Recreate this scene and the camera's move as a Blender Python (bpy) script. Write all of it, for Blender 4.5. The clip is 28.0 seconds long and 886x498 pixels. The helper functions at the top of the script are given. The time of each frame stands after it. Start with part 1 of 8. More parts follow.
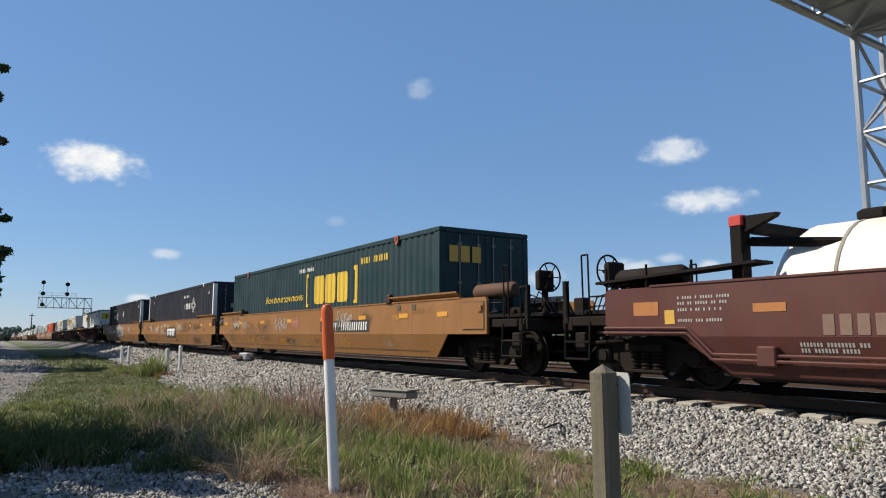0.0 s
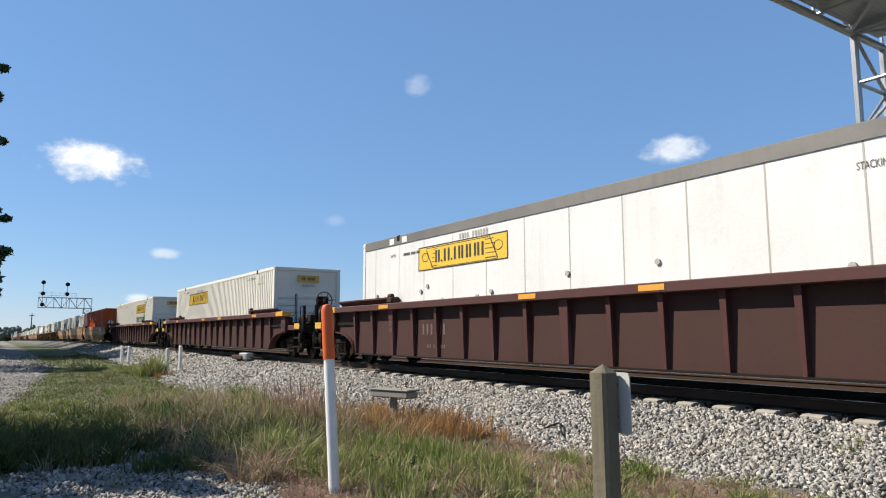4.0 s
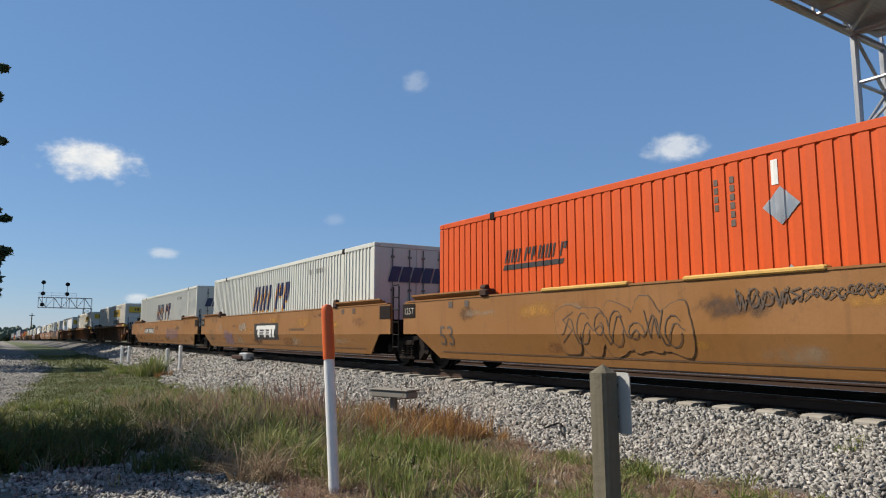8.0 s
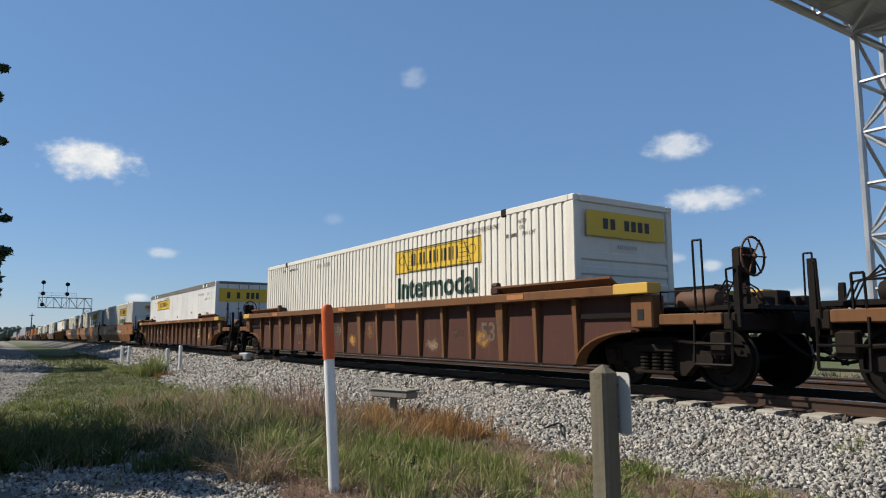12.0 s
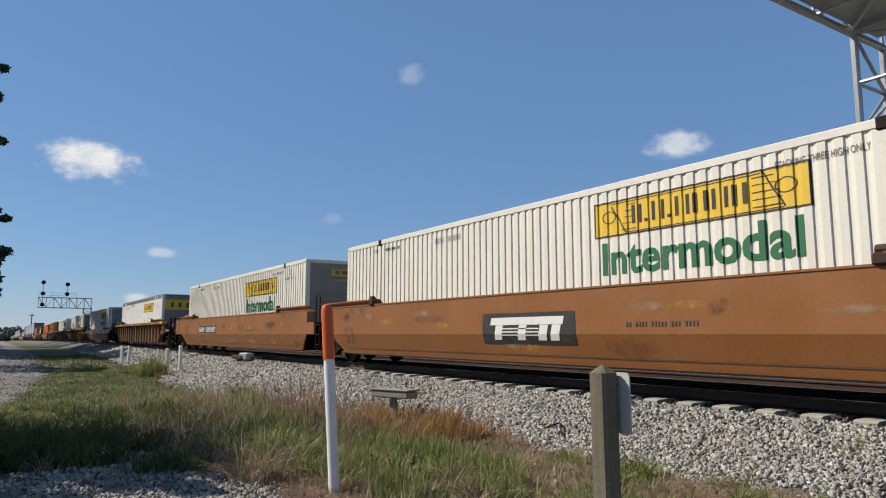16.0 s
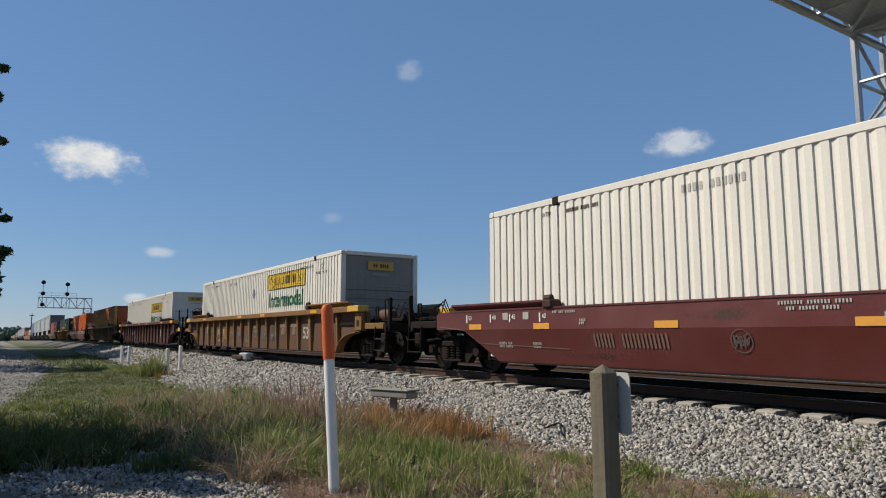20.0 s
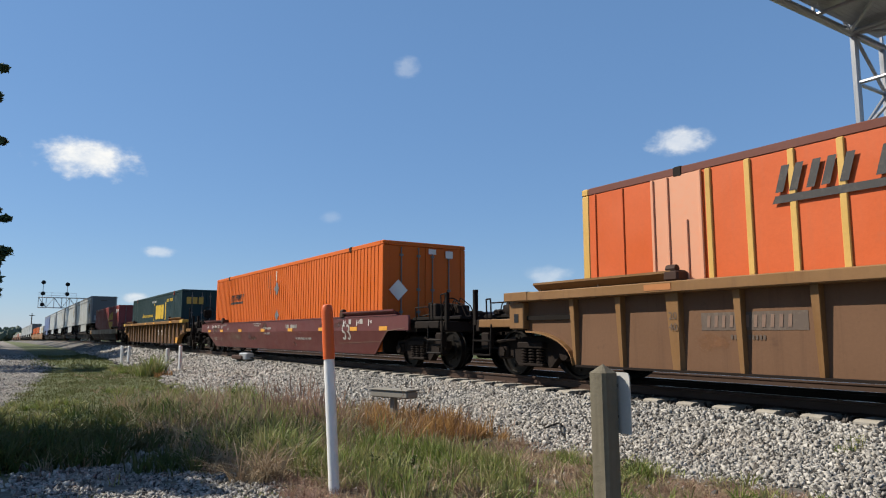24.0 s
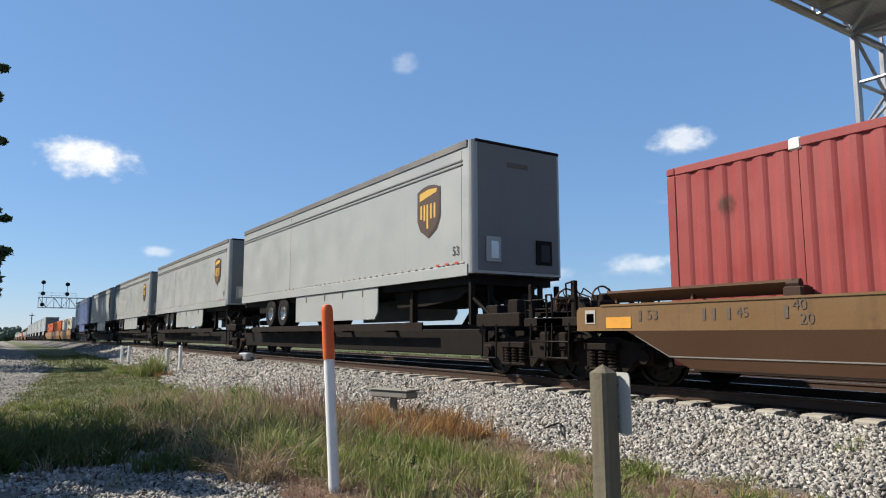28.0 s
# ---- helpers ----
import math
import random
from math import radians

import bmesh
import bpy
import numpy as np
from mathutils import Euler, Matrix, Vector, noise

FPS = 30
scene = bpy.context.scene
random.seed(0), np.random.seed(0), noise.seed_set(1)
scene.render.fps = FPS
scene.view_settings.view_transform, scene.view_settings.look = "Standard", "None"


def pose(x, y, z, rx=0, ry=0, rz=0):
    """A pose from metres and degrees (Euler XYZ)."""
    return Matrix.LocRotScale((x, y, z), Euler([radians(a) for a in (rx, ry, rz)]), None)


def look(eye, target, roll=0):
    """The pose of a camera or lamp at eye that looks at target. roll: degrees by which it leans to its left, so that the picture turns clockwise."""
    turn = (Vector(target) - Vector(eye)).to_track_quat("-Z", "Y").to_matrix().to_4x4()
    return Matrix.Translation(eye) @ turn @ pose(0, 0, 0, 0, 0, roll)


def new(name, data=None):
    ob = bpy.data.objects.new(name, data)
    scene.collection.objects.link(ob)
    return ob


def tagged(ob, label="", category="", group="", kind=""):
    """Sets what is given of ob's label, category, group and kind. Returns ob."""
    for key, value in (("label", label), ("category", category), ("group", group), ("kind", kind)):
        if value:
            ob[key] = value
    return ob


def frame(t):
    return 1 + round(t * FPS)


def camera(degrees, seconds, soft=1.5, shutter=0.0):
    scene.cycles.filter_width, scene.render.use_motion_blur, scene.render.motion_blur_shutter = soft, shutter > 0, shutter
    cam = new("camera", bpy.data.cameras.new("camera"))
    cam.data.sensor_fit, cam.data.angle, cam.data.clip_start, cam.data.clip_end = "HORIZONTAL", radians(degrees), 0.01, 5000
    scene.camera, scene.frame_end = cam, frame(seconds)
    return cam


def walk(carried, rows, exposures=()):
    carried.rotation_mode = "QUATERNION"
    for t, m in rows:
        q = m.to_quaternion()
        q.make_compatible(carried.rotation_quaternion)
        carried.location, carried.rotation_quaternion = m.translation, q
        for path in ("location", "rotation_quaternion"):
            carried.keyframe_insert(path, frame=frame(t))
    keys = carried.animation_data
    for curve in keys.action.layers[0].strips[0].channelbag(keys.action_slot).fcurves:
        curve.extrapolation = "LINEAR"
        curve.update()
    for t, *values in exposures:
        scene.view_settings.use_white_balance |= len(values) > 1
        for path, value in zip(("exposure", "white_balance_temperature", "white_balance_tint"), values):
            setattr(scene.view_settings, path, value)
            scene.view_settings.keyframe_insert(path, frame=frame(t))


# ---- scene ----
import itertools

# camera on a tripod beside the line, 1.55 m above the verge
EYE_Z = 1.55
HEAD, TILT = radians(57.007), radians(7.13)
cam = camera(66.29, 28.0, soft=1.1)
eye = Vector((0, 0, EYE_Z))
aim = eye + Vector((-math.sin(HEAD) * math.cos(TILT), math.cos(HEAD) * math.cos(TILT), math.sin(TILT)))
walk(cam, [(0, look(eye, aim, 0.0)), (28, look(eye, aim, 0.0))],
     exposures=[(0, 0.48), (1, 0.70), (2, 0.76), (3, 0.78), (7, 0.36), (12, 0.36), (17, 0.28), (19, 0.28), (20, 0.18), (21, 0.30), (24, 0.47), (25, 0.54), (26, 0.74), (27, 0.78), (28, 0.68)])

# ---- light: clear sky, high sun behind the camera's left shoulder ----
SUN_EL, SUN_AZ = radians(42), radians(-42)        # azimuth from -Y towards -X
sun_way = Vector((math.sin(SUN_AZ) * math.cos(SUN_EL), -math.cos(SUN_AZ) * math.cos(SUN_EL), math.sin(SUN_EL)))
sun = new("sun", bpy.data.lights.new("sun", "SUN"))
sun.data.energy, sun.data.angle, sun.data.color = 5.0, radians(0.53), (1.0, 0.92, 0.80)
sun.matrix_world = look((0, 0, 60), Vector((0, 0, 60)) - sun_way)
world = bpy.data.worlds.new("sky")
scene.world = world
world.use_nodes = True
wn = world.node_tree
wn.nodes.clear()
sky = wn.nodes.new("ShaderNodeTexSky")
sky.sky_type, sky.sun_disc = "NISHITA", False
sky.sun_elevation = SUN_EL
sky.sun_rotation = math.atan2(sun_way.x, sun_way.y)
sky.air_density, sky.dust_density, sky.ozone_density, sky.altitude = 1.0, 0.0, 4.0, 100
bg = wn.nodes.new("ShaderNodeBackground")
bg.inputs["Strength"].default_value = 0.08
wout = wn.nodes.new("ShaderNodeOutputWorld")
# a little even blue haze over the whole dome
haze = wn.nodes.new("ShaderNodeMix")
haze.data_type = "RGBA"
# thinner overhead than low down
air = wn.nodes.new("ShaderNodeTexCoord")
tall = wn.nodes.new("ShaderNodeSeparateXYZ")
wn.links.new(air.outputs["Generated"], tall.inputs[0])
thin = wn.nodes.new("ShaderNodeMapRange")
thin.interpolation_type = "SMOOTHSTEP"
thin.inputs["From Min"].default_value, thin.inputs["From Max"].default_value = 0.35, 1.0
thin.inputs["To Min"].default_value, thin.inputs["To Max"].default_value = 0.55, 0.12
wn.links.new(tall.outputs["Z"], thin.inputs["Value"])
wn.links.new(thin.outputs[0], haze.inputs[0])
haze.inputs[7].default_value = (1.40, 2.98, 5.85, 1)
wn.links.new(sky.outputs[0], haze.inputs[6])
wn.links.new(haze.outputs[2], bg.inputs[0])
wn.links.new(bg.outputs[0], wout.inputs[0])


# ---- materials ----
def nodes_of(name):
    m = bpy.data.materials.new(name)
    m.use_nodes = True
    nt = m.node_tree
    return m, nt, nt.nodes["Principled BSDF"], nt.nodes.new, nt.links.new


def noise_tex(nt, vec, scale, detail=4, rough=0.6):
    n = nt.nodes.new("ShaderNodeTexNoise")
    n.inputs["Scale"].default_value, n.inputs["Detail"].default_value, n.inputs["Roughness"].default_value = scale, detail, rough
    nt.links.new(vec, n.inputs["Vector"])
    return n.outputs[0]


def ramp(nt, fac, lo, hi):
    r = nt.nodes.new("ShaderNodeMapRange")
    r.inputs["From Min"].default_value, r.inputs["From Max"].default_value = lo, hi
    nt.links.new(fac, r.inputs["Value"])
    return r.outputs[0]


def mixed(nt, fac, a, b):
    """Colour mix; a and b are sockets or rgb triples, fac a socket or number."""
    x = nt.nodes.new("ShaderNodeMix")
    x.data_type = "RGBA"
    for sock, v in ((x.inputs[0], fac), (x.inputs[6], a), (x.inputs[7], b)):
        if isinstance(v, (int, float)):
            sock.default_value = v
        elif isinstance(v, (tuple, list)):
            sock.default_value = (*v, 1)
        else:
            nt.links.new(v, sock)
    return x.outputs[2]


def scaled(nt, fac, k):
    x = nt.nodes.new("ShaderNodeMath")
    x.operation = "MULTIPLY"
    x.inputs[1].default_value = k
    nt.links.new(fac, x.inputs[0])
    return x.outputs[0]


def bumped(nt, bsdf, height, strength, distance=0.02):
    b = nt.nodes.new("ShaderNodeBump")
    b.inputs["Strength"].default_value, b.inputs["Distance"].default_value = strength, distance
    nt.links.new(height, b.inputs["Height"])
    nt.links.new(b.outputs[0], bsdf.inputs["Normal"])


def coords(nt, stretch=(1, 1, 1), shift=True):
    """Object-space metres, shifted by a random amount for each object."""
    tc = nt.nodes.new("ShaderNodeTexCoord")
    mp = nt.nodes.new("ShaderNodeMapping")
    mp.inputs["Scale"].default_value = stretch
    nt.links.new(tc.outputs["Object"], mp.inputs["Vector"])
    if shift:
        oi = nt.nodes.new("ShaderNodeObjectInfo")
        k = scaled(nt, oi.outputs["Random"], 37.0)
        nt.links.new(k, mp.inputs["Location"])
    return mp.outputs[0]


def paint(name, col, dirt=(0.10, 0.07, 0.045), grime=0.35, rough=0.5, metal=0.0, fade=0.25, streak=0.4, bump=0.15, coat=None):
    """Weathered paint or metal: faded patches, fine grain, vertical dirt streaks, rust specks."""
    m, nt, bsdf, _, link = nodes_of(name)
    col, dirt = tuple(k * 0.85 for k in col), tuple(k * 0.85 for k in dirt)
    v = coords(nt)
    vs = coords(nt, (6.0, 6.0, 0.35))
    big = ramp(nt, noise_tex(nt, v, 0.9, 5), 0.35, 0.75)
    fine = noise_tex(nt, v, 22, 3)
    streaks = ramp(nt, noise_tex(nt, vs, 1.0, 4, 0.7), 0.52, 0.85)
    pale = tuple(min(1, c * 1.35 + 0.03 * min(1.0, max(col) / 0.3)) for c in col)
    c = mixed(nt, scaled(nt, big, fade), col, pale)
    c = mixed(nt, scaled(nt, ramp(nt, fine, 0.3, 0.8), 0.22), c, tuple(k * 0.62 for k in col))
    c = mixed(nt, scaled(nt, streaks, streak), c, dirt)
    spots = ramp(nt, noise_tex(nt, v, 3.1, 6, 0.72), 0.60, 0.78)
    c = mixed(nt, scaled(nt, spots, grime), c, dirt)
    link(c, bsdf.inputs["Base Color"])
    rr = nt.nodes.new("ShaderNodeMapRange")
    rr.inputs["To Min"].default_value, rr.inputs["To Max"].default_value = max(0.05, rough - 0.12), min(1, rough + 0.2)
    link(big, rr.inputs["Value"])
    link(rr.outputs[0], bsdf.inputs["Roughness"])
    bsdf.inputs["Metallic"].default_value = metal
    bsdf.inputs["Specular IOR Level"].default_value = 0.5 if rough < 0.45 else (0.30 if rough < 0.65 else 0.12)
    if bump:
        bumped(nt, bsdf, fine, bump, 0.01)
    return m


def flat_paint(name, col, rough=0.55, wear=0.3, under=(0.25, 0.2, 0.15)):
    """Stencil paint, a little worn."""
    m, nt, bsdf, _, link = nodes_of(name)
    v = coords(nt)
    w = ramp(nt, noise_tex(nt, v, 9, 5, 0.7), 0.5, 0.85)
    col, under = tuple(k * 0.85 for k in col), tuple(k * 0.85 for k in under)
    link(mixed(nt, scaled(nt, w, wear), col, under), bsdf.inputs["Base Color"])
    bsdf.inputs["Roughness"].default_value = rough
    return m


def soft_stain(name, col, strength=0.8):
    """Spray or dirt with ragged, fading edges on a flat patch."""
    m, nt, bsdf, add, link = nodes_of(name)
    tc = add("ShaderNodeTexCoord")
    mp = add("ShaderNodeMapping")
    mp.inputs["Location"].default_value = (-1, 0, -1)
    mp.inputs["Scale"].default_value = (2, 0, 2)
    link(tc.outputs["Generated"], mp.inputs["Vector"])
    ln = add("ShaderNodeVectorMath")
    ln.operation = "LENGTH"
    link(mp.outputs[0], ln.inputs[0])
    n1 = noise_tex(nt, coords(nt), 2.6, 7, 0.72)
    sm = add("ShaderNodeMath")
    sm.operation = "MULTIPLY_ADD"
    sm.inputs[1].default_value = 2.6
    link(n1, sm.inputs[0])
    link(ramp(nt, ln.outputs["Value"], 1.05, 0.3), sm.inputs[2])
    a = add("ShaderNodeMapRange")
    a.interpolation_type = "SMOOTHSTEP"
    a.inputs["From Min"].default_value, a.inputs["From Max"].default_value = 1.75, 2.7
    a.inputs["To Max"].default_value = strength
    link(sm.outputs[0], a.inputs["Value"])
    bsdf.inputs["Base Color"].default_value = (*col, 1)
    bsdf.inputs["Roughness"].default_value = 0.65
    link(a.outputs[0], bsdf.inputs["Alpha"])
    return m


RUST = (0.11, 0.05, 0.025)
M = {
    "car_yellow": paint("yellow_car_paint", (0.285, 0.133, 0.041), RUST, 0.55, 0.5, streak=0.45),
    "car_brown": paint("orange_brown_car_paint", (0.26, 0.105, 0.032), RUST, 0.30, 0.48, streak=0.25),
    "olive_yellow": paint("dull_yellow_car_paint", (0.225, 0.118, 0.043), RUST, 0.6, 0.5, streak=0.55),
    "maroon": paint("maroon_car_paint", (0.115, 0.026, 0.022), (0.07, 0.03, 0.025), 0.3, 0.42, streak=0.3),
    "red_brown": paint("red_brown_car_paint", (0.102, 0.036, 0.028), (0.055, 0.03, 0.025), 0.35, 0.5, streak=0.3),
    "dark_maroon": paint("dark_maroon_car_paint", (0.072, 0.024, 0.021), (0.045, 0.028, 0.024), 0.5, 0.6, streak=0.4),
    "rusty_yellow": paint("rusted_yellow_car_paint", (0.215, 0.115, 0.042), (0.09, 0.042, 0.024), 0.75, 0.65, streak=0.7),
    "rust_brown": paint("rusty_brown_panel", (0.112, 0.064, 0.043), (0.20, 0.105, 0.045), 0.6, 0.7, streak=0.5),
    "grime": paint("black_running_gear", (0.010, 0.0075, 0.006), (0.028, 0.019, 0.013), 0.5, 0.7, streak=0.3),
    "gear": paint("dusty_brown_running_gear", (0.016, 0.011, 0.0085), (0.040, 0.027, 0.020), 0.5, 0.75, streak=0.3),
    "wheel": paint("wheel_steel", (0.014, 0.012, 0.010), (0.032, 0.022, 0.016), 0.5, 0.5, metal=0.6),
    "rail": paint("rusty_rail", (0.06, 0.035, 0.024), (0.035, 0.022, 0.017), 0.4, 0.6, metal=0.3),
    "railhead": paint("polished_railhead", (0.55, 0.54, 0.52), (0.25, 0.2, 0.16), 0.2, 0.25, metal=0.9),
    "concrete": paint("weathered_grey_box", (0.26, 0.245, 0.21), (0.22, 0.18, 0.13), 0.4, 0.85),
    "old_tie": paint("tie_concrete", (0.36, 0.33, 0.28), (0.12, 0.09, 0.06), 0.55, 0.9),
    "off_white": paint("off_white_container", (0.76, 0.725, 0.635), (0.40, 0.31, 0.20), 0.22, 0.45, fade=0.1, streak=0.22),
    "plate_white": paint("white_panel_container", (0.74, 0.74, 0.715), (0.36, 0.30, 0.23), 0.22, 0.4, fade=0.15, streak=0.25),
    "grey_rail": paint("grey_top_rail", (0.19, 0.18, 0.165), (0.09, 0.08, 0.07), 0.4, 0.5, metal=0.2),
    "pale_grey": paint("pale_grey_container", (0.67, 0.67, 0.60), (0.30, 0.25, 0.18), 0.2, 0.45, fade=0.1, streak=0.2),
    "orange": paint("bright_orange_container", (0.60, 0.115, 0.004), (0.30, 0.06, 0.015), 0.2, 0.58, fade=0.15, streak=0.15),
    "red_orange": paint("red_orange_container", (0.64, 0.080, 0.003), (0.28, 0.05, 0.01), 0.2, 0.58, fade=0.15, streak=0.2),
    "orange_plate": paint("faded_orange_container", (0.60, 0.108, 0.020), (0.40, 0.13, 0.06), 0.3, 0.5, fade=0.2, streak=0.3),
    "straw": paint("straw_yellow_post", (0.62, 0.38, 0.10), (0.30, 0.16, 0.06), 0.3, 0.5),
    "navy": paint("dark_navy_container", (0.012, 0.0145, 0.024), (0.040, 0.038, 0.036), 0.25, 0.58, fade=0.2, streak=0.2),
    "green": paint("dark_blue_green_container", (0.006, 0.033, 0.038), (0.022, 0.038, 0.035), 0.2, 0.58, fade=0.2, streak=0.2),
    "red": paint("faded_red_container", (0.29, 0.052, 0.047), (0.20, 0.07, 0.06), 0.3, 0.5, fade=0.4, streak=0.3),
    "trailer_grey": paint("grey_trailer", (0.36, 0.37, 0.355), (0.20, 0.19, 0.17), 0.15, 0.4, fade=0.15, streak=0.15, bump=0.03),
    "trailer_blue": paint("blue_trailer", (0.05, 0.08, 0.22), (0.1, 0.1, 0.12), 0.2, 0.4, bump=0.03),
    "tank_white": paint("cream_tank", (0.78, 0.74, 0.64), (0.4, 0.33, 0.24), 0.2, 0.4, bump=0.03),
    "galv": paint("galvanised_steel", (0.44, 0.45, 0.46), (0.26, 0.25, 0.24), 0.3, 0.42, metal=0.55, streak=0.2),
    "rubber": paint("tyre_rubber", (0.018, 0.017, 0.016), (0.05, 0.045, 0.04), 0.4, 0.85),
    "alu": paint("aluminium", (0.55, 0.55, 0.54), (0.3, 0.28, 0.26), 0.25, 0.35, metal=0.8),
    "dark_glass": paint("signal_black", (0.012, 0.012, 0.013), (0.03, 0.03, 0.03), 0.2, 0.5),
    "stake_white": paint("white_plastic_stake", (0.80, 0.79, 0.76), (0.35, 0.30, 0.24), 0.25, 0.45, streak=0.25),
    "stake_orange": paint("orange_stake_cap", (0.72, 0.13, 0.03), (0.42, 0.05, 0.02), 0.5, 0.5),
    "old_wood": paint("weathered_post", (0.17, 0.15, 0.108), (0.06, 0.05, 0.034), 0.7, 0.9, streak=0.7, bump=0.6),
    "plate": paint("grey_plate", (0.50, 0.50, 0.47), (0.30, 0.27, 0.23), 0.25, 0.5),
    "p_white": flat_paint("white_stencil", (0.75, 0.74, 0.70)),
    "p_black": flat_paint("black_stencil", (0.025, 0.022, 0.02)),
    "p_dark": flat_paint("dark_stencil", (0.10, 0.07, 0.05), wear=0.5),
    "p_green": flat_paint("green_lettering", (0.015, 0.13, 0.05), wear=0.12),
    "p_dgreen": flat_paint("dark_green_lettering", (0.012, 0.045, 0.030), wear=0.12),
    "p_yellow": flat_paint("yellow_panel", (0.72, 0.47, 0.03), wear=0.15),
    "p_gold": flat_paint("golden_panel", (0.60, 0.36, 0.05), wear=0.35, under=(0.4, 0.12, 0.08)),
    "p_navy": flat_paint("navy_lettering", (0.018, 0.03, 0.10), wear=0.12),
    "p_amber": flat_paint("amber_reflector", (0.68, 0.31, 0.03), wear=0.35, under=(0.25, 0.12, 0.04)),
    "p_brown": flat_paint("brown_badge", (0.06, 0.03, 0.018), wear=0.1),
    "p_red": flat_paint("red_marking", (0.5, 0.03, 0.02), wear=0.1),
    "p_grey": flat_paint("grey_marking", (0.40, 0.38, 0.34), wear=0.4),
    "tag_black": flat_paint("black_spray", (0.085, 0.058, 0.04), wear=0.65, under=(0.3, 0.15, 0.05)),
    "tag_white": flat_paint("white_spray", (0.46, 0.41, 0.34), wear=0.6, under=(0.3, 0.15, 0.05)),
    # trailer grey darkened: the front face's shade is in the colour
    "nose_shade": paint("shaded_trailer_nose", (0.17, 0.175, 0.17), (0.11, 0.10, 0.09), 0.35, 0.55, fade=0.15, streak=0.25, bump=0.03),
    "low_yellow": paint("weathered_low_car_paint", (0.175, 0.100, 0.040), (0.075, 0.042, 0.025), 0.7, 0.55, streak=0.6),
    # brown dirt, plus the shade of a down-facing strake in the colour
    "strake_brown": paint("dirty_shaded_strake", (0.115, 0.060, 0.032), RUST, 0.4, 0.6, streak=0.35),
    "pale_orange": flat_paint("sun_bleached_orange", (0.66, 0.30, 0.17), wear=0.35, under=(0.78, 0.2, 0.06)),
    "p_faint": flat_paint("faded_marking", (0.125, 0.088, 0.08), wear=0.6, under=(0.11, 0.05, 0.045)),
    "p_tan": flat_paint("worn_tan_lettering", (0.20, 0.125, 0.085), wear=0.6, under=(0.11, 0.045, 0.035)),
    "p_dull_orange": flat_paint("dull_orange_plate", (0.42, 0.16, 0.04), wear=0.4, under=(0.2, 0.07, 0.03)),
    "s_blue": soft_stain("faded_blue_overspray", (0.085, 0.10, 0.125), 0.85),
    "s_dark": soft_stain("dark_grime_stain", (0.06, 0.035, 0.022), 0.7),
    "s_rust": soft_stain("rust_stain", (0.20, 0.085, 0.03), 0.75),
    "s_gold": soft_stain("touched_up_yellow", (0.42, 0.20, 0.03), 0.8),
    "s_pink": soft_stain("faded_pink_paint", (0.42, 0.16, 0.125), 0.9),
    "s_white": soft_stain("smeared_white_spray", (0.50, 0.44, 0.36), 0.9),
    "s_pale": soft_stain("wiped_pale_paint", (0.34, 0.25, 0.16), 0.6),
    "deep_rust": paint("deep_rust_panel", (0.080, 0.036, 0.027), (0.16, 0.085, 0.04), 0.5, 0.7, streak=0.6),
    "rusted_chord": paint("rusted_through_yellow", (0.165, 0.078, 0.034), (0.060, 0.030, 0.022), 0.9, 0.7, streak=0.8),
    "tan_panel": paint("tan_brown_panel", (0.160, 0.088, 0.050), (0.085, 0.046, 0.03), 0.6, 0.65, streak=0.6),
    "lock_rust": paint("rusty_container_lock", (0.060, 0.035, 0.027), (0.11, 0.055, 0.03), 0.6, 0.7),
    "lug_red": paint("faded_red_lug", (0.34, 0.085, 0.055), (0.2, 0.08, 0.05), 0.4, 0.6),
    "rail_red": paint("dull_red_top_rail", (0.14, 0.040, 0.024), (0.07, 0.03, 0.02), 0.5, 0.6),
    # darker, streaked grey-white for the end walls of some boxes
    "grey_white": paint("grey_white_end", (0.27, 0.255, 0.225), (0.12, 0.105, 0.09), 0.6, 0.6, fade=0.2, streak=0.5),
    "maroon_brown": paint("dull_maroon_sheet", (0.064, 0.033, 0.028), (0.045, 0.028, 0.024), 0.5, 0.65, streak=0.4),
    "tag_violet": flat_paint("violet_spray", (0.24, 0.18, 0.28), wear=0.6, under=(0.27, 0.125, 0.03)),
}


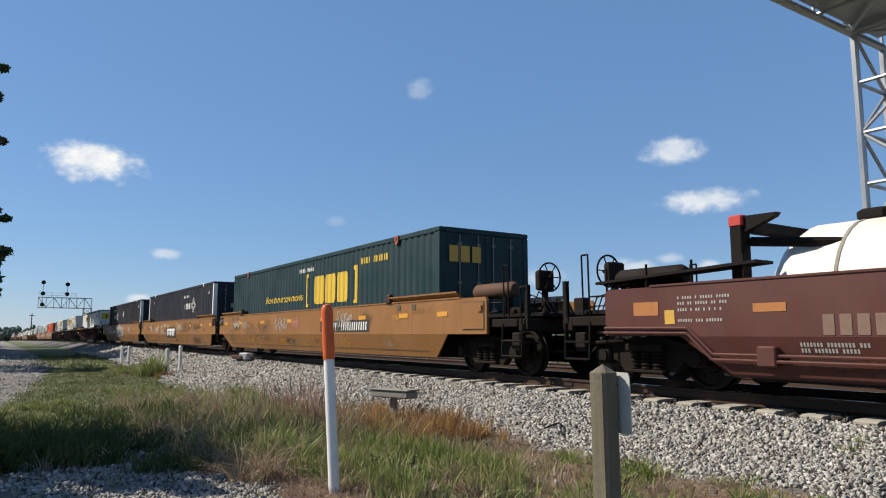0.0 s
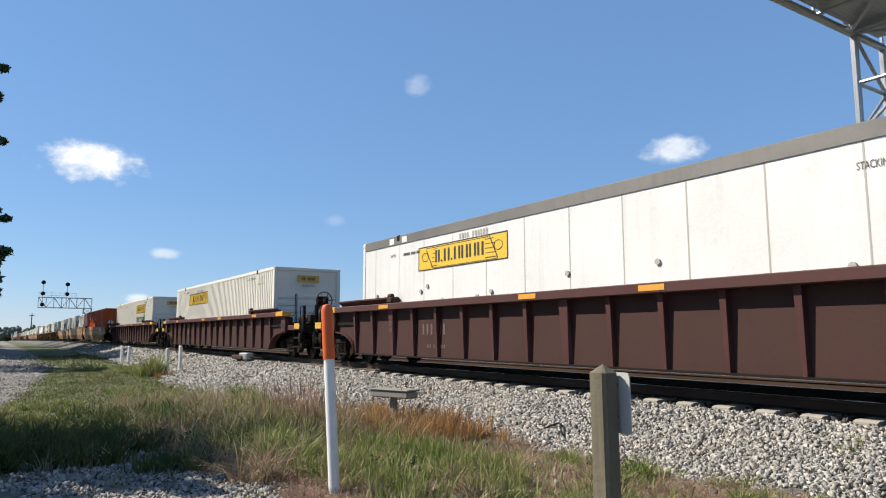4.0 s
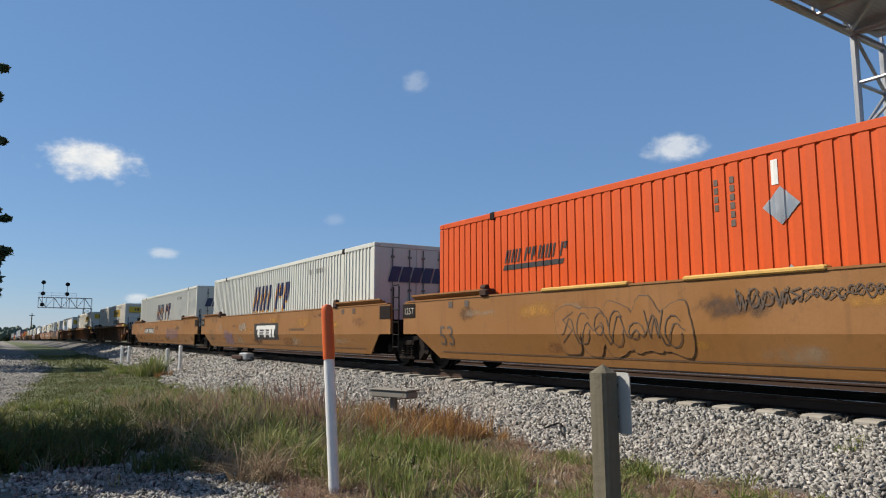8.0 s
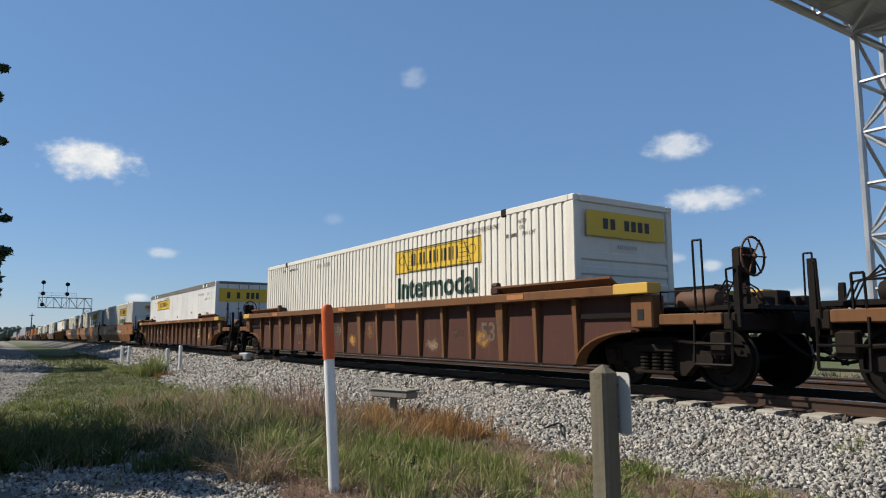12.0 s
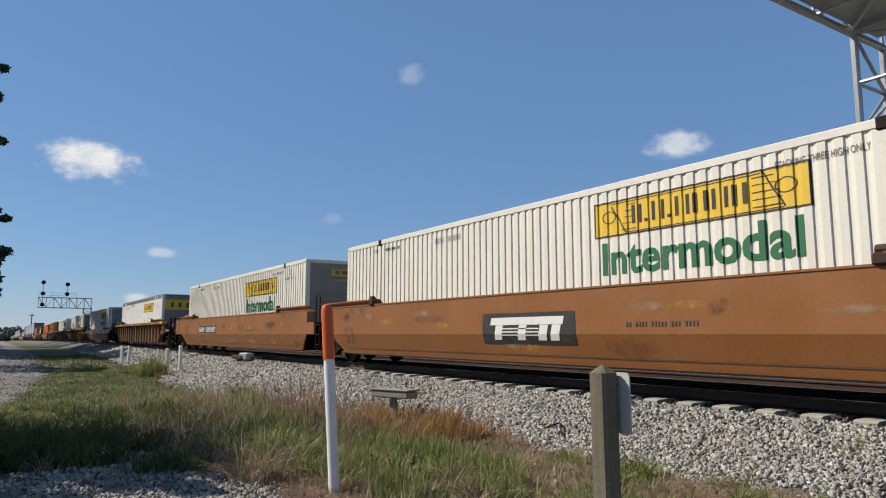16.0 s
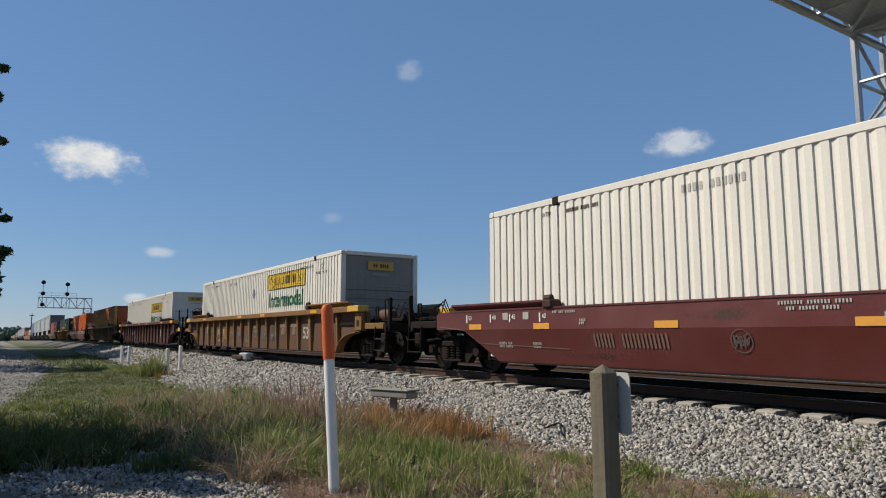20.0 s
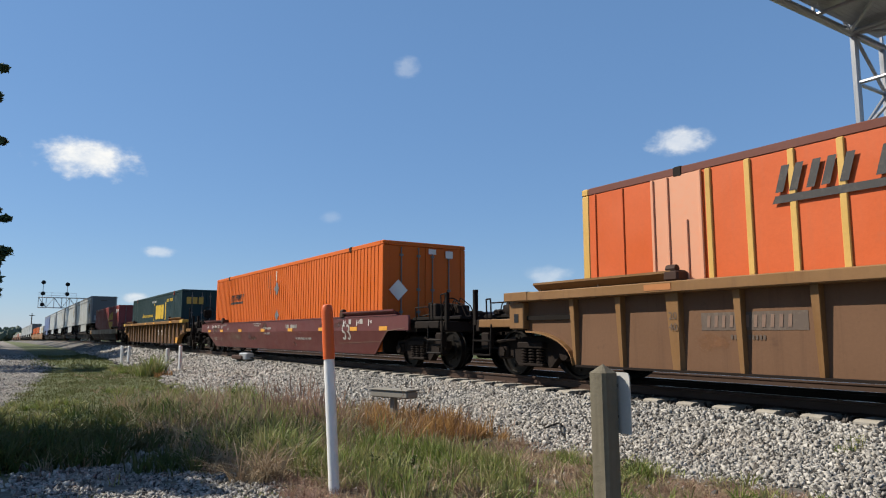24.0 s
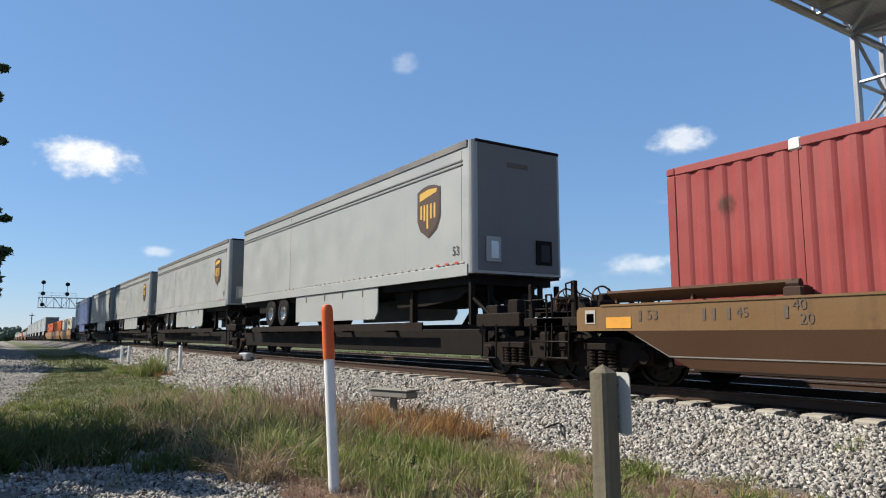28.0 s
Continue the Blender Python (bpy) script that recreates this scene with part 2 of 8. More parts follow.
# ---- mesh helpers ----
class Shape:
    """Collects vertices and faces of one mesh."""

    def __init__(self):
        self.v, self.f = [], []

    def add(self, vs, fs):
        k = len(self.v)
        self.v += [tuple(p) for p in vs]
        self.f += [tuple(k + i for i in q) for q in fs]
        return self

    def box(self, x0, x1, y0, y1, z0, z1):
        vs = [(x, y, z) for x in (x0, x1) for y in (y0, y1) for z in (z0, z1)]
        return self.add(vs, [(0, 1, 3, 2), (4, 6, 7, 5), (0, 4, 5, 1), (2, 3, 7, 6), (0, 2, 6, 4), (1, 5, 7, 3)])

    def soft_box(self, x0, x1, y0, y1, z0, z1, c=0.02):
        """Box with chamfered long and short edges."""
        rings = []
        for z, k in ((z0, c), (z0 + c, 0), (z1 - c, 0), (z1, c)):
            a, b, d, e = x0 + k, x1 - k, y0 + k, y1 - k
            rings.append([(a + c, d, z), (b - c, d, z), (b, d + c, z), (b, e - c, z), (b - c, e, z), (a + c, e, z), (a, e - c, z), (a, d + c, z)])
        vs = [p for r in rings for p in r]
        fs = [(i * 8 + j, i * 8 + (j + 1) % 8, i * 8 + 8 + (j + 1) % 8, i * 8 + 8 + j) for i in range(3) for j in range(8)]
        return self.add(vs, fs + [tuple(range(7, -1, -1)), tuple(range(24, 32))])

    def slab(self, poly, y0, y1):
        """Polygon of (x, z), anticlockwise seen from -y, given thickness from y0 to y1."""
        n = len(poly)
        vs = [(x, y0, z) for x, z in poly] + [(x, y1, z) for x, z in poly]
        fs = [tuple(range(n)), tuple(range(2 * n - 1, n - 1, -1))]
        return self.add(vs, fs + [((i + 1) % n, i, n + i, n + (i + 1) % n) for i in range(n)])

    def extrude_x(self, poly, x0, x1):
        """Polygon of (y, z) carried from x0 to x1."""
        n = len(poly)
        vs = [(x0, y, z) for y, z in poly] + [(x1, y, z) for y, z in poly]
        fs = [tuple(range(n - 1, -1, -1)), tuple(range(n, 2 * n))]
        return self.add(vs, fs + [(i, (i + 1) % n, n + (i + 1) % n, n + i) for i in range(n)])

    def rod(self, a, b, r, n=8, r2=None, caps=True):
        a, b = Vector(a), Vector(b)
        w = (b - a).normalized()
        u = w.orthogonal().normalized()
        t = w.cross(u)
        r2 = r if r2 is None else r2
        vs = []
        for p, q in ((a, r), (b, r2)):
            vs += [p + (u * math.cos(k * math.tau / n) + t * math.sin(k * math.tau / n)) * q for k in range(n)]
        fs = [(k, (k + 1) % n, n + (k + 1) % n, n + k) for k in range(n)]
        if caps:
            fs += [tuple(range(n - 1, -1, -1)), tuple(range(n, 2 * n))]
        return self.add(vs, fs)

    def tube(self, pts, r, n=6):
        for a, b in zip(pts, pts[1:]):
            self.rod(a, b, r, n)
        return self

    def lathe(self, prof, n=20, axis="y", at=(0, 0, 0)):
        """Profile of (radius, along) turned round an axis through at."""
        vs, m = [], len(prof)
        for k in range(n):
            c, s = math.cos(k * math.tau / n), math.sin(k * math.tau / n)
            for r, h in prof:
                p = {"y": (r * c, h, r * s), "x": (h, r * c, r * s), "z": (r * c, r * s, h)}[axis]
                vs.append((p[0] + at[0], p[1] + at[1], p[2] + at[2]))
        fs = [(k * m + i, k * m + i + 1, ((k + 1) % n) * m + i + 1, ((k + 1) % n) * m + i) for k in range(n) for i in range(m - 1)]
        return self.add(vs, fs)

    def mesh(self, name, smooth=False):
        me = bpy.data.meshes.new(name)
        me.from_pydata(self.v, [], self.f)
        bm = bmesh.new()
        bm.from_mesh(me)
        bmesh.ops.recalc_face_normals(bm, faces=bm.faces)
        bm.to_mesh(me)
        bm.free()
        if smooth:
            me.shade_smooth()
            me.set_sharp_from_angle(angle=radians(35))
        return me


def part(name, shape, material, parent=None, label="", at=None, smooth=False):
    """ONE mesh object under a thing or a part. shape: a Shape or a mesh that is shared."""
    me = shape if isinstance(shape, bpy.types.Mesh) else shape.mesh(name, smooth)
    if not me.materials:
        me.materials.append(M[material] if isinstance(material, str) else material)
    ob = new(name, me)
    ob.parent = parent
    if at:
        ob.location = at
    if label:
        ob["label"] = label
    return ob


def thing(name, label, category, at=(0, 0, 0), group="", kind=""):
    ob = new(name)
    ob.empty_display_size = 0.3
    ob.location = at
    return tagged(ob, label, category, group, kind)


CACHE = {}


def cached(key, make):
    if key not in CACHE:
        CACHE[key] = make()
    return CACHE[key]


def words(text, height, bold=0.0, slant=0.0, wide=1.0):
    """Letters as a flat Shape in the x-z plane from (0, 0), and their width."""
    def make():
        cu = bpy.data.curves.new("letters", "FONT")
        cu.body, cu.size, cu.offset, cu.shear, cu.resolution_u = text, 1.0, bold, slant, 3
        ob = new("letters", cu)
        me = bpy.data.meshes.new_from_object(ob.evaluated_get(bpy.context.evaluated_depsgraph_get()))
        vs = [(v.co.x, v.co.y) for v in me.vertices]
        fs = [tuple(p.vertices) for p in me.polygons]
        bpy.data.objects.remove(ob)
        bpy.data.curves.remove(cu)
        bpy.data.meshes.remove(me)
        return vs, fs
    vs, fs = cached(("words", text, bold, slant), make)
    k = height / 0.70
    s = Shape()
    s.add([(x * k * wide, 0, z * k) for x, z in vs], fs)
    return s, max(x for x, z in vs) * k * wide


# ---- the line: profile and speed ----
TRACK_Y, RAIL_Z, PAIR_Y, PAIR_Z = 9.54, 0.77, 14.6, 0.645


def fall(x):
    """The line and its verge fall away gently beyond a hundred metres."""
    d = -x - 95
    return 0.0039 * (d + math.sqrt(d * d + 1600)) if x < 60 else 0.0


def run(t):
    """Metres that the train has gone after t seconds: it slows a little."""
    return 18.687 * t - 0.01372 * t * t


def train_pose(x0, t, up=0.0):
    x = x0 + run(t)
    slope = (fall(x - 4) - fall(x + 4)) / 8
    return Matrix.Translation((x, TRACK_Y, RAIL_Z - fall(x))) @ pose(0, 0, 0, 0, -math.degrees(slope), 0) @ pose(0, 0, up)


MOVERS = []      # (thing, x at t = 0, height above the rail)
AXLES = []       # (wheelset, x of the axle at t = 0)


# ---- ground ----
def lump(x, y, s, seed=0.0):
    return noise.noise((x * s, y * s, seed))


def toe(x):
    """How far the ballast reaches towards the verge."""
    if x > -11:
        return 6.55
    return 6.55 - 2.2 * min(1, (-11 - x) / 2.5) * max(0.2, 1 - max(0, -16 - x) / 40)


def road_edge(x):
    """Where the grass begins beside the gravel lane."""
    return min(2.3, 0.1 + 0.1 * max(0.0, -16 - x))


def ground_z(x, y):
    f = fall(x)
    z = 0.05 * lump(x, y, 0.35) + 0.02 * lump(x, y, 1.7, 5)
    a = toe(x)
    if y > a:
        if y < 8.1:
            k = (y - a) / (8.1 - a)
            z = z * (1 - k) + 0.545 * (k if a > 6 else k ** 1.35)
        elif y < 16.9:
            z = 0.545 - 0.125 * min(1, max(0, (y - 11.6) / 0.9))
        elif y < 18.5:
            z = 0.42 * (18.5 - y) / 1.6
    return z - f


def make_ground():
    xs = [-3200, -2400, -1800, -1400, -1100, -900, -760, -640, -540, -460, -400, -350, -310] + list(np.arange(-280, -90, 10.0)) + list(np.arange(-90, -30, 3.0)) \
        + list(np.arange(-30, 3, 0.35)) + [3, 4, 5, 6, 8, 10, 14, 20, 30, 45, 60, 100, 180, 320, 600, 1200, 2500]
    ys = [-2500, -1200, -600, -300, -150, -80, -45, -28, -18, -12, -8, -6, -4.5, -3.4, -2.6] + list(np.arange(-2, 9, 0.25)) + [9, 9.7, 10.5, 11.3, 11.9, 12.5, 13, 14, 15, 16, 16.9, 17.7, 18.5, 19.5, 21, 25, 32, 45, 70, 120, 220, 420, 800, 1500, 3200]
    s = Shape()
    for x in xs:
        for y in ys:
            s.v.append((x, y, ground_z(x, y)))
    n = len(ys)
    s.f = [(i * n + j, (i + 1) * n + j, (i + 1) * n + j + 1, i * n + j + 1) for i in range(len(xs) - 1) for j in range(n - 1)]
    m, nt, bsdf, add, link = nodes_of("verge_soil_and_gravel")
    geo = add("ShaderNodeNewGeometry")
    pos = geo.outputs["Position"]
    sep = add("ShaderNodeSeparateXYZ")
    link(pos, sep.inputs[0])
    wob = noise_tex(nt, pos, 0.8, 4)
    fine = noise_tex(nt, pos, 14, 5, 0.7)
    vor = add("ShaderNodeTexVoronoi")
    vor.inputs["Scale"].default_value = 16
    link(pos, vor.inputs["Vector"])
    stone = mixed(nt, ramp(nt, vor.outputs["Distance"], 0.1, 0.6), (0.28, 0.27, 0.25), (0.10, 0.092, 0.083))
    stone = mixed(nt, ramp(nt, noise_tex(nt, pos, 5, 3), 0.3, 0.7), stone, (0.26, 0.24, 0.21))
    soil = mixed(nt, ramp(nt, fine, 0.3, 0.7), (0.11, 0.083, 0.058), (0.22, 0.175, 0.125))
    turf = mixed(nt, ramp(nt, wob, 0.35, 0.7), (0.052, 0.070, 0.015), (0.095, 0.105, 0.034))

    def plus(sock, other, k):
        w = add("ShaderNodeMath")
        w.operation = "MULTIPLY_ADD"
        w.inputs[1].default_value = k
        link(other, w.inputs[0])
        link(sock, w.inputs[2])
        return w.outputs[0]
    yw = plus(sep.outputs["Y"], wob, 1.6)
    far_turf = ramp(nt, sep.outputs["X"], -13.5, -17.5)
    base = mixed(nt, far_turf, mixed(nt, ramp(nt, wob, 0.42, 0.62), soil, turf), turf)
    # stony patch near the camera and the pale road along the left
    near = add("ShaderNodeMath")
    near.operation = "MULTIPLY"
    link(ramp(nt, plus(sep.outputs["X"], wob, 2.4), -8.0, -6.9), near.inputs[0])
    link(ramp(nt, yw, 2.9, 2.2), near.inputs[1])
    base = mixed(nt, scaled(nt, near.outputs[0], 0.8), base, mixed(nt, 0.5, stone, (0.07, 0.06, 0.05)))
    lane = add("ShaderNodeMapRange")
    lane.inputs["From Min"].default_value, lane.inputs["From Max"].default_value = -16.0, -38.0
    lane.inputs["To Min"].default_value, lane.inputs["To Max"].default_value = 0.1, 2.3
    link(sep.outputs["X"], lane.inputs["Value"])
    dist = add("ShaderNodeMath")
    dist.operation = "SUBTRACT"
    link(sep.outputs["Y"], dist.inputs[0])
    link(lane.outputs[0], dist.inputs[1])
    road = ramp(nt, plus(dist.outputs[0], wob, 1.2), 0.85, 0.35)
    roadx = add("ShaderNodeMath")
    roadx.operation = "MULTIPLY"
    link(road, roadx.inputs[0])
    link(ramp(nt, plus(sep.outputs["X"], wob, 3), -14.5, -16.5), roadx.inputs[1])
    base = mixed(nt, roadx.outputs[0], base, mixed(nt, ramp(nt, fine, 0.3, 0.7), (0.13, 0.12, 0.10), (0.23, 0.21, 0.18)))
    bed = add("ShaderNodeMath")
    bed.operation = "MULTIPLY"
    link(ramp(nt, plus(sep.outputs["Y"], wob, 0.8), 6.4, 6.9), bed.inputs[0])
    link(ramp(nt, sep.outputs["Y"], 18.3, 17.7), bed.inputs[1])
    base = mixed(nt, bed.outputs[0], base, mixed(nt, 0.72, stone, (0.05, 0.046, 0.042)))
    # shade under the train, painted into the ground between the rails
    bed_shade = add("ShaderNodeMath")
    bed_shade.operation = "MULTIPLY"
    link(ramp(nt, plus(sep.outputs["Y"], wob, 0.5), 8.45, 8.75), bed_shade.inputs[0])
    link(ramp(nt, plus(sep.outputs["Y"], wob, 0.5), 11.6, 11.2), bed_shade.inputs[1])
    base = mixed(nt, bed_shade.outputs[0], base, mixed(nt, ramp(nt, fine, 0.3, 0.7), (0.022, 0.018, 0.015), (0.05, 0.042, 0.034)))
    link(base, bsdf.inputs["Base Color"])
    bsdf.inputs["Roughness"].default_value = 0.95
    bumped(nt, bsdf, fine, 0.7, 0.04)
    ob = part("ground", s, m)
    return tagged(ob, "grassy verge with pale gravel and bare soil beside the railway", "ground", kind="structure")


ground = make_ground()


# ---- rails and ties ----
def rail_profile(y, base=-0.172):
    return [(y - 0.07, base), (y + 0.07, base), (y + 0.07, base + 0.012), (y + 0.012, base + 0.035), (y + 0.010, -0.045), (y + 0.036, -0.036),
            (y + 0.036, -0.008), (y + 0.026, 0), (y - 0.026, 0), (y - 0.036, -0.008), (y - 0.036, -0.036), (y - 0.010, -0.045), (y - 0.012, base + 0.035), (y - 0.07, base + 0.012)]


RAIL_X = [-1500, -900, -600, -450, -360, -300, -260, -220, -190, -160, -140, -120, -100, -85, -70, -55, -40, -20, 0, 60, 650]


def make_track(name, yc, top, label):
    th = thing(name, label, "railway track", kind="structure")
    for side in (-1, 1):
        s = Shape()
        prof = rail_profile(yc + side * 0.753)
        n = len(prof)
        for x in RAIL_X:
            s.v += [(x, y, z + top - fall(x)) for y, z in prof]
        s.f = [(i * n + k, i * n + (k + 1) % n, (i + 1) * n + (k + 1) % n, (i + 1) * n + k) for i in range(len(RAIL_X) - 1) for k in range(n)]
        part("rail", s, "rail", th, "rusty steel rail")
        h = Shape()
        for x in RAIL_X:
            h.v += [(x, yc + side * 0.753 + d, top + 0.003 - fall(x)) for d in (-0.024, 0.024)]
        h.f = [(2 * i, 2 * i + 1, 2 * i + 3, 2 * i + 2) for i in range(len(RAIL_X) - 1)]
        part("running_surface", h, "railhead", th, "polished top of the rail")
    return th


near_track = make_track("track_near", TRACK_Y, RAIL_Z, "main line track of rusty rails on concrete ties")
far_track = make_track("track_far", PAIR_Y, PAIR_Z, "second track of rusty rails on concrete ties")
TIE_PITCH = 0.61


def tie_shape():
    s = Shape()
    s.extrude_x([(-1.30, -0.14), (1.30, -0.14), (1.30, 0.0), (1.24, 0.02), (0.55, 0.02), (0.3, -0.02), (-0.3, -0.02), (-0.55, 0.02), (-1.24, 0.02), (-1.30, 0.0)], -0.13, 0.13)
    return s


# ---- running gear ----
WHEEL_R = 0.457


def wheelset_mesh():
    s = Shape()
    for sd in (-1, 1):
        y = sd * 0.72
        s.lathe([(0.085, y - sd * 0.02), (0.20, y), (0.22, y), (0.38, y + sd * 0.03), (0.40, y - sd * 0.03), (WHEEL_R + 0.028, y - sd * 0.045), (WHEEL_R + 0.026, y - sd * 0.012),
                 (WHEEL_R, y), (WHEEL_R - 0.006, y + sd * 0.09), (0.40, y + sd * 0.095), (0.385, y + sd * 0.05), (0.22, y + sd * 0.06), (0.20, y + sd * 0.10), (0.085, y + sd * 0.10)], 26)
        s.rod((0, y + sd * 0.10, 0), (0, y + sd * 0.30, 0), 0.075, 12)
        for k in range(6):
            a = k * math.tau / 6
            s.rod((0.29 * math.cos(a), y + sd * 0.055, 0.29 * math.sin(a)), (0.29 * math.cos(a), y + sd * 0.075, 0.29 * math.sin(a)), 0.03, 6)
    s.rod((0, -0.72, 0), (0, 0.72, 0), 0.085, 12)
    return s.mesh("wheelset", True)


def sideframe_mesh(sd):
    s = Shape()
    y0, y1 = sorted((sd * 0.93, sd * 1.09))
    s.slab([(-1.12, 0.50), (-0.95, 0.36), (-0.66, 0.40), (-0.45, 0.20), (0.45, 0.20), (0.66, 0.40), (0.95, 0.36), (1.12, 0.50), (1.10, 0.64), (0.6, 0.68), (0.30, 0.76), (-0.30, 0.76), (-0.6, 0.68), (-1.10, 0.64)], y0, y1)
    for x in (-0.89, 0.89):
        s.soft_box(x - 0.15, x + 0.15, min(sd * 0.95, sd * 1.15), max(sd * 0.95, sd * 1.15), 0.33, 0.60, 0.03)
        s.rod((x, sd * 1.14, 0.457), (x, sd * 1.19, 0.457), 0.11, 10)
    return s.mesh("side_frame")


def spring_mesh(sd):
    s = Shape()
    for x in (-0.22, 0, 0.22):
        for k in range(5):
            s.lathe([(0.07, 0), (0.095, 0.012), (0.095, 0.03), (0.07, 0.042)], 10, "z", (x, sd * 1.12, 0.27 + k * 0.055))
    s.soft_box(-0.36, 0.36, min(sd * 1.02, sd * 1.21), max(sd * 1.02, sd * 1.21), 0.22, 0.27, 0.01)
    s.soft_box(-0.36, 0.36, min(sd * 1.0, sd * 1.22), max(sd * 1.0, sd * 1.22), 0.545, 0.66, 0.015)
    return s.mesh("bolster_spring")


def truck_mesh():
    s = Shape()
    s.soft_box(-0.22, 0.22, -0.95, 0.95, 0.48, 0.78, 0.03)
    s.rod((0, 0, 0.78), (0, 0, 0.86), 0.22, 16)
    for x in (-0.36, 0.36):
        s.soft_box(x - 0.06, x + 0.06, -0.85, 0.85, 0.34, 0.48, 0.02)
    s.rod((-0.5, 0.3, 0.4), (0.5, 0.3, 0.4), 0.03)
    return s.mesh("truck")


def truck(car, x, x_car):
    t = part("truck", cached("truck", truck_mesh), "grime", car, "", (x, 0, 0))
    for sd in (-1, 1):
        part("side_frame", cached(("sf", sd), lambda: sideframe_mesh(sd)), "gear", t, "dusty cast side frame")
        part("bolster_spring", cached(("sp", sd), lambda: spring_mesh(sd)), "gear", t)
    for dx in (-0.89, 0.89):
        w = part("wheelset", cached("wheelset", wheelset_mesh), "wheel", t, "", (dx, 0, WHEEL_R))
        AXLES.append((w, dx, x_car + x + dx))
    return t


# ---- painted marks ----
def mark_bars(text, height, slant=0.0, gap=0.18, wide=0.62):
    """Plain upright bars, one for each character of a run; a space leaves a gap."""
    s, x = Shape(), 0.0
    for c in text:
        if c != " ":
            w = height * wide
            s.add([(x, 0, 0), (x + w, 0, 0), (x + w + slant * height, 0, height), (x + slant * height, 0, height)], [(0, 1, 2, 3)])
        x += height * (wide + gap)
    return s, x


def moved(s, x, y, z):
    s.v = [(a + x, b + y, c + z) for a, b, c in s.v]
    return s


def rect(x0, x1, z0, z1):
    return Shape().add([(x0, 0, z0), (x1, 0, z0), (x1, 0, z1), (x0, 0, z1)], [(0, 1, 2, 3)])


def conform(s, breaks, depth_at, y):
    """Lay a flat shape on a ribbed face: cut it at the folds and follow their depth."""
    x0, x1 = min(p[0] for p in s.v), max(p[0] for p in s.v)
    bm = bmesh.new()
    vs = [bm.verts.new(p) for p in s.v]
    for f in s.f:
        try:
            bm.faces.new([vs[i] for i in f])
        except ValueError:
            pass
    for b in breaks:
        if x0 < b < x1:
            bmesh.ops.bisect_plane(bm, geom=bm.verts[:] + bm.edges[:] + bm.faces[:], plane_co=(b, 0, 0), plane_no=(1, 0, 0))
    for v in bm.verts:
        v.co.y += y + depth_at(v.co.x)
    bm.verts.index_update()
    out = Shape()
    out.v = [tuple(v.co) for v in bm.verts]
    out.f = [tuple(v.index for v in f.verts) for f in bm.faces]
    bm.free()
    return out


def decal(name, s, material, parent, label=""):
    me = bpy.data.meshes.new(name)
    me.from_pydata(s.v, [], s.f)
    return part(name, me, material, parent, label)


def scribble(seed, w, h, strokes=6, r=0.012):
    """A sprayed tag: a row of quick strokes and loops that spell nothing."""
    rnd = random.Random(seed)
    s = Shape()

    def stroke(pts):
        for (ax, az), (bx, bz) in zip(pts, pts[1:]):
            d = math.hypot(bx - ax, bz - az) or 1
            nx, nz = -(bz - az) / d * r, (bx - ax) / d * r
            ex, ez = (bx - ax) / d * r * 0.6, (bz - az) / d * r * 0.6
            s.add([(ax - nx - ex, 0, az - nz - ez), (bx - nx + ex, 0, bz - nz + ez), (bx + nx + ex, 0, bz + nz + ez), (ax + nx - ex, 0, az + nz - ez)], [(0, 1, 2, 3)])
    n = max(3, int(w / (h * 0.55)))
    step = w / n
    for k in range(n):
        x, hh = k * step, h * rnd.uniform(0.6, 1.0)
        z = (h - hh) * rnd.random()
        lean = rnd.uniform(-0.1, 0.25) * step
        kind = rnd.choice((1, 1, 4, 4, 2, 3))
        if kind == 4:
            stroke([(x + step * (0.5 + (0.5 - 0.03 * q) * math.cos(q * 0.6)), z + hh * (0.5 + (0.5 - 0.03 * q) * math.sin(q * 0.6 + lean))) for q in range(14)])
        elif kind == 0:
            stroke([(x, z), (x + lean, z + hh), (x + step * 0.7, z + hh * 0.5), (x + step * 0.2, z + hh * 0.45), (x + step * 0.95, z)])
        elif kind == 1:
            stroke([(x + step * (0.45 + 0.42 * math.cos(q * 0.55 + 0.7)), z + hh * (0.5 + 0.5 * math.sin(q * 0.55 + 0.7))) for q in range(11)])
        elif kind == 2:
            stroke([(x, z + hh), (x + step * 0.3, z), (x + step * 0.5, z + hh * 0.7), (x + step * 0.7, z), (x + step + lean, z + hh)])
        else:
            stroke([(x + step * 0.8, z + hh), (x + step * 0.1, z + hh * 0.75), (x + step * 0.75, z + hh * 0.4), (x, z)])
    # a loose looping line drawn through the row
    stroke([(w * q / 40, h * (0.45 + 0.42 * math.sin(q * 0.9 + seed) * math.cos(q * 0.23 + seed))) for q in range(41)])
    return stacked(s)


def bubble(seed, w, h, n=5, grow=0.0):
    """Fat rounded letter-like blobs side by side."""
    rnd = random.Random(seed)
    s = Shape()
    for k in range(n):
        cx, cz = w * (k + 0.5) / n, h * 0.5 + rnd.uniform(-0.05, 0.05)
        rx, rz = w / n * rnd.uniform(0.52, 0.6) + grow, h * rnd.uniform(0.46, 0.54) + grow
        m = 22
        pts = []
        for i in range(m):
            a = i * math.tau / m
            q = 1 + 0.10 * math.sin(3 * a + k) + 0.06 * math.sin(5 * a + 2 * k)
            c, d = math.cos(a), math.sin(a)
            pts.append((cx + rx * q * math.copysign(abs(c) ** 0.7, c), 0.0006 * k, cz + rz * q * math.copysign(abs(d) ** 0.7, d)))
        s.add(pts, [tuple(range(m))])
    return s


